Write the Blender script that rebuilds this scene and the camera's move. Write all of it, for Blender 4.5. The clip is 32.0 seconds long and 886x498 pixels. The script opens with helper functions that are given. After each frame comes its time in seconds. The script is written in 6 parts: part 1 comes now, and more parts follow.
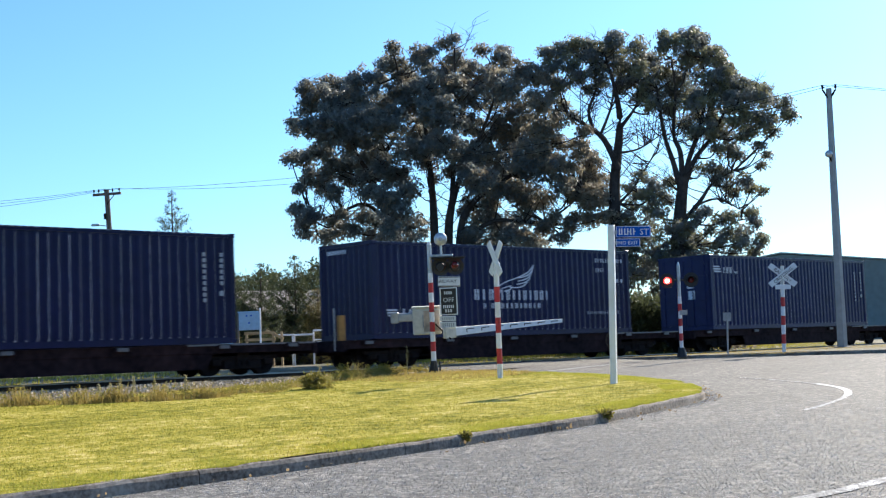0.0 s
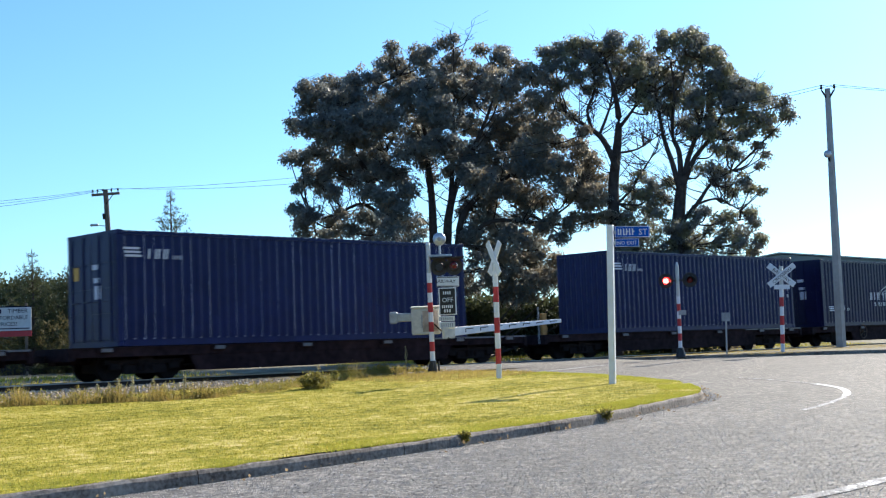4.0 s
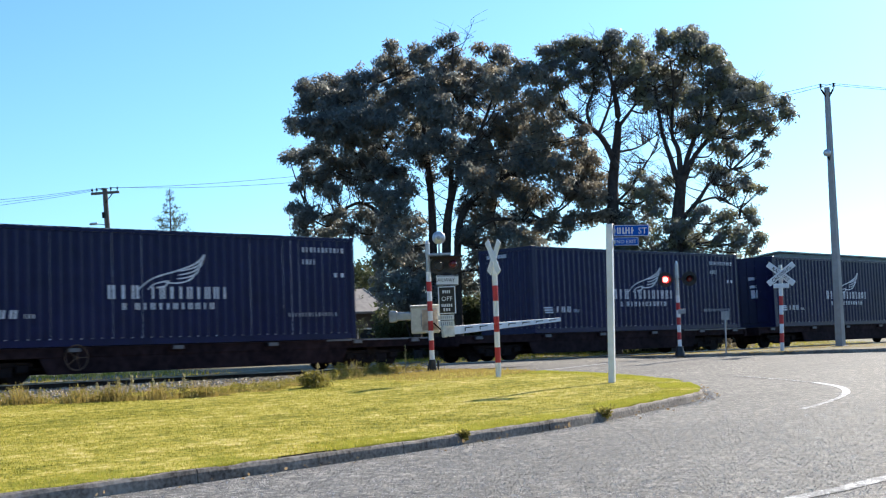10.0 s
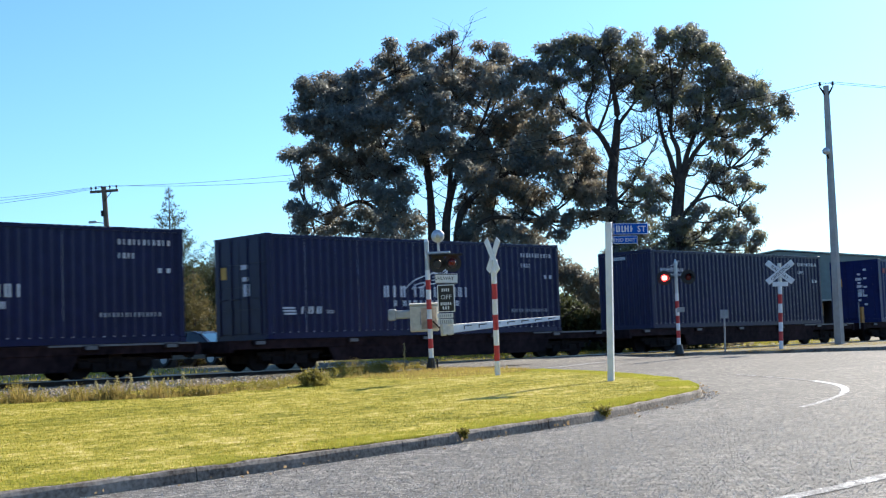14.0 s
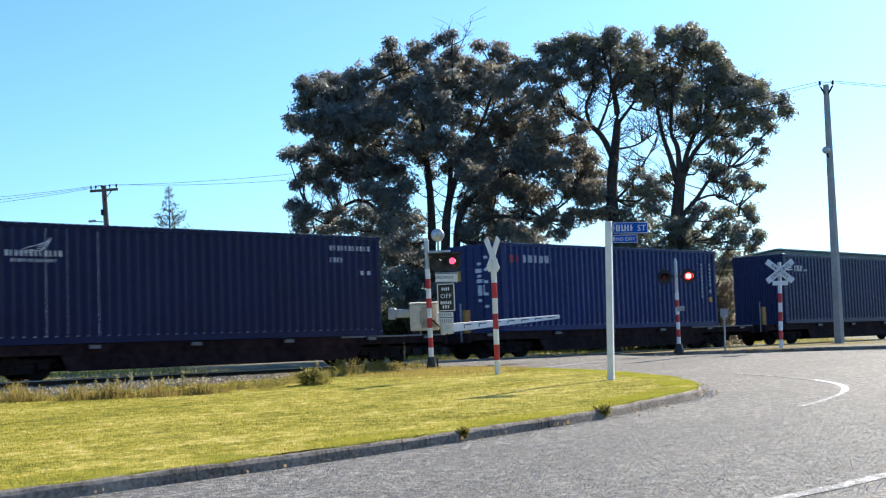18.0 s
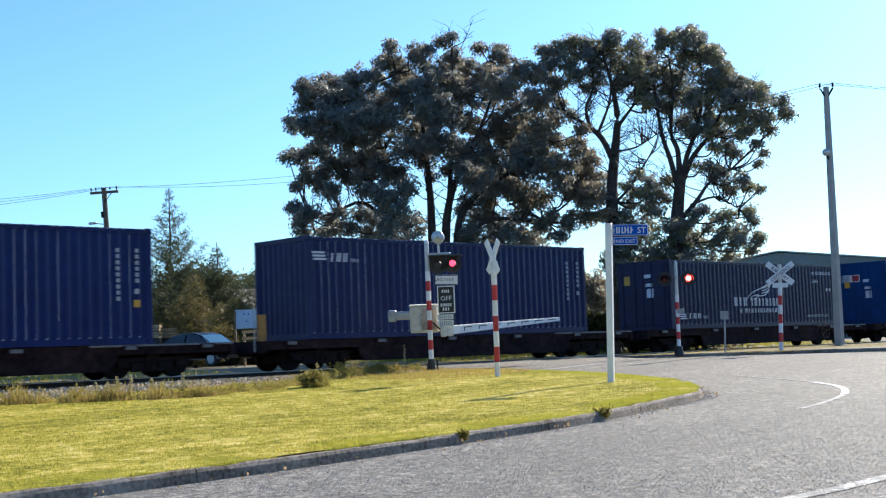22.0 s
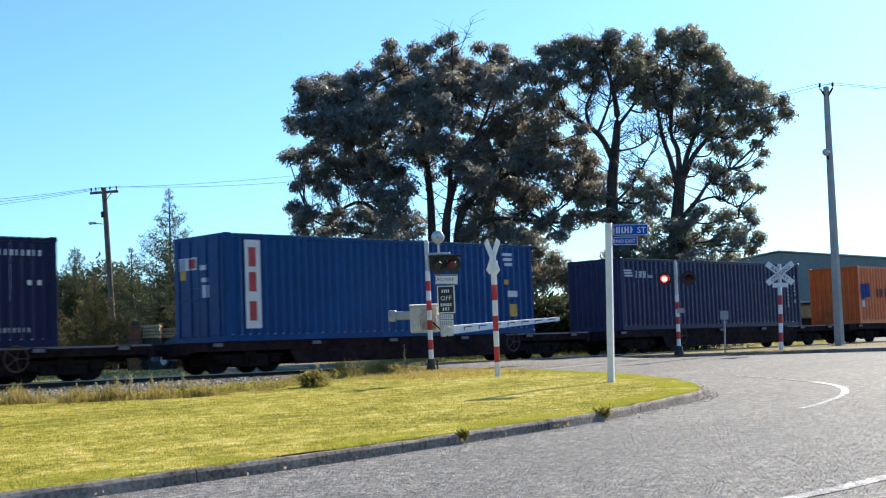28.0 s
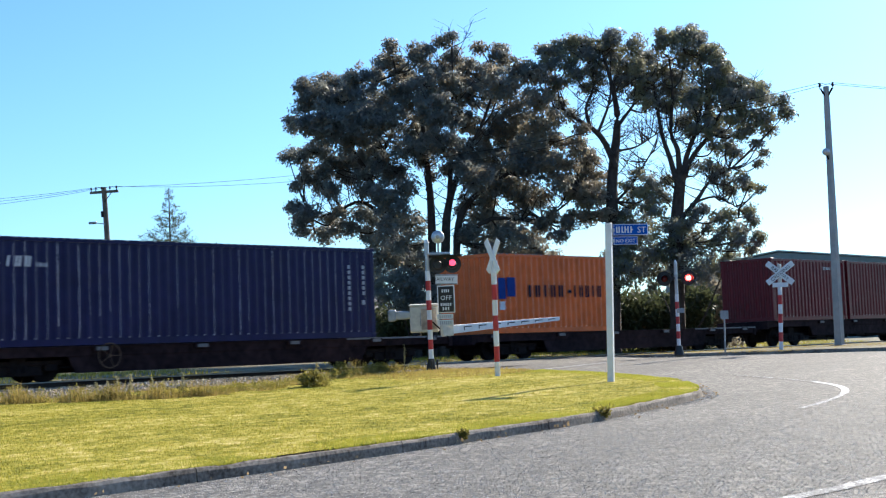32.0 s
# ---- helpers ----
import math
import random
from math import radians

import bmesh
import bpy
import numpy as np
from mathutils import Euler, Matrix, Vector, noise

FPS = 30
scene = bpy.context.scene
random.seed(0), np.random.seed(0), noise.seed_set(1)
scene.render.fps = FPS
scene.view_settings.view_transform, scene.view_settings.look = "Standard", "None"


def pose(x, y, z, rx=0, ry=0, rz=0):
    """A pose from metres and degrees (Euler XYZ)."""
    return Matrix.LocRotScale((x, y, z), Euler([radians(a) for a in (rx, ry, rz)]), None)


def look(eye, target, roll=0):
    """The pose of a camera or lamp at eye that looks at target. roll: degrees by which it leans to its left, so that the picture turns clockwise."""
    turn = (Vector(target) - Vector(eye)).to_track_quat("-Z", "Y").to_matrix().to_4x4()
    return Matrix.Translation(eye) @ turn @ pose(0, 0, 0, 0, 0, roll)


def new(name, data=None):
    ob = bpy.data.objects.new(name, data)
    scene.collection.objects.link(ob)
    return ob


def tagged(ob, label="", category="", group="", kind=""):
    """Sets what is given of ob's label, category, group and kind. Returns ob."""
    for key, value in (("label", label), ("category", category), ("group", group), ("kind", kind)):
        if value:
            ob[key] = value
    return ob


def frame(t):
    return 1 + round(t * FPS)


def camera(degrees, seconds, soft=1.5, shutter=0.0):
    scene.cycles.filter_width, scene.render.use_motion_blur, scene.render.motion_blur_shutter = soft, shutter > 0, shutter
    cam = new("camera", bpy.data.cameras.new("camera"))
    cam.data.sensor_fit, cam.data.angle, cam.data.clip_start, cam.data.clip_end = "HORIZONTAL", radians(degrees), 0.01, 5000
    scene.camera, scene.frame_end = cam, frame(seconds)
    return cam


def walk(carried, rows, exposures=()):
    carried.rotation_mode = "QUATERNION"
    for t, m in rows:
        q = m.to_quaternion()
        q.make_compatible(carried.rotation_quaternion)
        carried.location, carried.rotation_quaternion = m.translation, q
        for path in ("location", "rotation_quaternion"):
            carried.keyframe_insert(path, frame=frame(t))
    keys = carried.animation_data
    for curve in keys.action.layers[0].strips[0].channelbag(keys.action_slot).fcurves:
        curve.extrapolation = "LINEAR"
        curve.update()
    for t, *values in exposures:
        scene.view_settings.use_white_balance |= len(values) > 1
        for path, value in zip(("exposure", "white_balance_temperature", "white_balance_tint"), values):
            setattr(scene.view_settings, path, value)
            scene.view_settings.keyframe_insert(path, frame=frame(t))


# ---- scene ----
# Metres; the near track lies along x at y = 0, with the rail tops at z = 0.

# ---- camera ----
EYE = (0.0, -29.557, 0.445)
YAW, PITCH, LEAN = 44.710, 4.365, -2.2
# the slight sway of a hand-held camera: seconds, degrees of yaw, degrees of pitch
SWAY = [(0, -0.111, 0.101), (0.5, -0.104, 0.093), (1, -0.086, 0.099), (1.5, -0.078, 0.097), (2, -0.077, 0.11),
        (2.5, -0.076, 0.116), (3, -0.073, 0.112), (3.5, -0.069, 0.109), (5.5, -0.038, 0.077), (6, -0.038, 0.078),
        (6.5, -0.038, 0.088), (7, -0.038, 0.107), (7.5, -0.039, 0.113), (8, -0.038, 0.108), (8.5, -0.038, 0.088),
        (9, -0.039, 0.068), (9.5, -0.038, 0.047), (10, -0.038, 0.047), (10.5, -0.037, 0.069), (11, -0.035, 0.075),
        (11.5, -0.033, 0.067), (12, -0.028, 0.037), (12.5, -0.015, 0.008), (13, -0.019, -0.002), (13.5, -0.007, -0.009),
        (14, -0.001, -0.03), (14.5, -0.003, -0.037), (16.5, -0.002, -0.045), (17, -0.001, -0.052), (17.5, -0.001, -0.068),
        (18, -0.001, -0.074), (18.5, -0.001, -0.066), (19, -0, -0.045), (19.5, -0, -0.038), (20, -0.001, -0.038),
        (20.5, -0.002, -0.032), (21, -0.001, -0.013), (21.5, -0.001, 0.006), (22, -0.001, 0.023), (22.5, -0, 0.011),
        (23, -0, 0.001), (23.5, -0, -0.001), (24, -0, 0.001), (24.5, -0, 0.004), (25, -0, 0.012), (25.5, -0, 0.027),
        (27.5, -0, 0.054), (28, -0, 0.017), (28.5, -0, 0.005), (29, -0, 0.012), (29.5, -0, 0.028), (30, -0, 0.042),
        (30.5, -0, 0.054), (31, -0, 0.033), (31.5, -0, 0.007), (32, -0, 0.005)]
cam = camera(37.67, 32.0, soft=1.2, shutter=0.4)
walk(cam, [(t, pose(*EYE, 90 + PITCH + b, 0, -(YAW + a)) @ pose(0, 0, 0, 0, 0, LEAN)) for t, a, b in SWAY])

# ---- sky, sun, exposure ----
SUN_TURN, SUN_HIGH = radians(81.0), radians(31.5)
world = bpy.data.worlds.new("sky")
world.use_nodes = True
scene.world = world
sky = world.node_tree.nodes.new("ShaderNodeTexSky")
sky.sky_type, sky.sun_disc = "NISHITA", False
sky.sun_elevation, sky.sun_rotation = SUN_HIGH, SUN_TURN
sky.altitude, sky.air_density, sky.dust_density, sky.ozone_density = 20, 1.0, 0.6, 0.4
backing = world.node_tree.nodes["Background"]
backing.inputs["Strength"].default_value = 0.09
clear = world.node_tree.nodes.new("ShaderNodeMix")
clear.data_type, clear.blend_type = "RGBA", "MULTIPLY"
clear.inputs["Factor"].default_value = 1.0
clear.inputs[7].default_value = (0.525, 0.812, 1.12, 1)
world.node_tree.links.new(sky.outputs["Color"], clear.inputs[6])
world.node_tree.links.new(clear.outputs[2], backing.inputs["Color"])
sun = new("sun", bpy.data.lights.new("sun", "SUN"))
sun.data.energy, sun.data.angle, sun.data.color = 5.0, radians(0.55), (1.0, 0.86, 0.69)
SUN_WAY = Vector((math.sin(SUN_TURN) * math.cos(SUN_HIGH), math.cos(SUN_TURN) * math.cos(SUN_HIGH), math.sin(SUN_HIGH)))
sun.matrix_basis = look((40, 10, 40), Vector((40, 10, 40)) - SUN_WAY)
scene.view_settings.exposure = 1.0
scene.view_settings.use_white_balance = True
scene.view_settings.white_balance_temperature, scene.view_settings.white_balance_tint = 6000, 8

# ---- materials ----
MATERIALS = {}


def material(name, color, rough=0.6, metal=0.0, vary=0.25, scale=6.0, bump=0.2, bump_scale=60.0, second=None, piece=0.0, spec=0.5, wide=None):
    """A surface with stains at a large scale, grain at a small one, and a fine relief."""
    if name in MATERIALS:
        return MATERIALS[name]
    m = bpy.data.materials.new(name)
    m.use_nodes = True
    n, l = m.node_tree.nodes, m.node_tree.links
    shader = n["Principled BSDF"]
    shader.inputs["Roughness"].default_value = rough
    shader.inputs["Metallic"].default_value = metal
    shader.inputs["Specular IOR Level"].default_value = spec
    place = n.new("ShaderNodeTexCoord")
    big = n.new("ShaderNodeTexNoise")
    big.inputs["Scale"].default_value, big.inputs["Detail"].default_value = wide or scale * 0.15, 5
    small = n.new("ShaderNodeTexNoise")
    small.inputs["Scale"].default_value, small.inputs["Detail"].default_value = scale, 6
    l.new(place.outputs["Object"], big.inputs["Vector"])
    l.new(place.outputs["Object"], small.inputs["Vector"])
    both = n.new("ShaderNodeMath")
    both.operation = "ADD"
    l.new(big.outputs["Fac"], both.inputs[0])
    l.new(small.outputs["Fac"], both.inputs[1])
    ramp = n.new("ShaderNodeValToRGB")
    ramp.color_ramp.elements[0].position, ramp.color_ramp.elements[1].position = 0.36, 0.64
    dark = tuple(c * (1 - vary) for c in color)
    light = second or tuple(min(1.0, c * (1 + vary)) for c in color)
    ramp.color_ramp.elements[0].color, ramp.color_ramp.elements[1].color = (*dark, 1), (*light, 1)
    half = n.new("ShaderNodeMath")
    half.operation = "MULTIPLY"
    half.inputs[1].default_value = 0.5
    l.new(both.outputs[0], half.inputs[0])
    l.new(half.outputs[0], ramp.inputs["Fac"])
    out = ramp.outputs["Color"]
    if piece:
        who = n.new("ShaderNodeNewGeometry")
        tone = n.new("ShaderNodeHueSaturation")
        lift = n.new("ShaderNodeMapRange")
        lift.inputs["To Min"].default_value, lift.inputs["To Max"].default_value = 1 - piece, 1 + piece
        l.new(who.outputs["Random Per Island"], lift.inputs["Value"])
        l.new(lift.outputs[0], tone.inputs["Value"])
        l.new(out, tone.inputs["Color"])
        out = tone.outputs["Color"]
    l.new(out, shader.inputs["Base Color"])
    if bump:
        relief = n.new("ShaderNodeTexNoise")
        relief.inputs["Scale"].default_value, relief.inputs["Detail"].default_value = bump_scale, 4
        l.new(place.outputs["Object"], relief.inputs["Vector"])
        node = n.new("ShaderNodeBump")
        node.inputs["Strength"].default_value, node.inputs["Distance"].default_value = bump, 0.02
        l.new(relief.outputs["Fac"], node.inputs["Height"])
        l.new(node.outputs["Normal"], shader.inputs["Normal"])
    MATERIALS[name] = m
    return m


def leafy(name, color, second, clear=0.35, vary=0.35, spec=0.25, wide=None):
    """Leaves: thin, some light comes through, each leaf of its own tone."""
    m = material(name, color, 0.5, vary=vary, scale=2.0, bump=0, second=second, piece=0.18, spec=spec, wide=wide)
    n, l = m.node_tree.nodes, m.node_tree.links
    shader = n["Principled BSDF"]
    thin = n.new("ShaderNodeBsdfTranslucent")
    thin.inputs["Color"].default_value = (*[min(1, c * 1.4) for c in second], 1)
    mix = n.new("ShaderNodeMixShader")
    mix.inputs[0].default_value = clear
    l.new(shader.outputs[0], mix.inputs[1])
    l.new(thin.outputs[0], mix.inputs[2])
    l.new(mix.outputs[0], n["Material Output"].inputs["Surface"])
    return m


def glow(name, color, strength):
    m = bpy.data.materials.new(name)
    m.use_nodes = True
    shader = m.node_tree.nodes["Principled BSDF"]
    shader.inputs["Base Color"].default_value = (*color, 1)
    shader.inputs["Emission Color"].default_value = (*color, 1)
    shader.inputs["Emission Strength"].default_value = strength
    return m


def turf(name, clear=0.0, lift=1.0):
    """Mown grass: patches of green and of straw at three sizes, streaked along the mower's way."""
    m = bpy.data.materials.new(name)
    m.use_nodes = True
    n, l = m.node_tree.nodes, m.node_tree.links
    shader = n["Principled BSDF"]
    shader.inputs["Roughness"].default_value, shader.inputs["Specular IOR Level"].default_value = 0.9, 0.08
    place = n.new("ShaderNodeTexCoord")
    total = None
    for size, weight, stretch in ((0.40, 0.25, (0.6, 1.3, 1)), (3.1, 0.35, (0.9, 1.1, 1)), (13.0, 0.40, (1, 1, 1))):
        turn = n.new("ShaderNodeMapping")
        turn.inputs["Scale"].default_value, turn.inputs["Rotation"].default_value = stretch, (0, 0, radians(-12))
        tex = n.new("ShaderNodeTexNoise")
        tex.inputs["Scale"].default_value, tex.inputs["Detail"].default_value = size, 4
        l.new(place.outputs["Object"], turn.inputs["Vector"])
        l.new(turn.outputs[0], tex.inputs["Vector"])
        by = n.new("ShaderNodeMath")
        by.operation = "MULTIPLY"
        by.inputs[1].default_value = weight
        l.new(tex.outputs["Fac"], by.inputs[0])
        if total is None:
            total = by.outputs[0]
        else:
            add = n.new("ShaderNodeMath")
            l.new(total, add.inputs[0])
            l.new(by.outputs[0], add.inputs[1])
            total = add.outputs[0]
    ramp = n.new("ShaderNodeValToRGB")
    ramp.color_ramp.elements[0].position, ramp.color_ramp.elements[1].position = 0.36, 0.64
    ramp.color_ramp.elements[0].color = (0.100 * lift, 0.112 * lift, 0.016 * lift, 1)
    ramp.color_ramp.elements[1].color = (0.66 * lift, 0.53 * lift, 0.22 * lift, 1)
    for at, c in ((0.45, (0.240, 0.226, 0.026)), (0.53, (0.415, 0.352, 0.055))):
        ramp.color_ramp.elements.new(at).color = (*[v * lift for v in c], 1)
    l.new(total, ramp.inputs["Fac"])
    l.new(ramp.outputs["Color"], shader.inputs["Base Color"])
    if clear:
        who, tone, spread = n.new("ShaderNodeNewGeometry"), n.new("ShaderNodeHueSaturation"), n.new("ShaderNodeMapRange")
        spread.inputs["To Min"].default_value, spread.inputs["To Max"].default_value = 0.6, 1.4
        l.new(who.outputs["Random Per Island"], spread.inputs["Value"])
        l.new(spread.outputs[0], tone.inputs["Value"])
        l.new(ramp.outputs["Color"], tone.inputs["Color"])
        l.new(tone.outputs[0], shader.inputs["Base Color"])
        thin, mix = n.new("ShaderNodeBsdfTranslucent"), n.new("ShaderNodeMixShader")
        l.new(tone.outputs[0], thin.inputs["Color"])
        mix.inputs[0].default_value = clear
        l.new(shader.outputs[0], mix.inputs[1])
        l.new(thin.outputs[0], mix.inputs[2])
        l.new(mix.outputs[0], n["Material Output"].inputs["Surface"])
    else:
        relief, node = n.new("ShaderNodeTexNoise"), n.new("ShaderNodeBump")
        relief.inputs["Scale"].default_value, relief.inputs["Detail"].default_value = 40, 4
        l.new(place.outputs["Object"], relief.inputs["Vector"])
        node.inputs["Strength"].default_value, node.inputs["Distance"].default_value = 0.9, 0.03
        l.new(relief.outputs["Fac"], node.inputs["Height"])
        l.new(node.outputs["Normal"], shader.inputs["Normal"])
    MATERIALS[name] = m
    return m


def chip_seal(name, dark, light):
    """Road seal: stone chips of their own tones in bitumen, with wheel-worn and stained patches."""
    m = bpy.data.materials.new(name)
    m.use_nodes = True
    n, l = m.node_tree.nodes, m.node_tree.links
    shader = n["Principled BSDF"]
    shader.inputs["Roughness"].default_value, shader.inputs["Specular IOR Level"].default_value = 0.80, 0.35
    place = n.new("ShaderNodeTexCoord")
    chips, coarse = n.new("ShaderNodeTexVoronoi"), n.new("ShaderNodeTexVoronoi")
    chips.inputs["Scale"].default_value, coarse.inputs["Scale"].default_value = 52, 15
    stain, stretch = n.new("ShaderNodeTexNoise"), n.new("ShaderNodeMapping")
    stretch.inputs["Scale"].default_value, stretch.inputs["Rotation"].default_value = (0.25, 1.0, 1), (0, 0, radians(-20))
    stain.inputs["Scale"].default_value, stain.inputs["Detail"].default_value = 0.55, 7
    l.new(place.outputs["Object"], stretch.inputs["Vector"])
    l.new(stretch.outputs[0], stain.inputs["Vector"])
    for tex in (chips, coarse):
        l.new(place.outputs["Object"], tex.inputs["Vector"])
    one, two = n.new("ShaderNodeSeparateColor"), n.new("ShaderNodeSeparateColor")
    l.new(chips.outputs["Color"], one.inputs[0])
    l.new(coarse.outputs["Color"], two.inputs[0])
    total = None
    for out, weight in ((one.outputs[0], 0.34), (two.outputs[0], 0.34), (stain.outputs["Fac"], 0.32)):
        by = n.new("ShaderNodeMath")
        by.operation = "MULTIPLY"
        by.inputs[1].default_value = weight
        l.new(out, by.inputs[0])
        if total is None:
            total = by.outputs[0]
        else:
            add = n.new("ShaderNodeMath")
            l.new(total, add.inputs[0])
            l.new(by.outputs[0], add.inputs[1])
            total = add.outputs[0]
    ramp = n.new("ShaderNodeValToRGB")
    ramp.color_ramp.elements[0].position, ramp.color_ramp.elements[1].position = 0.22, 0.84
    ramp.color_ramp.elements[0].color, ramp.color_ramp.elements[1].color = (*dark, 1), (*light, 1)
    ramp.color_ramp.elements.new(0.56).color = (*[0.80 * a + 0.20 * b for a, b in zip(dark, light)], 1)
    l.new(total, ramp.inputs["Fac"])
    l.new(ramp.outputs["Color"], shader.inputs["Base Color"])
    node = n.new("ShaderNodeBump")
    node.inputs["Strength"].default_value, node.inputs["Distance"].default_value = 0.55, 0.008
    node.invert = True
    l.new(chips.outputs["Distance"], node.inputs["Height"])
    l.new(node.outputs["Normal"], shader.inputs["Normal"])
    MATERIALS[name] = m
    return m


ASPHALT = chip_seal("asphalt", (0.048, 0.044, 0.038), (0.38, 0.350, 0.296))
LAWN = turf("lawn")
VERGE = material("verge", (0.11, 0.095, 0.05), 0.9, vary=0.35, scale=3, bump=0.8, bump_scale=30, second=(0.20, 0.17, 0.09))
CONCRETE = material("concrete", (0.15, 0.118, 0.090), 0.9, vary=0.45, scale=24, bump=0.5, bump_scale=110, second=(0.40, 0.35, 0.29), spec=0.2, wide=1.6)
BALLAST = material("ballast", (0.40, 0.335, 0.25), 0.9, vary=0.4, scale=20, bump=0.8, bump_scale=30, piece=0.4, spec=0.2)
RAIL_STEEL = material("rail_steel", (0.050, 0.034, 0.026), 0.85, 0.0, vary=0.4, scale=8, spec=0.2)
RAIL_TOP = material("rail_top", (0.50, 0.47, 0.44), 0.4, 0.3, vary=0.15)
SLEEPER_WOOD = material("sleeper_wood", (0.10, 0.08, 0.06), 0.9, vary=0.4, scale=8)
ROAD_PAINT = material("road_paint", (0.56, 0.56, 0.54), 0.7, vary=0.4, scale=30, bump=0.3)
WORN_PAINT = chip_seal("worn_paint", (0.10, 0.098, 0.092), (1.0, 0.98, 0.95))
WEED_GREEN = leafy("weed_green", (0.10, 0.105, 0.02), (0.25, 0.215, 0.05), 0.35, spec=0.15)
CHIP = material("road_chip", (0.26, 0.24, 0.215), 0.8, vary=0.4, scale=30, bump=0, second=(0.66, 0.62, 0.56), piece=0.5, spec=0.3)
WHITE_PAINT = material("white_paint", (0.72, 0.73, 0.74), 0.45, vary=0.12, scale=6, bump=0.05)
RED_PAINT = material("red_paint", (0.42, 0.025, 0.03), 0.45, vary=0.2, scale=8, bump=0.05)
BLUE_SIGN = material("blue_sign", (0.004, 0.085, 0.46), 0.5, vary=0.1, bump=0, spec=0.25)
GREY_STEEL = material("grey_steel", (0.33, 0.34, 0.35), 0.5, 0.4, vary=0.25, scale=8)
GALVANISED = material("galvanised", (0.48, 0.50, 0.52), 0.4, 0.6, vary=0.2, scale=12, bump=0.05)
BLACK_PAINT = material("black_paint", (0.012, 0.012, 0.013), 0.5, vary=0.3, bump=0.05)
DARK_RUBBER = material("dark_rubber", (0.015, 0.015, 0.015), 0.8, vary=0.3)
WAGON_PAINT = material("wagon_paint", (0.016, 0.010, 0.013), 0.85, vary=0.5, scale=5, bump=0.2, second=(0.036, 0.021, 0.023), spec=0.08)
WAGON_IRON = material("wagon_iron", (0.019, 0.014, 0.014), 0.85, 0.0, vary=0.4, scale=7, spec=0.1)
DECK_TIMBER = material("deck_timber", (0.045, 0.036, 0.032), 0.9, vary=0.35, scale=6, spec=0.15)
LOGO_WHITE = material("logo_white", (0.58, 0.60, 0.66), 0.6, vary=0.2, scale=9, bump=0)
FAINT_WHITE = material("faint_white", (0.36, 0.38, 0.43), 0.7, vary=0.35, scale=9, bump=0)
POLE_CONCRETE = material("pole_concrete", (0.33, 0.325, 0.315), 0.8, vary=0.15, scale=5, bump=0.2)
POLE_WOOD = material("pole_wood", (0.15, 0.12, 0.09), 0.85, vary=0.3, scale=6, bump=0.4)
BARK = material("bark", (0.058, 0.047, 0.040), 0.9, vary=0.4, scale=6, bump=0.9, bump_scale=25, spec=0.2)
# Dark leaves: haze and shade painted in as blue. Warm leaves: sunlight painted in.
LEAF_DARK = leafy("leaf_dark", (0.092, 0.110, 0.122), (0.218, 0.228, 0.205), 0.42, spec=0.3)
LEAF_SUNLIT = leafy("leaf_sunlit", (0.132, 0.122, 0.104), (0.285, 0.248, 0.180), 0.40, spec=0.25)
LEAF_OLIVE = leafy("leaf_olive", (0.102, 0.112, 0.082), (0.255, 0.248, 0.150), 0.40, spec=0.3)
LUSH = leafy("lush_grass", (0.13, 0.17, 0.022), (0.38, 0.37, 0.06), 0.38, spec=0.1)
SEED_PALE = leafy("seed_pale", (0.20, 0.18, 0.09), (0.40, 0.36, 0.20), 0.3, spec=0.1)
NEEDLES = leafy("needles", (0.034, 0.050, 0.026), (0.085, 0.098, 0.046), 0.25, spec=0.1)
NEEDLES_WARM = leafy("needles_warm", (0.075, 0.074, 0.026), (0.180, 0.148, 0.056), 0.25, spec=0.1)
GRASS_BLADE = turf("grass_blade", 0.35, 1.1)
DRY_GRASS = leafy("dry_grass", (0.16, 0.125, 0.035), (0.38, 0.29, 0.09), 0.35, spec=0.15)
SIGNAL_RED = glow("signal_red", (1.0, 0.035, 0.03), 6.0)
SIGNAL_CORE = glow("signal_core", (1.0, 0.30, 0.20), 9.0)
SIGNAL_DIM = glow("signal_dim", (0.9, 0.05, 0.10), 1.6)
LENS_OFF = material("lens_off", (0.12, 0.01, 0.01), 0.2, vary=0.1, bump=0)
GLASS_DARK = material("glass_dark", (0.02, 0.025, 0.03), 0.08, vary=0.1, bump=0)

# ---- mesh tools ----
def rise(d, a, b):
    k = min(1.0, max(0.0, (d - a) / (b - a)))
    return k * k * (3 - 2 * k)


def road_z(x, y):
    """The road falls away from the track towards the camera."""
    w = (x + y + 29.557) * 0.7071
    return min(-0.13, -0.66 + 0.0205 * (max(w, 6.0) - 12.0)) if w < 38 else -0.127


def lawn_z(x, y):
    return min(-0.14, road_z(x, y) + 0.125)


def link(name, bm, mat, smooth=False):
    mesh = bpy.data.meshes.new(name)
    bm.to_mesh(mesh)
    bm.free()
    mesh.materials.append(mat)
    if smooth:
        mesh.shade_smooth()
    return mesh


def part(name, bm, mat, parent=None, label="", smooth=False, m=None):
    """One mesh object, from a bmesh or a ready mesh, under a thing or a part."""
    mesh = bm if isinstance(bm, bpy.types.Mesh) else link(name, bm, mat, smooth)
    ob = new(name, mesh)
    if parent:
        ob.parent = parent
    if m is not None:
        ob.matrix_basis = m
    return tagged(ob, label)


def thing(name, m, label, category, group="", kind=""):
    ob = new(name)
    ob.empty_display_size = 0.2
    ob.matrix_basis = m
    return tagged(ob, label, category, group, kind)


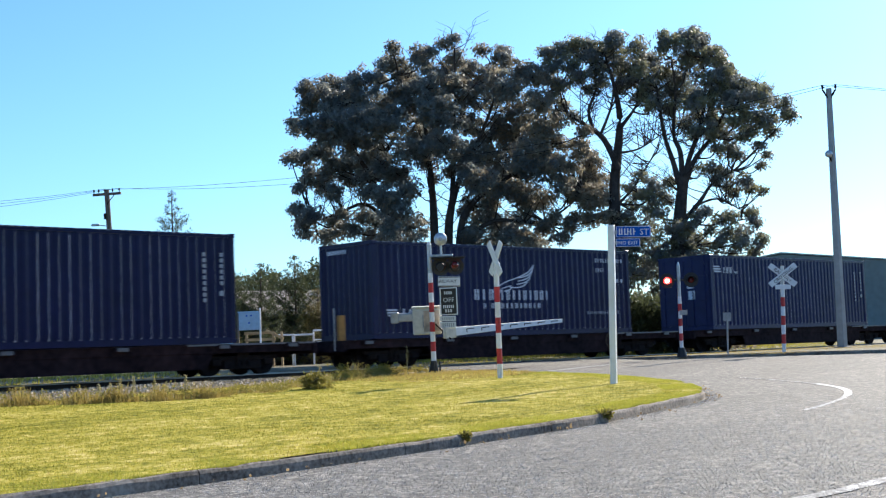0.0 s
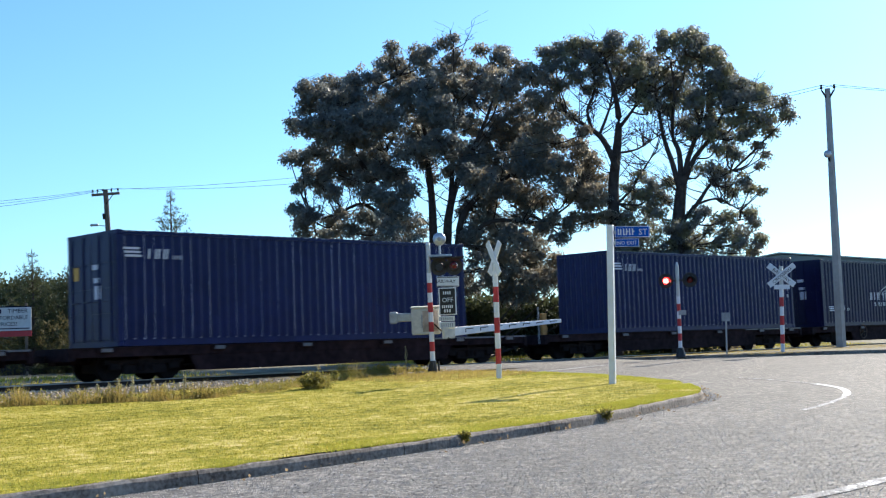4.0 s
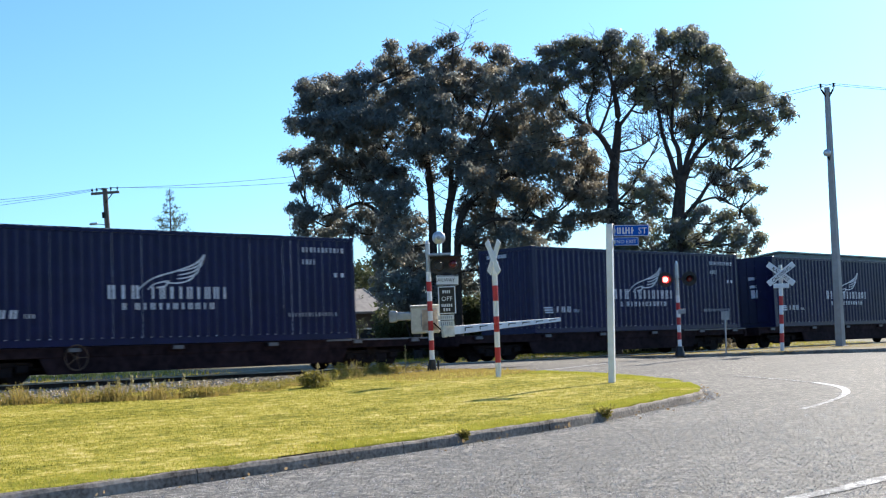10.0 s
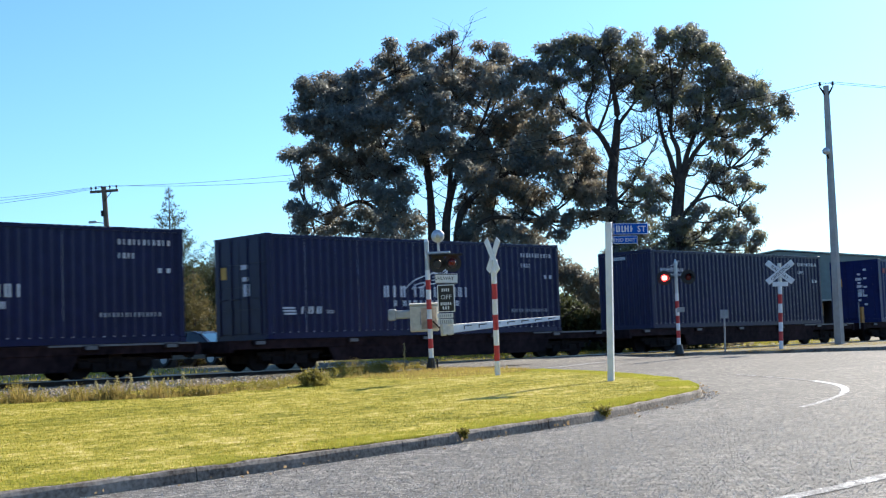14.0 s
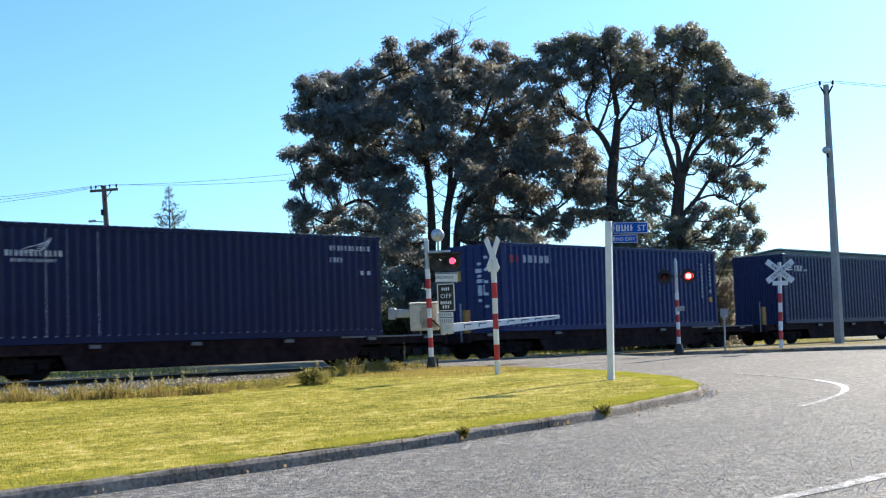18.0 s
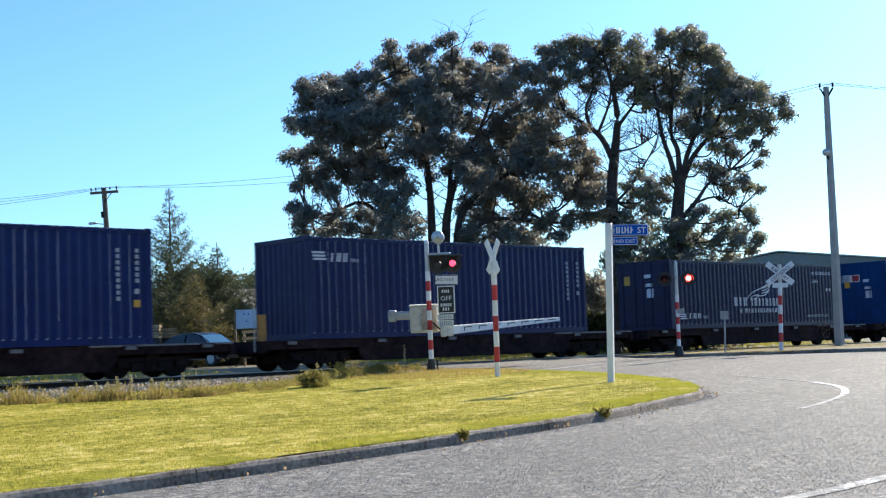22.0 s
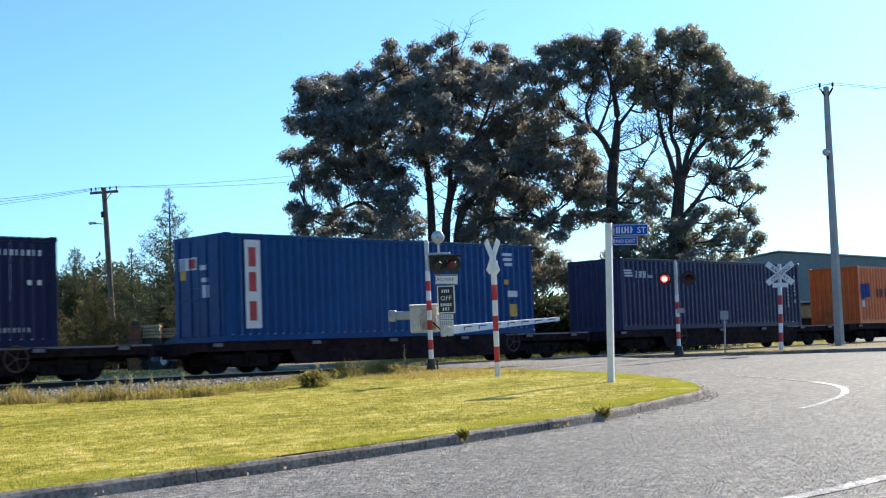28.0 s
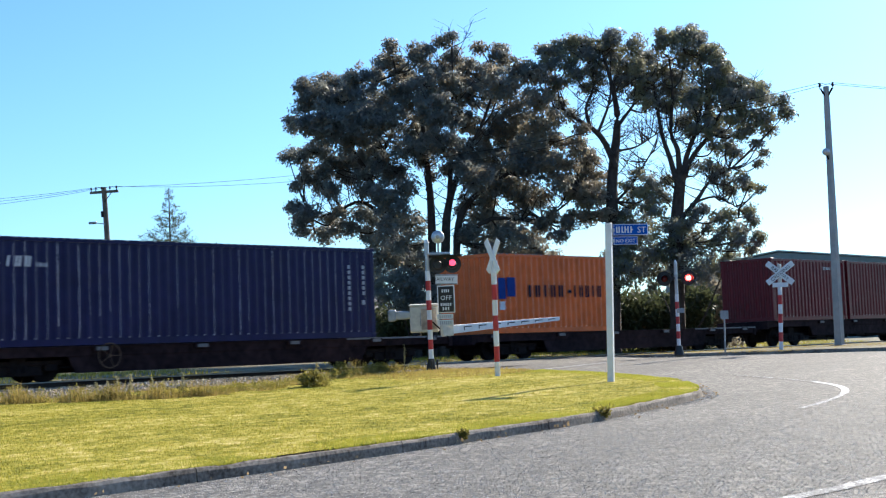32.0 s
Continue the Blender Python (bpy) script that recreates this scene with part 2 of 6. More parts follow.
def sheet(name, verts, faces, mat, smooth=False):
    mesh = bpy.data.meshes.new(name)
    mesh.from_pydata(verts, [], faces)
    mesh.materials.append(mat)
    if smooth:
        mesh.shade_smooth()
    mesh.update()
    return mesh


def box(bm, x0, x1, y0, y1, z0, z1, bevel=0.0, m=None):
    made = bmesh.ops.create_cube(bm, size=1.0, matrix=Matrix.Translation(((x0 + x1) / 2, (y0 + y1) / 2, (z0 + z1) / 2))
                                 @ Matrix.Diagonal((x1 - x0, y1 - y0, z1 - z0, 1)))
    if bevel:
        edges = list({e for v in made["verts"] for e in v.link_edges})
        made = bmesh.ops.bevel(bm, geom=edges, offset=bevel, segments=1, affect="EDGES")
    if m is not None:
        bmesh.ops.transform(bm, matrix=m, verts=made["verts"])
    return bm


def block(x0, x1, y0, y1, z0, z1, bevel=0.0, m=None):
    return box(bmesh.new(), x0, x1, y0, y1, z0, z1, bevel, m)


def rod(bm, a, b, r0, r1=None, sides=10, caps=True):
    """A tapered rod from a to b."""
    a, b = Vector(a), Vector(b)
    d = b - a
    m = Matrix.Translation((a + b) / 2) @ d.to_track_quat("Z", "Y").to_matrix().to_4x4()
    bmesh.ops.create_cone(bm, cap_ends=caps, segments=sides, radius1=r0, radius2=r0 if r1 is None else r1, depth=d.length, matrix=m)
    return bm


def tube(a, b, r0, r1=None, sides=10):
    return rod(bmesh.new(), a, b, r0, r1, sides)


def text_mesh(name, words, size, mat, depth=0.004, align="CENTER"):
    """Lettering with the built-in font, in the xz plane, facing -y."""
    curve = bpy.data.curves.new(name, "FONT")
    curve.body, curve.size, curve.extrude = words, size, depth
    curve.align_x, curve.align_y, curve.resolution_u = align, "CENTER", 2
    ob = new(name, curve)
    mesh = bpy.data.meshes.new_from_object(ob.evaluated_get(bpy.context.evaluated_depsgraph_get()))
    bpy.data.objects.remove(ob)
    mesh.transform(pose(0, 0, 0, 90, 0, 0))
    mesh.materials.clear()
    mesh.materials.append(mat)
    return mesh


def strip(name, points, half, up, mat):
    """A painted line on the road along points, of that half width."""
    verts, faces = [], []
    for i, p in enumerate(points):
        a, b = Vector(points[max(0, i - 1)]), Vector(points[min(len(points) - 1, i + 1)])
        side = Vector((-(b - a).y, (b - a).x)).normalized() * half
        for s in (1, -1):
            x, y = p[0] + side.x * s, p[1] + side.y * s
            verts.append((x, y, road_z(x, y) + up))
        if i:
            faces.append((2 * i - 2, 2 * i - 1, 2 * i + 1, 2 * i))
    return sheet(name, verts, faces, mat)


def curve_through(points, per=8):
    """A smooth line through a few points of the plan (Catmull-Rom)."""
    out = []
    for i in range(len(points) - 1):
        p = [Vector(points[min(max(j, 0), len(points) - 1)]) for j in (i - 1, i, i + 1, i + 2)]
        for k in range(per):
            t = k / per
            out.append(0.5 * (2 * p[1] + (p[2] - p[0]) * t + (2 * p[0] - 5 * p[1] + 4 * p[2] - p[3]) * t * t
                              + (3 * p[1] - p[0] - 3 * p[2] + p[3]) * t ** 3))
    out.append(Vector(points[-1]))
    return [tuple(v) for v in out]


def limb(bm, points, r0, r1, sides=7):
    line = curve_through(points, 4)
    n = len(line) - 1
    rings = []
    for i, p in enumerate(line):
        a, b = Vector(line[max(0, i - 1)]), Vector(line[min(n, i + 1)])
        q = (b - a).to_track_quat("Z", "Y")
        r = r0 + (r1 - r0) * i / n
        rings.append([bm.verts.new(Vector(p) + q @ Vector((r * math.cos(k * math.tau / sides), r * math.sin(k * math.tau / sides), 0))) for k in range(sides)])
        if i:
            for k in range(sides):
                bm.faces.new((rings[-2][k], rings[-2][(k + 1) % sides], rings[-1][(k + 1) % sides], rings[-1][k]))

# ---- ground, road, lawn, track ----
def grid(name, xs, ys, z, mat):
    verts = [(x, y, z(x, y)) for y in ys for x in xs]
    w = len(xs)
    faces = [(j * w + i, j * w + i + 1, (j + 1) * w + i + 1, (j + 1) * w + i) for j in range(len(ys) - 1) for i in range(w - 1)]
    return sheet(name, verts, faces, mat, True)


def steps(*runs):
    out = []
    for a, b, n in runs:
        out += [a + (b - a) * i / n for i in range(n)]
    return out + [runs[-1][1]]


def ground_z(x, y):
    if y > -1.7:
        return -0.34 + 0.34 * rise(y, 2.5, 9.0) + 0.04 * noise.noise((x * 0.07, y * 0.07, 3)) if y > 2.5 else -0.34
    return road_z(x, y) - 0.12


ground = new("ground", grid("ground", steps((-1500, -60, 12), (-60, 110, 85), (110, 1800, 14)),
                            steps((-900, -60, 8), (-60, -1.7, 24), (-1.7, 2.5, 2), (2.5, 90, 30), (90, 2600, 16)), ground_z, VERGE))
tagged(ground, "dry green and straw coloured ground reaching the horizon", "ground", kind="structure")

# the junction in front of the track
road = new("road", grid("road", steps((-45, 70, 80)), steps((-70, -30, 10), (-30, -1.75, 40)), road_z, ASPHALT))
tagged(road, "grey worn chip-sealed road at a junction", "road", kind="structure")
LEFT_SIDE, RIGHT_SIDE = 25.6, 34.6


def over_z(x, y):
    """The road over the rails and away behind them."""
    return -0.128 + 0.113 * (1 - rise(abs(y) - 1.3, 0, 3.2))


crossing = new("road_over_track", grid("road_over_track", steps((LEFT_SIDE, RIGHT_SIDE, 8)), steps((-4.6, 4.6, 24), (4.6, 60, 10)), over_z, ASPHALT))
tagged(crossing, "grey chip-sealed road over the railway", "road", kind="structure")

# the lawn: its right-hand end against y
LAWN_END = [(-19.55, 5.6), (-19.42, 8.6), (-19.2, 11.0), (-18.9, 13.1), (-18.35, 15.1), (-17.9, 16.6), (-17.4, 17.7), (-16.7, 18.55), (-15.7, 19.6),
            (-14.9, 20.2), (-12.3, 21.9), (-9.3, 23.1), (-6.2, 24.5), (-3.3, 25.5), (-1.9, 25.6)]


def lawn_end(y):
    for (a, p), (b, q) in zip(LAWN_END, LAWN_END[1:]):
        if y <= b:
            return p + (q - p) * (y - a) / (b - a)
    return LAWN_END[-1][1]


def lawn_top(x, y):
    return lawn_z(x, y) + 0.02 * noise.noise((x * 0.5, y * 0.5, 7))


verts, faces, across = [], [], 70
rows = [-19.55 + (19.55 - 1.9) * j / 80 for j in range(81)]
for y in rows:
    for i in range(across + 1):
        k = 1 - (1 - i / across) ** 1.6
        x = -45 + (lawn_end(y) + 45) * k
        verts.append((x, y, lawn_top(x, y)))
for j in range(80):
    for i in range(across):
        a = j * (across + 1) + i
        faces.append((a, a + 1, a + across + 2, a + across + 1))
tagged(new("lawn", sheet("lawn", verts, faces, LAWN, True)), "mown yellow-green grass island beside the road", "lawn", kind="structure")

# the kerb of the lawn, cast in lengths
kerb = thing("kerb", pose(0, 0, 0), "weathered grey concrete kerb round the grass island", "kerb", kind="structure")
KERB_LINE = curve_through([(-44, -19.5), (-20, -19.5), (-6, -19.5), (2, -19.52), (5.8, -19.58), (8.4, -19.5), (11.0, -19.25), (13.0, -18.98), (15.1, -18.42),
                           (16.7, -17.95), (17.75, -17.4), (18.6, -16.68), (19.7, -15.7), (20.6, -14.4), (21.95, -12.3), (23.15, -9.3)], 24)


def kerb_stone(line, lift):
    bm = bmesh.new()
    profile = [(-0.0, -0.25), (0.015, 0.085), (0.03, 0.115), (0.05, 0.122), (0.10, 0.118), (0.11, -0.1)]
    rings = []
    for i, p in enumerate(line):
        a, b = Vector(line[max(0, i - 1)]), Vector(line[min(len(line) - 1, i + 1)])
        inward = Vector((-(b - a).y, (b - a).x)).normalized()
        rings.append([bm.verts.new((p[0] + inward.x * (q[0] - 0.05), p[1] + inward.y * (q[0] - 0.05),
                                    road_z(*p) + q[1] * (lift if q[1] > 0 else 1) + 0.016 * noise.noise((p[0] * 3, p[1] * 3, q[0] * 30)))) for q in profile])
    for r, s in zip(rings, rings[1:]):
        for i in range(len(profile) - 1):
            bm.faces.new((r[i], s[i], s[i + 1], r[i + 1]))
    bm.faces.new(rings[0])
    bm.faces.new(rings[-1][::-1])
    return bm


length, start, run = 0.0, 0, []
for i, p in enumerate(KERB_LINE):
    if run:
        length += (Vector(p) - Vector(run[-1])).length
    run.append(p)
    if length > 2.6 or i == len(KERB_LINE) - 1:
        if len(run) > 1:
            a, b = Vector(run[-2]), Vector(run[-1])
            low = 1.0 - 0.55 * rise(run[-1][1], -17.6, -14.0)
            part("kerb_stone", kerb_stone(run[:-1] + [tuple(b - (b - a).normalized() * 0.012)], low), CONCRETE, kerb)
        run, length = [p], 0.0

# coarse chips standing out of the seal nearest the camera
verts, faces = [], []
chance = np.random.default_rng(3)
tries = np.stack([chance.uniform(1, 26, 600000), chance.uniform(-27.5, -15, 600000)], 1)
w = (tries[:, 0] + tries[:, 1] + 29.557) * 0.7071
off = (tries[:, 0] - (tries[:, 1] + 29.557)) * 0.7071
ends = np.interp(tries[:, 1], [e[0] for e in LAWN_END], [e[1] for e in LAWN_END])
keep = (np.abs(off) < 0.36 * w + 0.3) & (w > 5) & (w < 22) & (chance.random(len(w)) < (7.5 / np.maximum(w, 1)) ** 1.2 * np.clip((22 - w) / 10, 0, 1)) & ((tries[:, 1] < -19.7) | (tries[:, 0] > ends + 0.25))
grit = []
for p, q in zip(KERB_LINE, KERB_LINE[1:]):
    if p[0] > 1:
        side = Vector((-(q[1] - p[1]), q[0] - p[0])).normalized()
        for k in range(26):
            f, o = chance.random(), -0.07 - 0.22 * chance.random() ** 2.5
            grit.append((p[0] + (q[0] - p[0]) * f + side.x * o, p[1] + (q[1] - p[1]) * f + side.y * o))
for x, y in grit + tries[keep][:80000].tolist():
    r = chance.uniform(0.005, 0.012)
    a = chance.uniform(0, 6.28)
    z = road_z(x, y)
    base = len(verts)
    for k in range(3):
        verts.append((x + r * math.cos(a + k * 2.1), y + r * math.sin(a + k * 2.1), z - 0.003))
    if base < 4 * len(grit):
        r *= 1.3
    verts.append((x + chance.uniform(-0.5, 0.5) * r, y + chance.uniform(-0.5, 0.5) * r, z + r * chance.uniform(0.25, 0.65)))
    faces += [(base, base + 1, base + 3), (base + 1, base + 2, base + 3), (base + 2, base, base + 3)]
tagged(new("road_chips", sheet("road_chips", verts, faces, CHIP)), "coarse grey stone chips of the road seal", "road surface", kind="stuff")

# far verge between the road and the track, with its own kerb
FAR_LINE = [(34.6, -1.9), (34.7, -3.6), (35.2, -5.2), (35.7, -7.2), (35.9, -9.5), (36.1, -11.6), (37.0, -14.5), (40, -18), (60, -24)]
FAR_LINE = curve_through(FAR_LINE, 6)
far_kerb = thing("kerb_far", pose(0, 0, 0), "grey concrete kerb along the far verge", "kerb", kind="structure")
for i in range(0, len(FAR_LINE) - 1, 6):
    part("kerb_stone", kerb_stone(FAR_LINE[i:i + 7][::-1], 0.9), CONCRETE, far_kerb)
verts, faces = [], []
for i, p in enumerate(FAR_LINE):
    for k in range(5):
        x = p[0] + 0.08 + (70 - p[0]) * (k / 4) ** 2
        verts.append((x, p[1], -0.02 + 0.03 * noise.noise((x * 0.3, p[1] * 0.3, 1))))
    if i:
        for k in range(4):
            a = (i - 1) * 5 + k
            faces.append((a, a + 5, a + 6, a + 1))
tagged(new("verge_far", sheet("verge_far", verts, faces, VERGE, True)), "sparse dry grass verge beside the track", "verge", kind="structure")

# painted lines
ARC = curve_through([(12.6, -20.5), (14.3, -20.5), (15.5, -20.4), (16.7, -20.14), (17.95, -19.74), (19.17, -19.19), (20.24, -18.5), (21.1, -17.7), (21.6, -17.1),
                     (22.4, -16.0), (23.4, -14.4)], 8)
tagged(new("line_curve", strip("line_curve", ARC[18:37], 0.045, 0.006, WORN_PAINT)), "faded white curved road marking", "road marking", kind="structure")
tagged(new("line_bend", strip("line_bend", ARC[36:62], 0.06, 0.006, ROAD_PAINT)), "white bend of the curved road marking", "road marking", kind="structure")
tagged(new("line_tail", strip("line_tail", ARC[61:], 0.04, 0.006, WORN_PAINT)), "faded end of the curved road marking", "road marking", kind="structure")
tagged(new("line_near", strip("line_near", [(7.2, -24.55), (8.3, -24.6), (8.9, -24.64), (9.7, -24.63), (11.5, -24.6)], 0.075, 0.006, WORN_PAINT)),
       "worn white line on the road", "road marking", kind="structure")
tagged(new("line_stop", strip("line_stop", [(26.0, -7.0), (26.9, -6.84), (28.1, -6.55), (29.6, -6.3)], 0.14, 0.006, WORN_PAINT)),
       "white stop line before the railway", "road marking", kind="structure")
# a broad pale strip paints in the road's reflection, no real marking
tagged(new("line_verge", strip("line_verge", [(33.9, -3.6), (34.4, -5.3), (34.9, -7.3), (35.0, -9.5)], 0.12, 0.006, WORN_PAINT)),
       "pale reflection on the road before the far kerb, painted as a strip", "road marking", kind="structure")

# the railway
GAUGE = 1.067
ballast = bmesh.new()
PROFILE = [(-2.6, -0.36), (-1.75, -0.17), (-0.9, -0.15), (0.9, -0.15), (1.75, -0.17), (2.6, -0.36)]
columns = steps((-40, 110, 300))
for i, x in enumerate(columns):
    ring = [ballast.verts.new((x, y, z - (0.0 if not LEFT_SIDE < x < RIGHT_SIDE else 0.05) + 0.035 * noise.noise((x * 3, y * 3, 0)))) for y, z in PROFILE]
    if i:
        for k in range(5):
            ballast.faces.new((last[k], ring[k], ring[k + 1], last[k + 1]))
    last = ring
track = thing("railway_track", pose(0, 0, 0), "single narrow-gauge railway track on stone ballast", "railway track", kind="structure")
part("ballast_bed", ballast, BALLAST, track)
for s in (-1, 1):
    y = s * (GAUGE / 2 + 0.035)
    bm = block(-40, 110, y - 0.010, y + 0.010, -0.11, -0.03)
    box(bm, -40, 110, y - 0.06, y + 0.06, -0.135, -0.11)
    box(bm, -40, 110, y - 0.035, y + 0.035, -0.035, -0.004)
    rail = part("rail", bm, RAIL_STEEL, track)
    part("rail_head", block(-40, 110, y - 0.0375, y + 0.0375, -0.018, 0.0), RAIL_TOP, rail, "polished steel running surface")
tie = link("sleeper", block(-0.11, 0.11, -1.05, 1.05, -0.26, -0.137, 0.01), SLEEPER_WOOD)
for i in range(150):
    x = -12 + 0.62 * i
    if LEFT_SIDE - 0.2 < x < RIGHT_SIDE + 0.2:
        continue
    part("sleeper", tie, SLEEPER_WOOD, track, m=pose(x, 0.02 * noise.noise((i, 0, 0)), 0))
# worn gravel between the rails and the lawn
verts, faces = [], []
GX = steps((-45, 8, 30), (8, 24.6, 80))
for i, x in enumerate(GX):
    edge = -5.5 + 0.5 * noise.noise((x * 0.35, 0, 2)) + 0.3 * noise.noise((x * 1.3, 0, 5)) + 2.0 * rise(x, 18, 23)
    for k in range(6):
        y = edge + (-1.7 - edge) * k / 5
        verts.append((x, y, lawn_top(x, y) + 0.012 + 0.01 * noise.noise((x * 2, y * 2, 1))))
    if i:
        for k in range(5):
            a = (i - 1) * 6 + k
            faces.append((a, a + 6, a + 7, a + 1))
GRAVEL = material("gravel", (0.17, 0.135, 0.08), 0.95, vary=0.45, scale=22, bump=0.8, bump_scale=35, second=(0.30, 0.25, 0.17), spec=0.1)
tagged(new("gravel_strip", sheet("gravel_strip", verts, faces, GRAVEL, True)), "pale worn gravel strip beside the railway", "gravel", kind="structure")
# loose stones on the near shoulder
verts, faces = [], []
for i in range(6500):
    x, y = random.uniform(4, 40), random.uniform(-5.0, -0.75)
    if LEFT_SIDE - 0.3 < x < RIGHT_SIDE:
        continue
    z = -0.17 if y > -1.75 else lawn_z(x, y)
    r = random.uniform(0.025, 0.06)
    base = len(verts)
    turn = Euler((random.random() * 6, random.random() * 6, random.random() * 6)).to_matrix()
    for c in ((1, 0, 0), (-1, 0, 0), (0, 1, 0), (0, -1, 0), (0, 0, 1), (0, 0, -1)):
        v = turn @ (Vector(c) * r * random.uniform(0.7, 1.2))
        verts.append((x + v.x, y + v.y, z + v.z + 0.02))
    for t in ((0, 2, 4), (2, 1, 4), (1, 3, 4), (3, 0, 4), (2, 0, 5), (1, 2, 5), (3, 1, 5), (0, 3, 5)):
        faces.append(tuple(base + k for k in t))
tagged(new("ballast_stones", sheet("ballast_stones", verts, faces, BALLAST)), "loose grey-brown ballast stones beside the rail", "ballast", kind="stuff")

# ---- the train: containers on flat wagons ----
NAVY, BLUE_NAVY, MID_BLUE, BRIGHT_BLUE = (0.0110, 0.0122, 0.051), (0.0110, 0.0155, 0.071), (0.0095, 0.0180, 0.098), (0.005, 0.044, 0.160)
VIOLET, ORANGE, MAROON = (0.0150, 0.0145, 0.062), (0.62, 0.13, 0.032), (0.120, 0.012, 0.018)
STEEL = {}


def steel(color):
    if color not in STEEL:
        MATERIALS.pop("container_paint", None)
        STEEL[color] = dusty = material("container_paint", color, 0.30, vary=0.22, scale=3.0, bump=0.03, bump_scale=9, spec=0.15)
        shade = dusty.node_tree.nodes["Principled BSDF"]
        shade.inputs["Sheen Weight"].default_value, shade.inputs["Sheen Roughness"].default_value = 0.06, 0.35
        shade.inputs["Sheen Tint"].default_value = (0.80, 0.86, 1.0, 1)
    return STEEL[color]


def corrugated(length, z0, z1, pitch=0.278, deep=0.036):
    """A sheet along x from 0 to length, folded in and out; its outer face looks to -y at y = 0."""
    count = max(1, round(length / pitch))
    pitch = length / count
    line = []
    for i in range(count):
        x = i * pitch
        line += [(x, 0.0), (x + 0.26 * pitch, 0.0), (x + 0.5 * pitch, deep), (x + 0.76 * pitch, deep)]
    line.append((length, 0.0))
    bm = bmesh.new()
    low = [bm.verts.new((x, y, z0)) for x, y in line]
    high = [bm.verts.new((x, y, z1)) for x, y in line]
    for i in range(len(line) - 1):
        bm.faces.new((low[i], low[i + 1], high[i + 1], high[i]))
    return bm


CACHE = {}


def cached(key, make, mat):
    if key not in CACHE:
        CACHE[key] = link(key[0], make(), mat)
    return CACHE[key]


W = 2.438


def worn_lit_edges(length, h, seed, share):
    """Near-side scuffed, dusty ridge edges, plus painted sunlit glints, also along the top rail."""
    rng = random.Random(seed)
    verts, faces = [], []

    tops = []

    def patch(x0, x1, z0, z1, y, top=0):
        tops.append(top)
        k = len(verts)
        verts.extend(((x0, y, z0), (x1, y, z0), (x1, y, z1), (x0, y, z1)))
        faces.append((k, k + 1, k + 2, k + 3))
    run = length - 0.30
    count = max(1, round(run / 0.278))
    pitch = run / count
    for i in range(count):
        x = 0.15 + i * pitch + 0.26 * pitch
        # pale strips hold both scuffed paint and sunlight painted on the facets
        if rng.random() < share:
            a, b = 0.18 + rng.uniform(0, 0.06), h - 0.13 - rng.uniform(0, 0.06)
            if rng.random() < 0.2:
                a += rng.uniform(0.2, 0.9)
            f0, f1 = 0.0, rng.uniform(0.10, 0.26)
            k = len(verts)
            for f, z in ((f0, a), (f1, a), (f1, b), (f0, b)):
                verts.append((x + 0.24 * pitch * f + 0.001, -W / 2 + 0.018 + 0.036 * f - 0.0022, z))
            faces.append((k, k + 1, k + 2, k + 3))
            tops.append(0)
        # pale dots paint in the light caught at each ridge's foot
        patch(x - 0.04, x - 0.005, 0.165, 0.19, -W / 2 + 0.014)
    # pale dashes paint in the sunlit edge of the top rail
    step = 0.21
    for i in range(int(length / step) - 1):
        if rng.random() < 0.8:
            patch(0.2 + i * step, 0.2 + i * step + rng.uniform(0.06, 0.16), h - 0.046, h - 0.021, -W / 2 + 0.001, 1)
    mesh = bpy.data.meshes.new("edge_wear")
    mesh.from_pydata(verts, [], faces)
    mesh.update()
    mesh.polygons.foreach_set("material_index", tops)
    return mesh


# pale colour that stands in for sun on the top rail's edge
TOP_GLINT = material("top_edge_glint", (0.24, 0.26, 0.30), 0.7, vary=0.35, scale=9, bump=0)
LIT_WEAR = {}


def lit_wear(color):
    """The chalky tone of the worn paint, raised to look sunlit."""
    if color not in LIT_WEAR:
        MATERIALS.pop("lit_worn_edge", None)
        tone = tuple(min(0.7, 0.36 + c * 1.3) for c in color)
        LIT_WEAR[color] = material("lit_worn_edge", tone, 0.6, vary=0.3, scale=6, bump=0, piece=0.6)
    return LIT_WEAR[color]


def roof_mesh(length):
    bm = bmesh.new()
    n = round(length / 0.21)
    rows = []
    for i in range(n + 1):
        x = 0.1 + (length - 0.2) * i / n
        z = 0.0 if i % 2 else 0.018
        rows.append([bm.verts.new((x, y, z)) for y in (-W / 2 + 0.05, W / 2 - 0.05)])
        if i:
            bm.faces.new((rows[-2][0], rows[-1][0], rows[-1][1], rows[-2][1]))
    return bm


def doors(owner, h, paint, key):
    """Two door leaves with locking rods, handles and placards on the end at x = 0."""
    for s in (-1, 1):
        leaf = part("door", cached(("door", h, key), lambda: panelled_leaf(h), paint), paint, owner, m=pose(0, 0, 0) if s < 0 else Matrix.Diagonal((1, -1, 1, 1)))
        for y in (-0.95, -0.38):
            part("locking_rod", cached(("locking_rod", h, key), lambda: tube((-0.035, 0, 0.12), (-0.035, 0, h - 0.08), 0.02, sides=6), paint), paint, leaf, m=pose(0, y, 0))
            part("handle", cached(("handle", key), lambda: block(-0.06, -0.035, -0.02, 0.30, -0.02, 0.02, 0.004), paint), paint, leaf, m=pose(0, y, 1.15))


def panelled_leaf(h):
    bm = bmesh.new()
    for i in range(4):
        z = 0.2 + (h - 0.36) * i / 4
        box(bm, -0.018, 0.02, -1.14, -0.015, z, z + (h - 0.36) / 4 - 0.07)
    box(bm, 0.0, 0.02, -1.16, -0.006, 0.17, h - 0.10)
    return bm


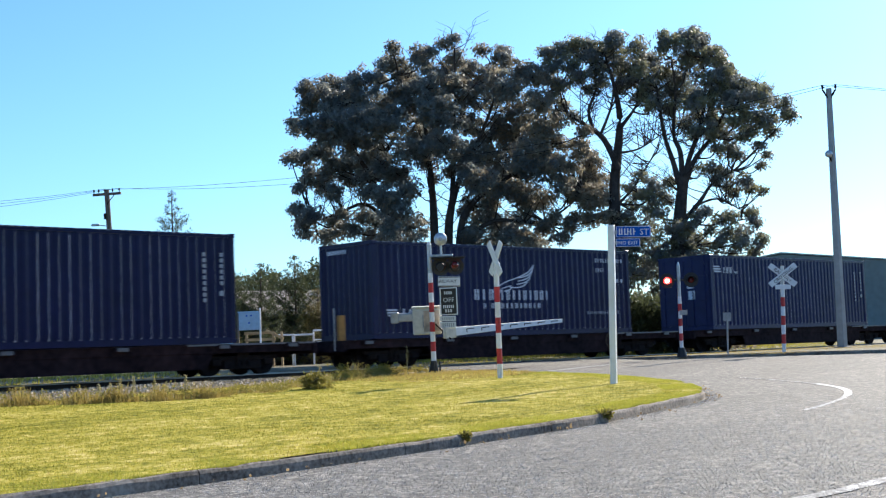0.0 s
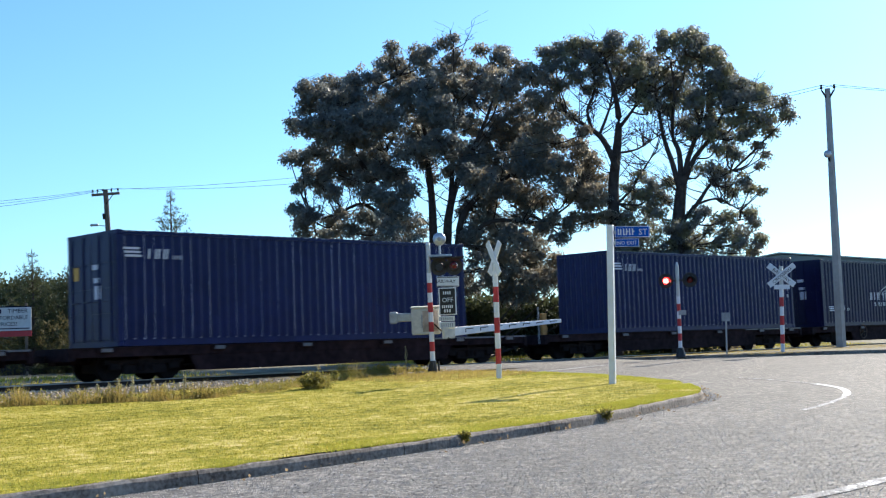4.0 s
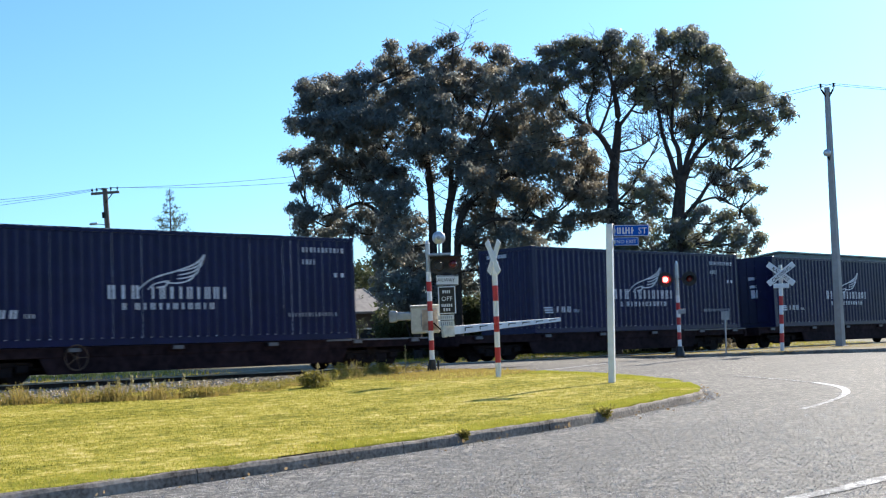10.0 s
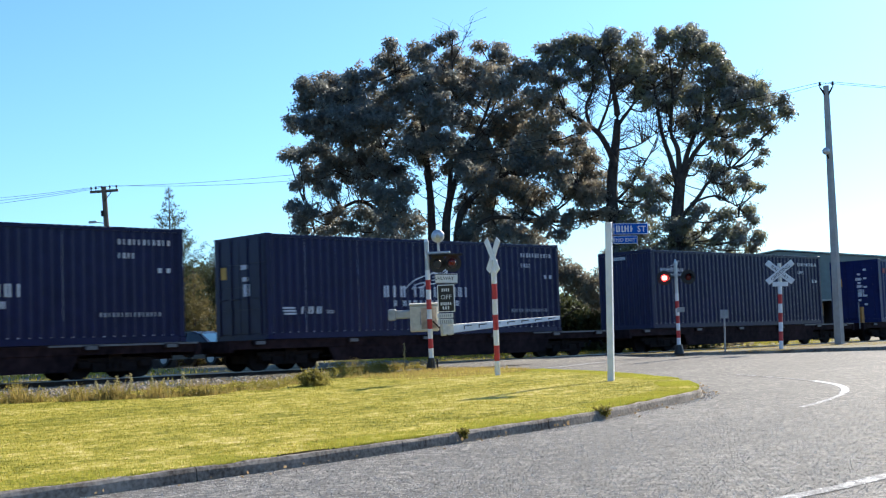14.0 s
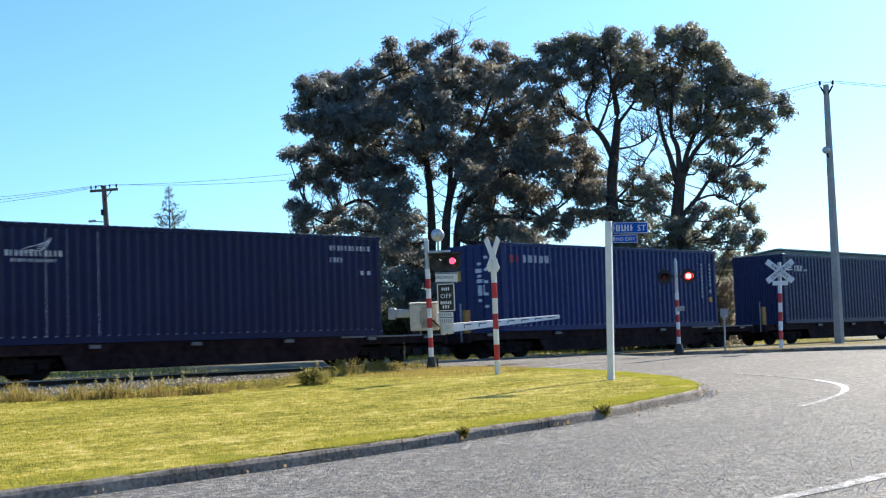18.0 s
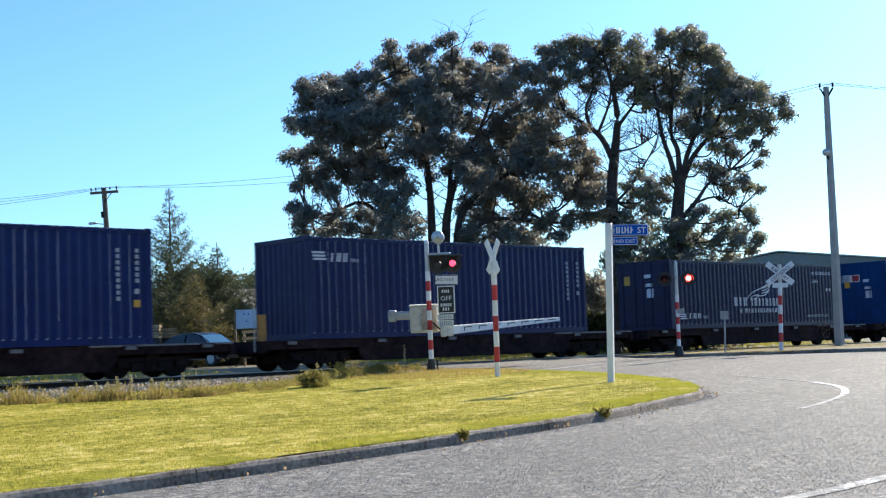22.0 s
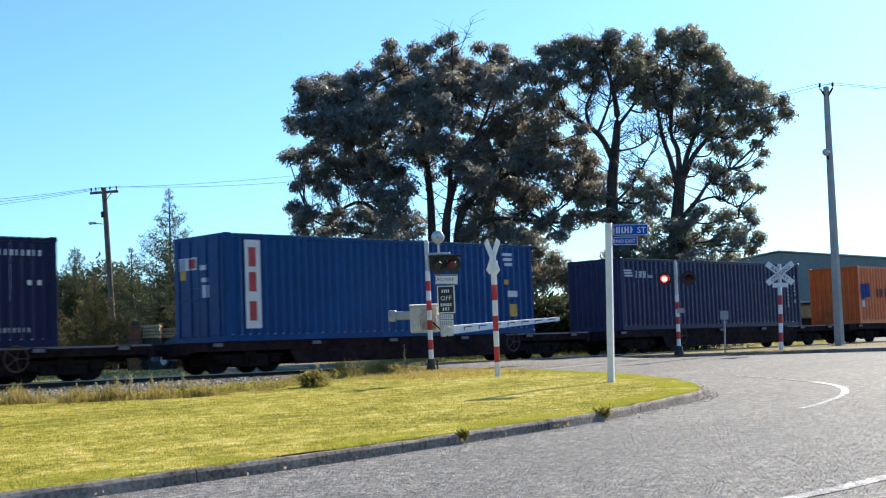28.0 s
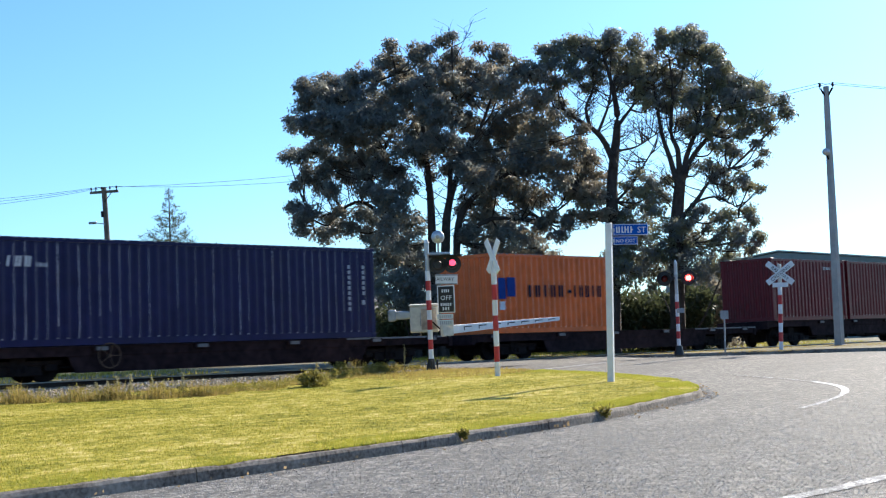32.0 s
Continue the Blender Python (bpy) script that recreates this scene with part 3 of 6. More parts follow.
def container(x0, length, h, color, end, label, marks):
    paint = steel(color)
    key = color
    c = thing("shipping_container", pose(x0, 0, 0), label, "shipping container", "containers on the train")
    side = cached(("side_panel", length, h, key), lambda: corrugated(length - 0.30, 0.16, h - 0.11), paint)
    part("side_panel", side, paint, c, m=pose(0.15, -W / 2 + 0.018, 0))
    part("side_panel", side, paint, c, m=pose(length - 0.15, W / 2 - 0.018, 0, 0, 0, 180))
    part("roof", cached(("roof", length, key), lambda: roof_mesh(length), paint), paint, c, m=pose(0, 0, h - 0.03))
    part("floor", cached(("floor", length), lambda: block(0.1, length - 0.1, -W / 2 + 0.06, W / 2 - 0.06, 0.02, 0.15), WAGON_IRON), WAGON_IRON, c)
    for s in (-1, 1):
        y0, y1 = (-W / 2 + 0.004, -W / 2 + 0.07) if s < 0 else (W / 2 - 0.07, W / 2 - 0.004)
        part("bottom_rail", cached(("bottom_rail", length, s, key), lambda: block(0.18, length - 0.18, y0, y1, 0.0, 0.158), paint), paint, c)
        part("top_rail", cached(("top_rail", length, h, s, key), lambda: block(0.16, length - 0.16, y0, y1, h - 0.115, h - 0.02), paint), paint, c)
        for e in (0, 1):
            xa, xb = (0.0, 0.155) if e == 0 else (length - 0.155, length)
            ya, yb = (-W / 2, -W / 2 + 0.12) if s < 0 else (W / 2 - 0.12, W / 2)
            part("corner_post", cached(("corner_post", length, h, s, e, key), lambda: block(xa, xb, ya, yb, 0.118, h - 0.118, 0.012), paint), paint, c)
            for z in (0, h - 0.118):
                part("corner_casting", cached(("corner_casting", length, s, e, z, key), lambda: casting(xa, xb, s, z), paint), paint, c)
    # the two ends
    part("sill", cached(("sill", length, key), lambda: block(0.01, 0.10, -W / 2 + 0.12, W / 2 - 0.12, 0.0, 0.165), paint), paint, c)
    part("header", cached(("header", length, h, key), lambda: block(0.01, 0.10, -W / 2 + 0.12, W / 2 - 0.12, h - 0.12, h - 0.005), paint), paint, c)
    part("sill", cached(("sill", length, key), None, paint), paint, c, m=pose(length, 0, 0, 0, 0, 180))
    part("header", cached(("header", length, h, key), None, paint), paint, c, m=pose(length, 0, 0, 0, 0, 180))
    wall = cached(("end_panel", h, key), lambda: corrugated(W - 0.24, 0.16, h - 0.11, 0.244, 0.045), paint)
    part("end_panel", wall, paint, c, m=pose(length - 0.03, -W / 2 + 0.12, 0, 0, 0, 90))
    if end == "door":
        doors(c, h, paint, key)
    else:
        part("end_panel", wall, paint, c, m=pose(0.03, W / 2 - 0.12, 0, 0, 0, -90))
    edges = worn_lit_edges(length, h, int(x0 * 10), 0.7 if marks in (flagged, square_mark, worn) else 0.35 if marks == lease_mark else 0.14)
    edges.materials.append(lit_wear(color))
    edges.materials.append(TOP_GLINT)
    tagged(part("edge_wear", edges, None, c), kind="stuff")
    marks(c, length, h)
    return c


def casting(xa, xb, s, z):
    ya, yb = (-W / 2 - 0.004, -W / 2 + 0.13) if s < 0 else (W / 2 - 0.13, W / 2 + 0.004)
    bm = block(xa - 0.004, xb + 0.02, ya, yb, z, z + 0.118, 0.012)
    return bm


FACE = -W / 2 - 0.002


def plate(owner, name, x0, x1, z0, z1, mat, label=""):
    """A flat painted mark on the near side."""
    return part(name, cached((name, round(x1 - x0, 3), round(z1 - z0, 3), mat.name), lambda: block(0, x1 - x0, -0.003, 0.004, 0, z1 - z0), mat), mat, owner, label,
                m=pose(x0, FACE, z0))


def letter_bars(x0, x1, z0, z1, count, seed, gap=0.46, lean=0.0):
    """Letters that stand as plain bars, one for each."""
    bm = bmesh.new()
    step = (x1 - x0) / count
    for i in range(count):
        box(bm, x0 + i * step, x0 + (i + 1 - gap) * step, -0.003, 0.004, z0, z1)
    if lean:
        for v in bm.verts:
            v.co.x += lean * (v.co.z - z0)
    return bm


def bars(owner, name, x0, x1, z0, z1, count, mat=None, lean=0.0, seed=1):
    """A row of letters as plain bars, each a mark of its own; a broad letter is a pair of thin bars."""
    mat = mat or LOGO_WHITE
    step, high = (x1 - x0) / count, z1 - z0
    for i in range(count):
        turn = math.sin(seed + i * 2.3)
        pair = turn > -0.1 and high > 0.16
        wide = step * (0.74 if pair else 0.34 + 0.12 * turn)
        key = ("letter_bar", round(wide, 2), round(high, 3), mat.name, lean, pair)
        part("letter_bar", cached(key, lambda: letter_bars(0, wide, 0, high, 2 if pair else 1, seed, 0.42 if pair else 0.0, lean), mat), mat, owner,
             m=pose(x0 + i * step + (0.05 if pair else 0.2) * step, FACE, z0))


def wing_mesh(k):
    """Three sweeping feathers, as plain curved bands."""
    bm = bmesh.new()

    def band(points, widths):
        line = curve_through(points, 6)
        prev = None
        for i, p in enumerate(line):
            w = widths[0] + (widths[1] - widths[0]) * i / (len(line) - 1)
            a, b = Vector(line[max(0, i - 1)]), Vector(line[min(len(line) - 1, i + 1)])
            side = Vector((-(b - a).y, (b - a).x)).normalized() * w * 0.5
            pair = [bm.verts.new((k * (p[0] + s * side.x), -0.003, k * (p[1] + s * side.y))) for s in (1, -1)]
            if prev:
                bm.faces.new((prev[0], prev[1], pair[1], pair[0]))
            prev = pair
    band([(0.0, 0.0), (0.18, 0.14), (0.42, 0.30), (0.75, 0.42), (1.15, 0.52), (1.6, 0.66), (1.85, 0.78), (2.05, 0.97)], (0.03, 0.05))
    band([(2.05, 0.97), (1.97, 0.80), (1.8, 0.66), (1.55, 0.58), (1.3, 0.53)], (0.06, 0.03))
    band([(1.97, 0.80), (1.93, 0.68), (1.75, 0.55), (1.5, 0.47), (1.25, 0.43)], (0.05, 0.03))
    band([(1.85, 0.62), (1.83, 0.52), (1.68, 0.42), (1.45, 0.36), (1.2, 0.33)], (0.05, 0.03))
    band([(1.72, 0.46), (1.66, 0.36), (1.45, 0.26), (1.15, 0.22), (0.85, 0.23)], (0.05, 0.03))
    band([(0.35, 0.05), (0.5, 0.18), (0.72, 0.24), (0.95, 0.27), (0.85, 0.15), (0.6, 0.10)], (0.03, 0.04))
    return bm


def flag(owner, x0, z0, w, h, mat=None):
    for i in range(3):
        plate(owner, "flag_stripe", x0 + 0.06 * w * (2 - i), x0 + w + 0.06 * w * (2 - i) - 0.1 * i * w * 0, z0 + h * (i * 0.36), z0 + h * (i * 0.36 + 0.22), mat or LOGO_WHITE)


def number_end(owner, h, w=0.9):
    """A row of plain bars high on the end wall."""
    for i in range(10):
        part("number_mark", cached(("number_mark", w), lambda: block(-0.003, 0.003, 0, 0.06, 0, 0.12), LOGO_WHITE), LOGO_WHITE, owner, m=pose(-0.008, 0.75 - 0.09 * i, h - 0.32))


def placards(owner, h, warm=True):
    for i, (y, z, a, b) in enumerate(((0.62, 1.72, 0.26, 0.34), (-0.42, 1.62, 0.30, 0.12), (-0.46, 1.20, 0.30, 0.34), (-0.40, 1.95, 0.34, 0.13))):
        part("placard", cached(("placard", a, b, i == 0), lambda: block(-0.003, 0.003, 0, a, 0, b), YELLOW if warm and i == 0 else LOGO_WHITE),
             YELLOW if warm and i == 0 else LOGO_WHITE, owner, m=pose(-0.024, y, z))


YELLOW = material("yellow_sticker", (0.55, 0.30, 0.03), 0.5, vary=0.15, bump=0)
CREAM = material("cream_panel", (0.62, 0.62, 0.60), 0.5, vary=0.12, bump=0)
DEEP_RED = material("deep_red", (0.35, 0.02, 0.02), 0.5, vary=0.15, bump=0)
DEEP_BLUE = material("deep_blue", (0.006, 0.035, 0.20), 0.6, vary=0.15, bump=0, spec=0.08)
INK_BLUE = material("ink_blue", (0.008, 0.010, 0.030), 0.6, vary=0.15, bump=0, spec=0.08)


def corner_numbers(c, h, x=10.28):
    bars(c, "number_mark", x, x + 1.55, h - 0.46, h - 0.32, 11, seed=3)
    bars(c, "number_mark", x, x + 0.52, h - 0.80, h - 0.66, 4, seed=5)
    plate(c, "data_panel", x + 1.15, x + 1.25, h - 1.15, h - 1.03, LOGO_WHITE)
    plate(c, "data_panel", x + 1.40, x + 1.50, h - 1.15, h - 1.03, LOGO_WHITE)


def winged(c, length, h):
    part("wing_logo", cached(("wing_logo", 1.0), lambda: wing_mesh(1.0), LOGO_WHITE), LOGO_WHITE, c, "white sweeping wing emblem", m=pose(5.02, FACE, h - 1.58))
    bars(c, "lettering", 4.22, 5.22, h - 1.76, h - 1.42, 3, seed=8)
    bars(c, "lettering", 5.42, 7.86, h - 1.76, h - 1.45, 9, seed=5)
    bars(c, "lettering", 4.62, 4.80, h - 2.03, h - 1.86, 1, seed=9)
    bars(c, "lettering", 4.98, 7.42, h - 2.03, h - 1.86, 11, seed=9)
    flag(c, 0.50, h - 2.24, 0.42, 0.22)
    bars(c, "lettering", 1.08, 1.96, h - 2.22, h - 2.02, 3, lean=0.15, seed=11)
    bars(c, "lettering", 2.04, 2.34, h - 2.22, h - 2.12, 4, seed=12)
    bars(c, "address_row", 9.75, 11.52, h - 2.25, h - 2.14, 15, FAINT_WHITE, seed=13)
    corner_numbers(c, h)


def flagged(c, length, h):
    flag(c, 0.18, h - 0.68, 0.46, 0.26)
    bars(c, "lettering", 0.82, 1.54, h - 0.72, h - 0.47, 3, lean=0.15, seed=11)
    bars(c, "lettering", 1.60, 1.92, h - 0.72, h - 0.62, 4, seed=12)
    upright_numbers(c, h)


def upright_numbers(c, h):
    """Numbers that run down the side near its rear end."""
    for k, (x, n) in enumerate(((11.18, 9), (11.72, 6))):
        for i in range(n):
            plate(c, "number_mark", x, x + 0.09, h - 0.62 - 0.15 * i, h - 0.52 - 0.15 * i, FAINT_WHITE)
    plate(c, "data_panel", 11.69, 11.81, h - 1.65, h - 1.52, FAINT_WHITE)


def small_wing(c, length, h):
    part("wing_logo", cached(("wing_logo", 0.42), lambda: wing_mesh(0.42), LOGO_WHITE), LOGO_WHITE, c, m=pose(0.88, FACE, h - 0.78))
    bars(c, "lettering", 0.57, 2.05, h - 0.82, h - 0.68, 12, seed=8)
    bars(c, "lettering", 0.72, 1.9, h - 0.96, h - 0.88, 13, seed=9)
    corner_numbers(c, h)


def lease_mark(c, length, h):
    bars(c, "lettering", 0.40, 0.96, h - 0.66, h - 0.42, 2, DEEP_RED, seed=2)
    bars(c, "lettering", 1.02, 2.40, h - 0.66, h - 0.42, 5, seed=6)
    for i in range(9):
        part("number_mark", cached(("number_mark", "end"), lambda: block(-0.003, 0.003, 0, 0.16, 0, 0.09), LOGO_WHITE), LOGO_WHITE, c, m=pose(-0.024, -0.62 + 0.3 * (i % 2), h - 0.5 - 0.2 * i))
    upright_numbers(c, h)
    plate(c, "sticker", 11.66, 11.84, h - 1.98, h - 1.80, YELLOW, "yellow warning sticker")


def tall_panel(c, length, h):
    plate(c, "name_panel", 0.62, 1.13, 0.33, h - 0.19, CREAM, "tall white panel with red letter bars")
    for i, z in enumerate((h - 0.95, h - 1.62, h - 2.40)):
        bm = block(0.74, 0.98, -0.008, 0, z + 0.04, z + 0.56)
        part("letter_bar", bm, DEEP_RED, c, "red letter bar", m=pose(0, FACE, 0))
    placards(c, h)
    part("name_panel", block(-0.006, 0.003, 0.1, 1.0, 1.98, 2.32), CREAM, c, m=pose(-0.02, 0, 0))
    part("letter_bar", block(-0.010, -0.006, 0.14, 0.48, 2.02, 2.28), DEEP_RED, c, m=pose(-0.02, 0, 0))
    part("letter_bar", block(-0.010, -0.006, 0.62, 0.98, 2.0, 2.30), MID_PANEL, c, m=pose(-0.02, 0, 0))
    for i in range(3):
        plate(c, "data_panel", 10.75 + 0.05 * i, 11.2, h - 0.4 - 0.16 * i, h - 0.3 - 0.16 * i, LOGO_WHITE)
    plate(c, "sticker", 10.8, 11.0, h - 1.32, h - 1.16, YELLOW)
    plate(c, "name_panel", 10.95, 11.4, h - 1.72, h - 1.52, CREAM)
    plate(c, "sticker", 11.02, 11.36, h - 2.35, h - 1.95, YELLOW, "yellow warning sticker")


MID_PANEL = material("pale_blue_panel", (0.28, 0.36, 0.44), 0.5, vary=0.15, bump=0)


def square_mark(c, length, h):
    plate(c, "emblem", 0.20, 0.55, 1.10, 1.78, DEEP_BLUE, "blue emblem")
    plate(c, "emblem", 0.62, 1.02, 1.18, 1.80, DEEP_BLUE)
    plate(c, "data_panel", 0.25, 0.5, 0.75, 1.02, LOGO_WHITE)
    bars(c, "lettering", 1.58, 3.55, 1.16, 1.56, 5, INK_BLUE, seed=6)
    plate(c, "lettering", 3.66, 3.84, 1.30, 1.40, INK_BLUE)
    bars(c, "lettering", 3.92, 5.56, 1.16, 1.56, 5, INK_BLUE, seed=4)


def worn(c, length, h):
    bars(c, "number_mark", length - 1.9, length - 0.5, h - 0.45, h - 0.32, 10, seed=3)


# ---- a flat wagon ----
WAGON = 16.35
DECK = 0.85
WHEEL = 0.38


def wheelset_mesh():
    bm = bmesh.new()
    for s in (-1, 1):
        y = s * 0.53
        rod(bm, (0, y - 0.065, 0), (0, y + 0.065, 0), WHEEL, sides=24)
        rod(bm, (0, y - s * 0.065, 0), (0, y - s * 0.09, 0), WHEEL + 0.025, sides=24)
        for k in range(4):
            a = k * math.pi / 2
            box(bm, 0.10, 0.30, y + s * 0.065 - 0.01, y + s * 0.065 + 0.01, -0.02, 0.02, m=pose(0, 0, 0, 0, math.degrees(a), 0))
    rod(bm, (0, -0.75, 0), (0, 0.75, 0), 0.07, sides=10)
    return bm


def bogie_frame(s):
    """A side frame with its two axle boxes and springs."""
    y = s * 0.82
    bm = block(-1.15, 1.15, y - 0.05, y + 0.05, 0.40, 0.52, 0.02)
    box(bm, -0.62, 0.62, y - 0.05, y + 0.05, 0.16, 0.40, 0.02)
    for x in (-0.85, 0.85):
        box(bm, x - 0.16, x + 0.16, y - 0.09, y + 0.09, 0.26, 0.46, 0.03)
    for x in (-0.18, 0.0, 0.18):
        rod(bm, (x, y + s * 0.06, 0.24), (x, y + s * 0.06, 0.42), 0.06, sides=8)
    return bm


def handwheel_mesh():
    bm = bmesh.new()
    ring = [(0.30 * math.cos(a), 0.30 * math.sin(a)) for a in [i * math.pi / 10 for i in range(20)]]
    for a, b in zip(ring, ring[1:] + ring[:1]):
        rod(bm, (a[0], 0, a[1]), (b[0], 0, b[1]), 0.018, sides=6)
    for i in range(0, 20, 4):
        rod(bm, (0, 0, 0), (ring[i][0], 0, ring[i][1]), 0.012, sides=5)
    rod(bm, (0, 0.12, 0), (0, -0.03, 0), 0.04, sides=8)
    return bm


def wagon(x0, deck, wheel_at, timber, i_yellow=False, brake=False):
    """A flat container wagon; its parts carry the running gear."""
    w = thing("flat_wagon", pose(x0, 0, 0), "dark brown steel flat wagon with rust and dust", "railway wagon", "wagons of the train")
    up = deck - DECK
    for s in (-1, 1):
        y = s * 1.12
        bm = block(0.1, WAGON - 0.1, y - 0.05, y + 0.05, deck - 0.26, deck - 0.02, 0.006)
        box(bm, 0.1, WAGON - 0.1, y - 0.09, y + 0.09, deck - 0.05, deck - 0.02)
        part("side_sill", cached(("side_sill", deck, s), lambda: bm, WAGON_PAINT), WAGON_PAINT, w)
        # truss as solid plates, deepened to stand in for the shade below
        belly = bmesh.new()
        bottom = [(3.45, deck - 0.26), (3.65, deck - 0.66), (WAGON - 3.65, deck - 0.66), (WAGON - 3.45, deck - 0.26)]
        for y0 in (y - 0.03, y + 0.03):
            belly.faces.new([belly.verts.new((x, y0, z)) for x, z in bottom])
        part("truss", cached(("truss", deck, s), lambda: belly, WAGON_PAINT), WAGON_PAINT, w)
    part("centre_sill", cached(("centre_sill", deck), lambda: block(0.2, WAGON - 0.2, -0.18, 0.18, deck - 0.42, deck - 0.04), WAGON_PAINT), WAGON_PAINT, w)
    if i_yellow:
        stand = part("end_stanchion", block(-0.04, 0.20, -1.16, -1.06, deck - 0.02, deck + 0.70, 0.01), STANCHION, w, "yellow end stanchion")
        part("pipe", tube((-0.16, -1.1, deck - 0.3), (-0.16, -1.1, deck + 0.9), 0.02, sides=6), GREY_STEEL, stand)
    for i in range(9):
        x = 0.9 + i * (WAGON - 1.8) / 8
        part("cross_beam", cached(("cross_beam", deck), lambda: block(-0.08, 0.08, -1.07, 1.07, deck - 0.22, deck - 0.03), WAGON_PAINT), WAGON_PAINT, w, m=pose(x, 0, 0))
    for e, x in ((0, 0.0), (1, WAGON - 0.16)):
        part("headstock", cached(("headstock", deck), lambda: block(0, 0.16, -1.21, 1.21, deck - 0.34, deck - 0.02, 0.01), WAGON_PAINT), WAGON_PAINT, w, m=pose(x, 0, 0))
        gear = bmesh.new()
        box(gear, -0.42, 0.0, -0.09, 0.09, deck - 0.34, deck - 0.16, 0.02)
        box(gear, -0.50, -0.34, -0.14, 0.14, deck - 0.40, deck - 0.12, 0.03)
        part("brake_hose", cached(("brake_hose", deck), lambda: tube((-0.02, 0.5, deck - 0.3), (-0.30, 0.45, deck - 0.55), 0.025, sides=6), DARK_RUBBER), DARK_RUBBER, w,
             m=pose(0, 0, 0) if e == 0 else pose(WAGON, 0, 0, 0, 0, 180))
        part("coupler", cached(("coupler", deck), lambda: gear, WAGON_IRON), WAGON_IRON, w, m=pose(0, 0, 0) if e == 0 else pose(WAGON, 0, 0, 0, 0, 180))
    for x in (2.3, WAGON - 2.3):
        for s in (-1, 1):
            part("bogie_side_frame", cached(("bogie_side_frame", s), lambda: bogie_frame(s), WAGON_IRON), WAGON_IRON, w, m=pose(x, 0, 0))
        # solid block added to close the gap where shade lies under the wagon
        part("bogie_centre", cached(("bogie_centre", deck), lambda: block(-1.1, 1.1, -0.42, 0.42, 0.20, deck - 0.3, 0.03), WAGON_IRON), WAGON_IRON, w, m=pose(x, 0, 0))
        part("bolster", cached(("bolster", deck), lambda: block(-0.2, 0.2, -0.9, 0.9, 0.36, deck - 0.25), WAGON_IRON), WAGON_IRON, w, m=pose(x, 0, 0))
        for dx in (-0.85, 0.85):
            axle = part("wheelset", cached(("wheelset", 1), wheelset_mesh, WAGON_IRON), WAGON_IRON, w, m=pose(x + dx, 0, WHEEL))
            WHEELSETS.append(axle)
    # container brackets, each with a pale label on the near side
    for x in (1.0, 4.3, 7.2, 10.2, 13.2, WAGON - 0.9):
        part("bracket", cached(("bracket", deck), lambda: block(-0.22, 0.22, -1.26, -1.12, deck - 0.15, deck - 0.03, 0.01), WAGON_PAINT), WAGON_PAINT, w, m=pose(x, 0, 0))
        part("label_plate", cached(("label_plate", deck), lambda: block(-0.15, 0.15, -1.268, -1.262, deck - 0.135, deck - 0.045), LABEL_GREY), LABEL_GREY, w, "dusty pale label plate", m=pose(x, 0, 0))
    part("deck_edge", cached(("deck_edge", deck), lambda: block(0.05, 4.2, -1.23, -1.205, deck - 0.06, deck - 0.012), LABEL_GREY), LABEL_GREY, w, "pale worn deck edge", m=pose(WAGON - 4.3, 0, 0))
    # a brake rod, and boxes added to fill the shaded space behind it
    gear = bmesh.new()
    for k in range(7):
        x = 4.3 + k * 1.15
        box(gear, x, x + 0.75, -0.95 + 0.1 * (k % 3), -0.55, 0.24 + 0.04 * (k % 2), deck - 0.3, 0.02)
    rod(gear, (3.4, -0.9, 0.34), (WAGON - 3.4, -0.9, 0.34), 0.03, sides=6)
    part("brake_gear", cached(("brake_gear", deck), lambda: gear, WAGON_IRON), WAGON_IRON, w)
    if brake:
        part("handwheel", cached(("handwheel", 1), handwheel_mesh, RUST), RUST, w, "rusty brake handwheel", m=pose(wheel_at, -1.26, 0.58))
    part("brake_cylinder", cached(("brake_cylinder", 1), lambda: tube((-0.3, 0, 0), (0.3, 0, 0), 0.16, sides=12), WAGON_IRON), WAGON_IRON, w, m=pose(7.0, -0.6, 0.42))
    part("air_tank", cached(("air_tank", 1), lambda: tube((-0.5, 0, 0), (0.5, 0, 0), 0.15, sides=12), WAGON_IRON), WAGON_IRON, w, m=pose(9.2, -0.55, 0.42))
    for i in range(8):
        part("deck_plank", cached(("deck_plank", deck, timber), lambda: block(0, (WAGON - 0.4) / 8 - 0.02, -1.05, 1.05, deck - 0.03, deck - 0.012), DECK_TIMBER), DECK_TIMBER, w,
             m=pose(0.2 + i * (WAGON - 0.4) / 8, 0, 0))
    return w


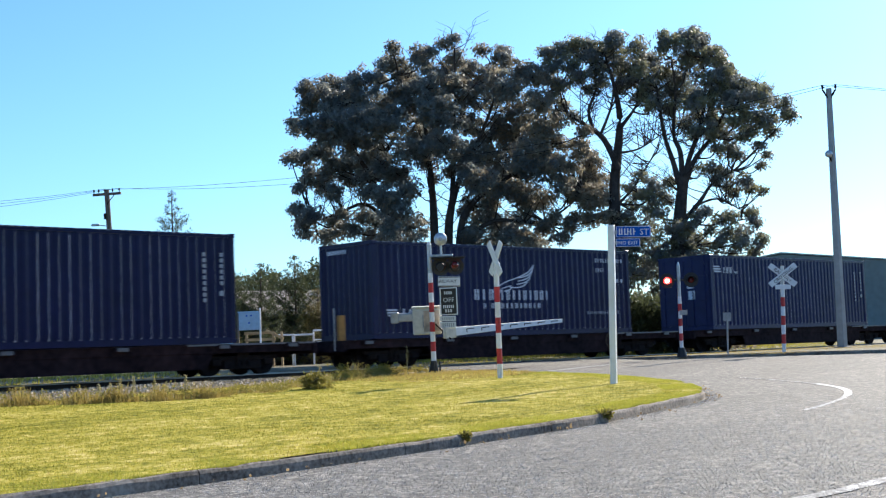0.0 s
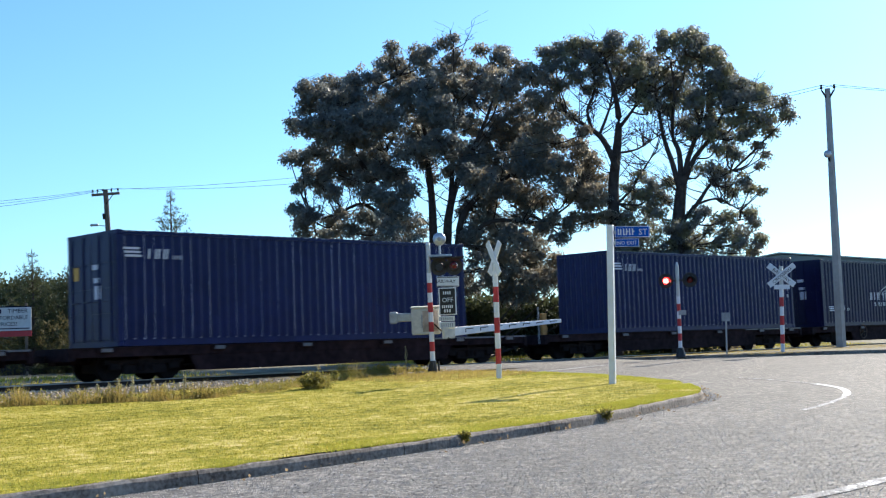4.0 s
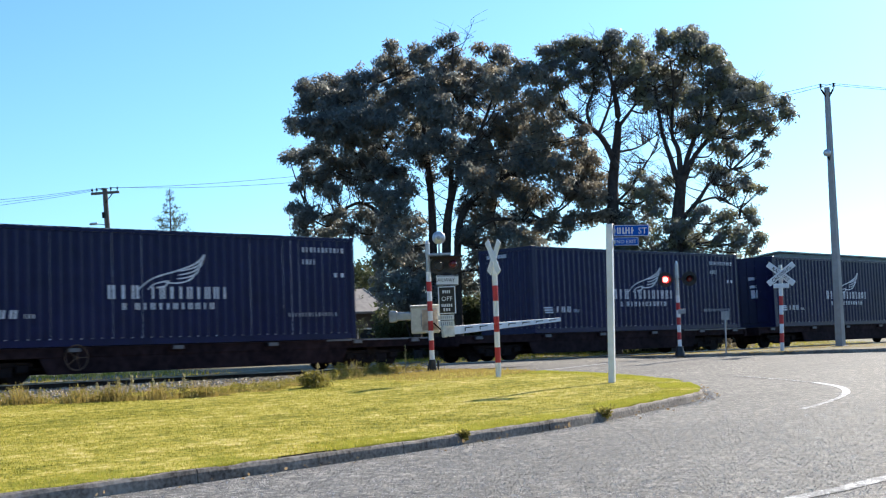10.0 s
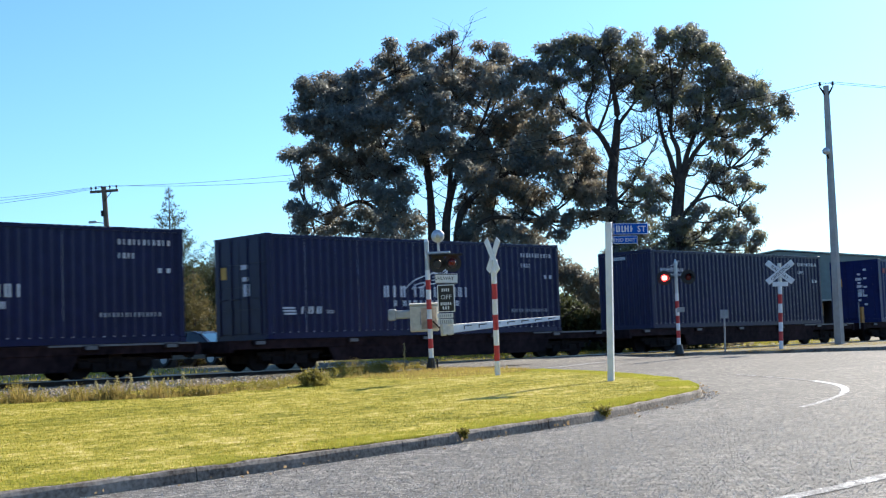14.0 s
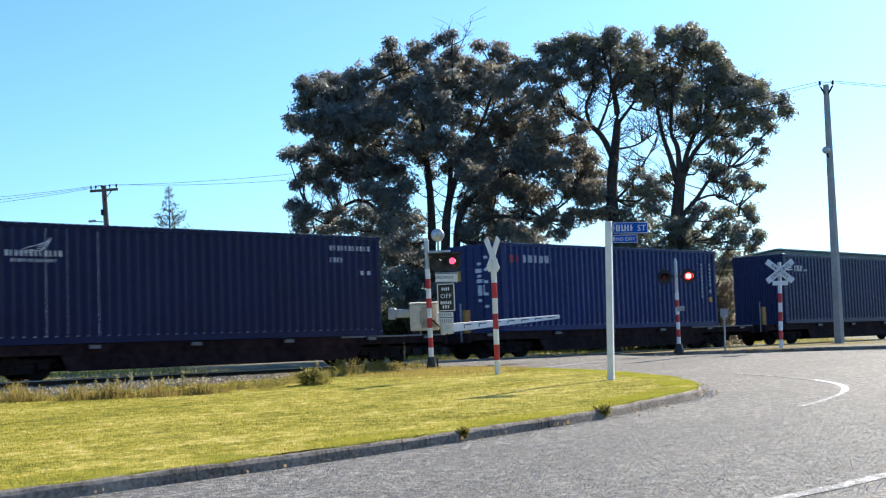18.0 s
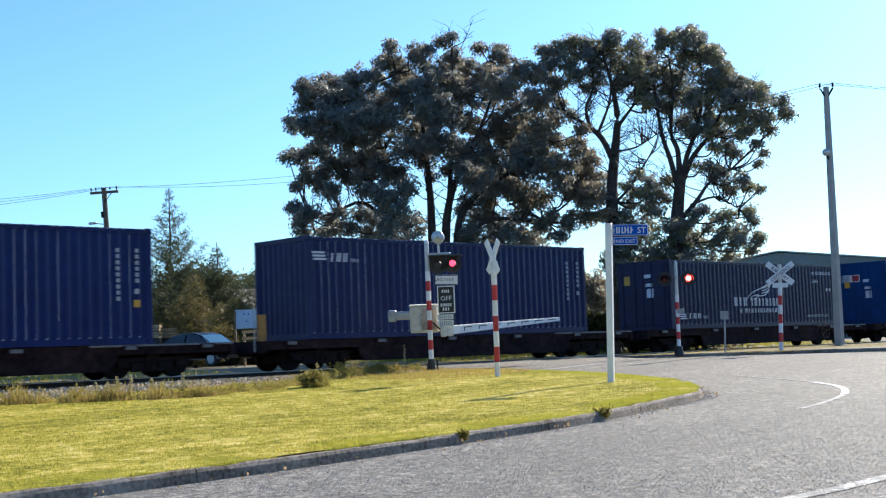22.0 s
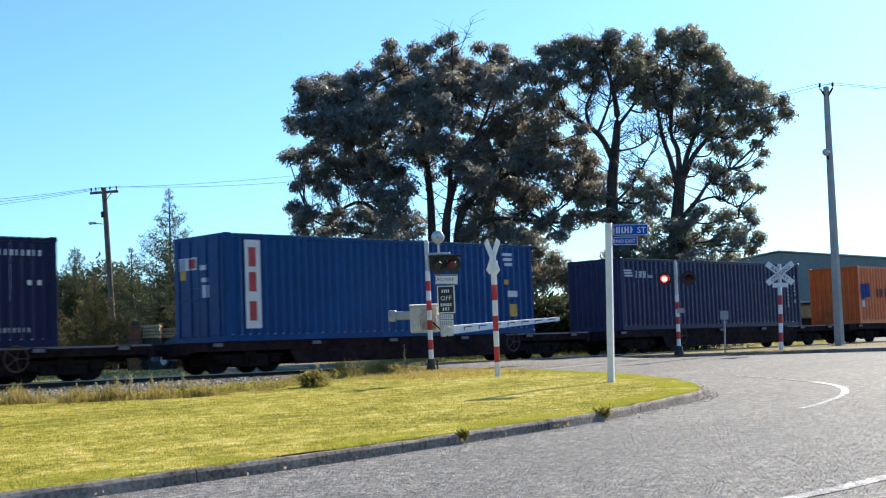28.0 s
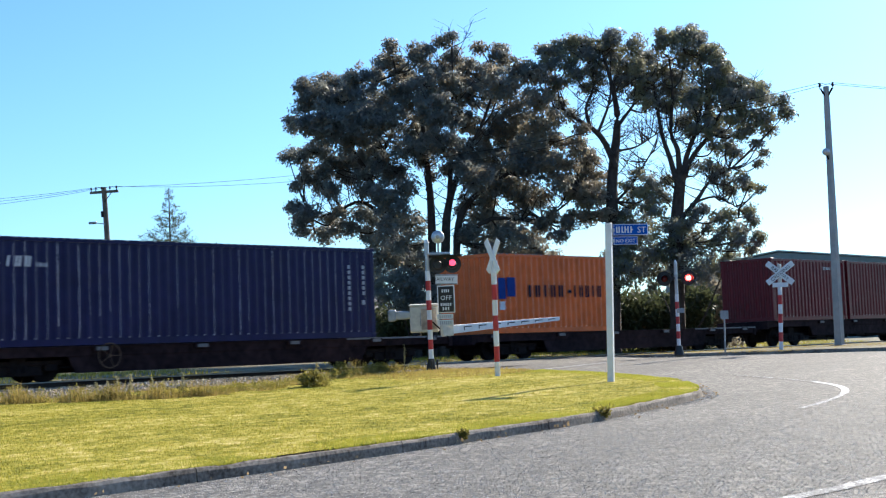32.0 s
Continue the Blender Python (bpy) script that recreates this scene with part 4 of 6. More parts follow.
LABEL_GREY = material("label_grey", (0.14, 0.135, 0.14), 0.6, vary=0.3, scale=20, bump=0)
STANCHION = material("stanchion_yellow", (0.30, 0.15, 0.03), 0.7, vary=0.3, scale=8)
RUST = material("rust", (0.085, 0.05, 0.03), 0.8, vary=0.4, scale=12)
WHEELSETS = []
PITCH_X, FIRST = 17.22, 6.56
LOADS = [  # left end when the clip starts, length, height, lift, colour, end, marks, label
    (7.98, 12.192, 2.896, 0, NAVY, "plain", flagged, "dark navy corrugated shipping container with upright white numbers"),
    (25.02, 12.192, 2.896, 0, NAVY, "number", winged, "navy container with white wing emblem and pale lettering"),
    (42.34, 12.192, 2.896, 0, BLUE_NAVY, "door", flagged, "blue-navy container with white flag emblem and doors at its end"),
    (61.84, 12.192, 2.896, 0, BLUE_NAVY, "plain", flagged, "navy container with white flag emblem high on its side"),
    (76.44, 12.192, 2.896, 0, NAVY, "door", winged, "navy container with wing emblem and placards on its doors"),
    (96.35, 12.192, 2.896, 0, NAVY, "number", winged, "navy container with wing emblem and rust-brown corner post"),
    (111.18, 12.192, 2.896, 0, NAVY, "door", winged, "navy container with wing emblem and rusty door frame"),
    (128.56, 12.192, 2.896, 0, NAVY, "number", small_wing, "navy container with a small wing emblem near its top corner"),
    (145.99, 12.192, 2.896, 0, MID_BLUE, "door", lease_mark, "mid-blue container with red and white lettering bars"),
    (163.16, 12.192, 2.896, 0, BLUE_NAVY, "plain", flagged, "navy container with flag emblem and corrugated end"),
    (180.29, 12.192, 2.591, 0, NAVY, "door", winged, "lower navy container with wing emblem and pale placards"),
    (197.31, 12.192, 2.896, 0, BRIGHT_BLUE, "door", tall_panel, "bright blue container with a tall white panel and red letter bars"),
    (214.22, 12.192, 2.591, 0, VIOLET, "plain", flagged, "violet-navy lower container with flag emblem"),
    (231.50, 6.058, 2.591, 0, ORANGE, "plain", square_mark, "short orange container with blue emblem and dark lettering bars"),
    (248.15, 6.058, 2.591, 0.2, MAROON, "plain", worn, "short maroon container with pale streaks"),
    (254.45, 6.058, 2.591, 0.2, MAROON, "door", worn, "short dark maroon container with doors at its end"),
]
CARS = []
BRAKES = {1: 12.2, 4: 4.35, 10: 12.64, 11: 12.4, 12: 4.5}
for x0, length, h, lift, color, end, marks, label in LOADS:
    c = container(x0, length, h, color, "door" if end == "door" else "plain", label, marks)
    if end == "number":
        number_end(c, h)
    if end == "door" and color != BRIGHT_BLUE:
        placards(c, h)
    CARS.append((c, x0, DECK + lift))
for i in range(15):
    lift = 0.2 if i == 14 else 0
    CARS.append((wagon(FIRST + PITCH_X * i, DECK + lift, BRAKES.get(i, 0), i, i in (1, 3, 8, 9), i in BRAKES), FIRST + PITCH_X * i, 0))

# ---- signs and signals ----
def leaning(base, top):
    """A pose at base whose z axis points to top, with x kept along the track as far as it goes."""
    z = (Vector(top) - Vector(base)).normalized()
    y = z.cross(Vector((1, 0, 0))).normalized()
    x = y.cross(z)
    m = Matrix((x, y, z)).transposed().to_4x4()
    m.translation = base
    return m


def banded_post(owner, r, z0, z1, bands, plain_from, sides=12):
    """A round post: a white shaft in lengths, red between."""
    step = (plain_from - z0) / bands
    for i in range(bands):
        mat = WHITE_PAINT if i % 2 == 0 else RED_PAINT
        part("white_band" if i % 2 == 0 else "red_band", tube((0, 0, z0 + step * i), (0, 0, z0 + step * (i + 1)), r, sides=sides), mat, owner,
             "white band" if i % 2 == 0 else "red band")
    part("post_top", tube((0, 0, plain_from), (0, 0, z1), r * 0.92, sides=sides), GALVANISED, owner)


def crossbuck(owner, z, size, words=True, m=None):
    """Two crossed boards, lettered RAILWAY and CROSSING."""
    for i, (turn, word) in enumerate(((38, "RAILWAY"), (-38, "CROSSING"))):
        bm = block(-size / 2, size / 2, -0.012, 0.012, -0.09, 0.09, 0.006)
        here = (m or pose(0, 0, 0)) @ pose(0, -0.05 - 0.028 * i, z, 0, turn, 0)
        board = part("crossing_board", bm, WHITE_PAINT, owner, "white board of the crossing sign", m=here)
        if words:
            part("lettering", text_mesh("lettering", word, 0.15, BLACK_PAINT), BLACK_PAINT, board, m=pose(0, -0.016, -0.012))
    return owner


# street name sign
sign = thing("street_sign", leaning((19.19, -14.47, -0.30), (19.08, -14.67, 2.66)), "white square post with two blue street name plates", "street sign")
part("post", block(-0.058, 0.058, -0.058, 0.058, 0, 2.93, 0.008, m=pose(0, 0, 0, 0, 0, 25)), WHITE_PAINT, sign, "square white post")
part("cap", block(-0.062, 0.062, -0.062, 0.062, 2.93, 2.955, 0.006, m=pose(0, 0, 0, 0, 0, 25)), WHITE_PAINT, sign)
TURN_SIGN = pose(0.07, -0.05, 0, 0, 0, -40)
for z0, z1, w, bracket in ((2.72, 2.93, 0.66, 2.82), (2.545, 2.70, 0.46, 2.62)):
    blade = part("name_plate", block(0, w, -0.010, 0.010, z0, z1, 0.006), BLUE_SIGN, sign, "blue name plate", m=TURN_SIGN)
    part("bracket", block(-0.03, 0.03, -0.016, 0.016, bracket - 0.03, bracket + 0.03, 0.004), GALVANISED, sign, m=TURN_SIGN)
    bm = bmesh.new()
    for a in (z0 + 0.006, z1 - 0.014):
        box(bm, 0.008, w - 0.008, -0.013, -0.011, a, a + 0.008)
    for a in (0.008, w - 0.016):
        box(bm, a, a + 0.008, -0.013, -0.011, z0 + 0.006, z1 - 0.006)
    part("border", bm, WHITE_PAINT, blade)
    if z0 > 2.6:
        for i in range(6):
            part("letter_bar", block(0, 0.024, -0.013, -0.011, z0 + 0.045, z1 - 0.045), WHITE_PAINT, blade, m=pose(0.045 + 0.056 * i + (0.012 if i == 0 else 0), 0, 0))
            part("letter_bar", block(0.012, 0.046 if i != 1 and i != 4 else 0.03, -0.013, -0.011, z0 + 0.045 + 0.05 * (i % 2), z0 + 0.07 + 0.05 * (i % 2)), WHITE_PAINT, blade,
                 m=pose(0.045 + 0.056 * i, 0, 0))
        part("lettering", text_mesh("lettering", "ST", 0.16, WHITE_PAINT), WHITE_PAINT, blade, m=pose(0.535, -0.012, (z0 + z1) / 2 - 0.01))
    else:
        part("lettering", text_mesh("lettering", "NO EXIT", 0.095, WHITE_PAINT), WHITE_PAINT, blade, m=pose(w / 2, -0.012, (z0 + z1) / 2 - 0.006))

# crossing sign seen from its edge
near_cross = thing("railway_crossing_sign", leaning((20.64, -10.24, -0.22), (20.48, -10.40, 2.83)), "red and white banded post with a white crossing sign", "crossing sign",
                   "railway crossing signs")
banded_post(near_cross, 0.062, 0, 2.62, 7, 2.34)
for i, turn in enumerate((38, -38)):
    board = part("crossing_board", block(-0.42, 0.42, -0.012, 0.012, -0.085, 0.085, 0.006), WHITE_PAINT, near_cross, "white board of the crossing sign",
                 m=pose(0.05, -0.05, 2.62, 0, 0, 74) @ pose(0, 0.08 + 0.03 * i, 0, 0, turn * 1.45, 0))
part("small_plate", block(-0.09, 0.09, -0.012, 0.012, 2.24, 2.52, 0.005), WHITE_PAINT, near_cross, "white plate under the boards", m=pose(-0.04, -0.07, 0, 0, 0, 0))

# crossing sign that faces the camera, beyond the road
far_cross = thing("railway_crossing_sign", leaning((35.95, -8.03, -0.03), (35.83, -8.21, 2.75)), "banded post with crossed boards lettered for the railway", "crossing sign",
                  "railway crossing signs")
banded_post(far_cross, 0.065, 0, 2.7, 7, 2.02)
FACING = pose(0, 0, 0, 0, 0, -46)
crossbuck(far_cross, 2.42, 1.02, True, FACING)
part("count_plate", block(-0.24, 0.24, -0.012, 0.012, 1.98, 2.12, 0.005), WHITE_PAINT, far_cross, "small white plate", m=FACING @ pose(0, -0.075, 0))

# small marker on a thin post
marker = thing("marker_post", leaning((35.4, -6.35, -0.03), (35.36, -6.42, 1.32)), "thin grey post with a small grey plate", "marker post")
part("post", tube((0, 0, 0), (0, 0, 1.1), 0.028, sides=8), GREY_STEEL, marker)
part("plate", block(-0.13, 0.13, -0.012, 0.012, 1.06, 1.33, 0.008), GREY_STEEL, marker, m=FACING)


def lamp_head(owner, m, hood=0.2, lens_mat=None):
    """A round black target board with a hooded lamp; the lens is a drum that turns its lit or its dark side out."""
    board = part("target_board", rod(bmesh.new(), (0, 0.01, 0), (0, 0.03, 0), 0.24, sides=28), BLACK_PAINT, owner, "round black target board", m=m)
    bm = bmesh.new()
    ring = [(0.135 * math.cos(a), 0.135 * math.sin(a)) for a in [math.pi * (i / 12 * 1.3 - 0.15) for i in range(13)]]
    for p, q in zip(ring, ring[1:]):
        bm.faces.new([bm.verts.new(v) for v in ((p[0], 0, p[1]), (q[0], 0, q[1]), (q[0], -hood, q[1]), (p[0], -hood, p[1]))])
    part("hood", bm, BLACK_PAINT, board)
    part("housing", tube((0, 0.02, 0), (0, 0.22, 0), 0.13, 0.09, 14), BLACK_PAINT, board)
    bm = bmesh.new()
    bmesh.ops.create_uvsphere(bm, u_segments=20, v_segments=12, radius=0.105)
    mesh = link("lens", bm, SIGNAL_RED if lens_mat is None else lens_mat, True)
    mesh.materials.append(LENS_OFF)
    mesh.materials.append(SIGNAL_CORE)
    for f in mesh.polygons:
        f.material_index = 1 if f.center.y > 0 else 2 if math.hypot(f.center.x, f.center.z) < 0.062 else 0
    lens = part("lens", mesh, SIGNAL_RED, owner, "red signal lens", m=m @ pose(0, 0.03, 0))
    return lens


LENSES = []
# flashing signal beyond the road
flasher = thing("crossing_signal", leaning((34.93, -4.92, -0.05), (34.76, -5.07, 3.02)), "banded mast with two flashing red lamps on black boards", "crossing signal",
                "railway crossing signals")
banded_post(flasher, 0.062, 0.28, 2.95, 7, 1.95)
part("base", tube((0, 0, 0), (0, 0, 0.30), 0.17, 0.10, 14), BLACK_PAINT, flasher, "black cast base")
part("finial", tube((0, 0, 2.95), (0, 0, 3.06), 0.05, 0.02, 10), GALVANISED, flasher)
part("cross_arm", block(-0.45, 0.45, -0.03, 0.03, 2.44, 2.50, 0.005), BLACK_PAINT, flasher, m=FACING)
for s in (-1, 1):
    LENSES.append((lamp_head(flasher, FACING @ pose(0.385 * s, -0.10, 2.47)), s))
part("bell_plate", block(-0.12, 0.12, -0.02, 0.02, 1.35, 1.5, 0.005), GREY_STEEL, flasher, m=FACING @ pose(0.1, -0.08, 0))

# barrier machine on the lawn side
gate = thing("crossing_barrier", leaning((23.87, -4.85, -0.14), (23.68, -5.02, 3.28)), "banded mast with bell, signs and a lowered white barrier arm", "crossing barrier")
banded_post(gate, 0.068, 0.32, 3.38, 9, 2.64)
part("mast_cap", tube((0, 0, 3.38), (0, 0, 3.47), 0.07, 0.03, 12), WHITE_PAINT, gate)
bm = block(-0.16, 0.16, -0.16, 0.16, 0, 0.04, 0.01)
for s in (-1, 1):
    rod(bm, (0.11 * s, 0.05, 0.04), (0.07 * s, 0.02, 0.26), 0.03, sides=8)
    rod(bm, (0.11 * s, -0.11, 0.04), (0.11 * s, -0.11, 0.30), 0.025, sides=8)
rod(bm, (0, 0, 0.0), (0, 0, 0.33), 0.12, 0.085, 14)
part("base", bm, BLACK_PAINT, gate, "black cast base with cable loops")
# bell
bm = bmesh.new()
bmesh.ops.create_uvsphere(bm, u_segments=22, v_segments=14, radius=0.175, matrix=pose(0, 0, 0) @ Matrix.Diagonal((1, 0.62, 1, 1)))
bell = part("bell", bm, GALVANISED, gate, "round silver warning bell", smooth=True, m=FACING @ pose(0.31, -0.05, 3.52))
part("bell_boss", tube((0, -0.12, 0), (0, -0.09, 0), 0.05, sides=12), GREY_STEEL, bell)
part("bell_bracket", tube((0, 0, -0.16), (0, 0, -0.40), 0.03, sides=8), GALVANISED, bell)
part("shelf", block(0.0, 0.62, -0.10, 0.10, 3.05, 3.12, 0.02), GALVANISED, gate, "curved silver shelf under the bell", m=FACING)
# lamps seen from the back and side
part("cross_arm", block(-0.08, 0.92, -0.03, 0.03, 2.98, 3.02, 0.005), BLACK_PAINT, gate, m=FACING)
for x, lit in ((0.28, False), (0.66, True)):
    part("hood_plate", block(-0.26, 0.26, -0.16, 0.16, 0.20, 0.225), BLACK_PAINT, gate, "dark hood", m=FACING @ pose(x + 0.03, -0.05, 2.82))
    part("target_board", tube((0, 0.0, 0), (0, 0.03, 0), 0.235, sides=26), BLACK_PAINT, gate, "round black target board", m=FACING @ pose(x, 0.06, 2.79))
    part("housing", tube((0, -0.16, 0), (0, 0.0, 0), 0.10, 0.14, 14), BLACK_PAINT, gate, m=FACING @ pose(x, 0.05, 2.79))
bm = bmesh.new()
bmesh.ops.create_uvsphere(bm, u_segments=14, v_segments=8, radius=0.085)
mesh = link("lens", bm, SIGNAL_DIM, True)
mesh.materials.append(LENS_OFF)
for f in mesh.polygons:
    f.material_index = 0 if f.center.y < 0 else 1
LENSES.append((part("lens", mesh, SIGNAL_DIM, gate, "red lens of the back light", m=FACING @ pose(0.665, -0.14, 2.83)), 1))
# plates
PLATES = FACING @ pose(0.23, -0.10, 0.34)
railway_plate = part("railway_plate", block(-0.10, 0.48, -0.012, 0.012, 1.93, 2.20, 0.008, m=pose(0, 0, 0, 0, 2, 0)), WHITE_PAINT, gate, "white plate lettered RAILWAY", m=PLATES)
for z in (1.935, 2.17):
    part("border", block(-0.09, 0.47, -0.016, -0.0125, z, z + 0.022, m=pose(0, 0, 0, 0, 2, 0)), BLACK_PAINT, railway_plate)
part("lettering", text_mesh("lettering", "RAILWAY", 0.125, BLACK_PAINT), BLACK_PAINT, railway_plate, m=pose(0.19, -0.017, 2.065, 0, 2, 0))
stop_plate = part("stop_plate", block(0.0, 0.46, -0.010, 0.010, 1.18, 1.90, 0.008), WHITE_PAINT, gate, "black notice with a white border", m=PLATES)
part("face", block(0.03, 0.43, -0.013, -0.011, 1.205, 1.875), BLACK_PAINT, stop_plate)
part("lettering", text_mesh("lettering", "OFF", 0.17, WHITE_PAINT), WHITE_PAINT, stop_plate, m=pose(0.23, -0.015, 1.57))
for z, w, n in ((1.76, 0.22, 4), (1.40, 0.30, 6), (1.29, 0.20, 3)):
    for i in range(n):
        part("letter_bar", block(0, w / n * 0.6, -0.003, 0.004, z - 0.04, z + 0.04), WHITE_PAINT, stop_plate, m=pose(0.23 - w / 2 + i * w / n, -0.013, 0))
for z0, z1 in ((1.02, 1.15), (0.84, 1.00)):
    note = part("notice_plate", block(-0.02, 0.40, -0.010, 0.010, z0, z1, 0.006), CREAM, gate, "weathered cream notice", m=PLATES)
    for i in range(6):
        part("letter_bar", block(0, 0.03, -0.003, 0.004, z0 + 0.03, z1 - 0.03), GREY_STEEL, note, m=pose(0.04 + 0.055 * i, -0.012, 0))
# machine box and counterweight
MACHINE = material("machine_cream", (0.55, 0.52, 0.45), 0.6, vary=0.25, scale=7)
cabinet = part("machine_box", block(-0.40, 0.36, -0.24, 0.24, 0.92, 1.62, 0.03), MACHINE, gate, "cream steel machine box", m=FACING @ pose(-0.12, 0.25, 0.10))
part("lid", block(-0.42, 0.38, -0.26, 0.26, 1.62, 1.66, 0.01), MACHINE, cabinet)
part("door_panel", block(-0.10, 0.30, -0.25, -0.242, 1.0, 1.55), material("faded_panel", (0.42, 0.33, 0.26), 0.6, vary=0.4, scale=9), cabinet, "faded brown panel")
part("hinge", tube((-0.12, -0.25, 1.1), (-0.12, -0.25, 1.45), 0.015, sides=6), GREY_STEEL, cabinet)
weight = part("counterweight", block(-1.02, -0.42, -0.10, 0.10, 1.18, 1.40, 0.03), GREY_STEEL, gate, "grey counterweight arm", m=FACING @ pose(-0.02, 0.18, 0.20))
part("weight_block", block(-1.08, -0.86, -0.14, 0.14, 1.14, 1.44, 0.03), GREY_STEEL, weight)
part("strut", tube((0.08, -0.1, 1.30), (0.48, -0.12, 0.88), 0.02, sides=6), WAGON_IRON, gate, m=FACING)
# the arm lies level over the road, along the track
GATE_INV = gate.matrix_basis.inverted()
arm_root, arm_tip = Vector((24.25, -5.25, 0.93)), Vector((28.55, -5.35, 1.17))
arm = part("barrier_arm", block(0, (arm_tip - arm_root).length, -0.02, 0.02, -0.10, 0.10, 0.008), WHITE_PAINT, gate, "white tapering barrier arm with dark marks")
for v in arm.data.vertices:
    k = v.co.x / (arm_tip - arm_root).length
    v.co.z *= 1.15 - 0.62 * k
arm.matrix_basis = GATE_INV @ Matrix.Translation(arm_root) @ (arm_tip - arm_root).to_track_quat("X", "Z").to_matrix().to_4x4()
for i in range(7):
    x = 0.45 + 0.56 * i
    part("arm_mark", block(x, x + 0.30, -0.024, -0.0205, 0.028 - 0.005 * i, 0.05 - 0.005 * i), WAGON_IRON, arm)
    part("arm_mark", block(x, x + 0.03, -0.024, -0.0205, -0.05 + 0.005 * i, 0.0275 - 0.005 * i), WAGON_IRON, arm)
part("arm_clamp", block(-0.35, 0.05, -0.06, 0.06, -0.16, 0.16, 0.02), MACHINE, arm)


# ---- poles and wires ----
def insulator(bm, p, h=0.16):
    rod(bm, p, (p[0], p[1], p[2] + h * 0.5), 0.018, sides=6)
    rod(bm, (p[0], p[1], p[2] + h * 0.4), (p[0], p[1], p[2] + h), 0.05, 0.035, 8)


pole = thing("power_pole", leaning((44.6, -5.32, -0.04), (43.98, -5.74, 9.72)), "tall grey concrete power pole with a slight lean", "power pole", "power poles")
part("shaft", block(-0.5, 0.5, -0.5, 0.5, 0, 9.7), POLE_CONCRETE, pole)
for v in pole.children[0].data.vertices:
    k = 0.27 - 0.12 * v.co.z / 9.7
    v.co.x, v.co.y = v.co.x * k, v.co.y * k
for s in (-1, 1):
    bm = tube((0, 0, 9.25), (0.22 * s, -0.05, 9.62), 0.035, sides=6)
    insulator(bm, (0.24 * s, -0.05, 9.60), 0.24)
    part("insulator_arm", bm, WAGON_IRON, pole, m=FACING)
bm = bmesh.new()
bmesh.ops.create_uvsphere(bm, u_segments=16, v_segments=10, radius=0.14)
lamp = part("flood_lamp", bm, GALVANISED, pole, "round silver lamp on the pole", smooth=True, m=FACING @ pose(-0.16, -0.14, 7.25))
part("lamp_arm", tube((0.0, 0, -0.05), (0.12, 0.1, -0.3), 0.03, sides=6), WAGON_IRON, lamp)
part("base_collar", block(-0.24, 0.24, -0.24, 0.24, 0, 0.06, 0.02), CONCRETE, pole)

far_pole = thing("power_pole", leaning((34.05, 28.4, 0.0), (33.43, 28.16, 9.19)), "dark weathered wooden power pole with a crossarm", "power pole", "power poles")
part("shaft", tube((0, 0, -0.3), (0, 0, 9.15), 0.17, 0.12, 12), POLE_WOOD, far_pole)
ARM_TURN = pose(0, 0, 0, 0, 0, -50)
part("crossarm", block(-0.72, 0.72, -0.06, 0.06, 8.85, 8.98, 0.01), POLE_WOOD, far_pole, "wooden crossarm", m=ARM_TURN)
for x in (-0.66, -0.42, -0.12, 0.3, 0.64):
    bm = bmesh.new()
    insulator(bm, (x, 0, 8.98), 0.2)
    part("insulator", bm, DARK_RUBBER, far_pole, m=ARM_TURN)
part("brace", tube((0.4, -0.07, 8.86), (0.02, -0.15, 8.4), 0.02, sides=6), WAGON_IRON, far_pole, m=ARM_TURN)
part("fuse_box", block(-0.17, -0.05, -0.22, -0.12, 7.65, 7.95, 0.02), DARK_RUBBER, far_pole, m=ARM_TURN)
lamp_arm = part("lamp_arm", tube((0, -0.1, 7.3), (-0.42, -0.2, 7.38), 0.022, sides=6), GALVANISED, far_pole, m=ARM_TURN)
part("lamp_head", block(-0.82, -0.40, -0.30, -0.12, 7.34, 7.46, 0.04), GALVANISED, lamp_arm, "grey street lamp head")
part("pole_band", tube((0, 0, 1.6), (0, 0, 2.0), 0.172, sides=12), WHITE_PAINT, far_pole, "white band on the pole")


def wire(name, a, b, sag):
    a, b = Vector(a), Vector(b)
    bm = bmesh.new()
    limb(bm, [a.lerp(b, i / 8) - Vector((0, 0, sag * 4 * (i / 8) * (1 - i / 8))) for i in range(9)], 0.0085, 0.0085, 4)
    return tagged(new(name, link(name, bm, DARK_RUBBER)), "thin dark overhead power line between poles", "power line", "power lines")


TOP_A, TOP_B = far_pole.matrix_basis, pole.matrix_basis
for x, xb, sag in ((-0.42, -0.24, 0.85), (0.3, 0.24, 1.15)):
    a = TOP_A @ ARM_TURN @ Vector((x, 0, 9.17))
    b = TOP_B @ FACING @ Vector((xb, -0.05, 9.82))
    wire("power_line", a, b, sag)
for x, drop in ((-0.66, 0.0), (-0.12, 0.25), (0.3, 0.5)):
    a = TOP_A @ ARM_TURN @ Vector((x, 0, 9.15))
    wire("power_line", a, (20.5 + x, 31.0, 7.75 - drop), 0.25)
for s in (-1, 1):
    b = TOP_B @ FACING @ Vector((0.24 * s, -0.05, 9.82))
    wire("power_line", b, (72 + s * 0.3, -22, 10.2), 0.7)


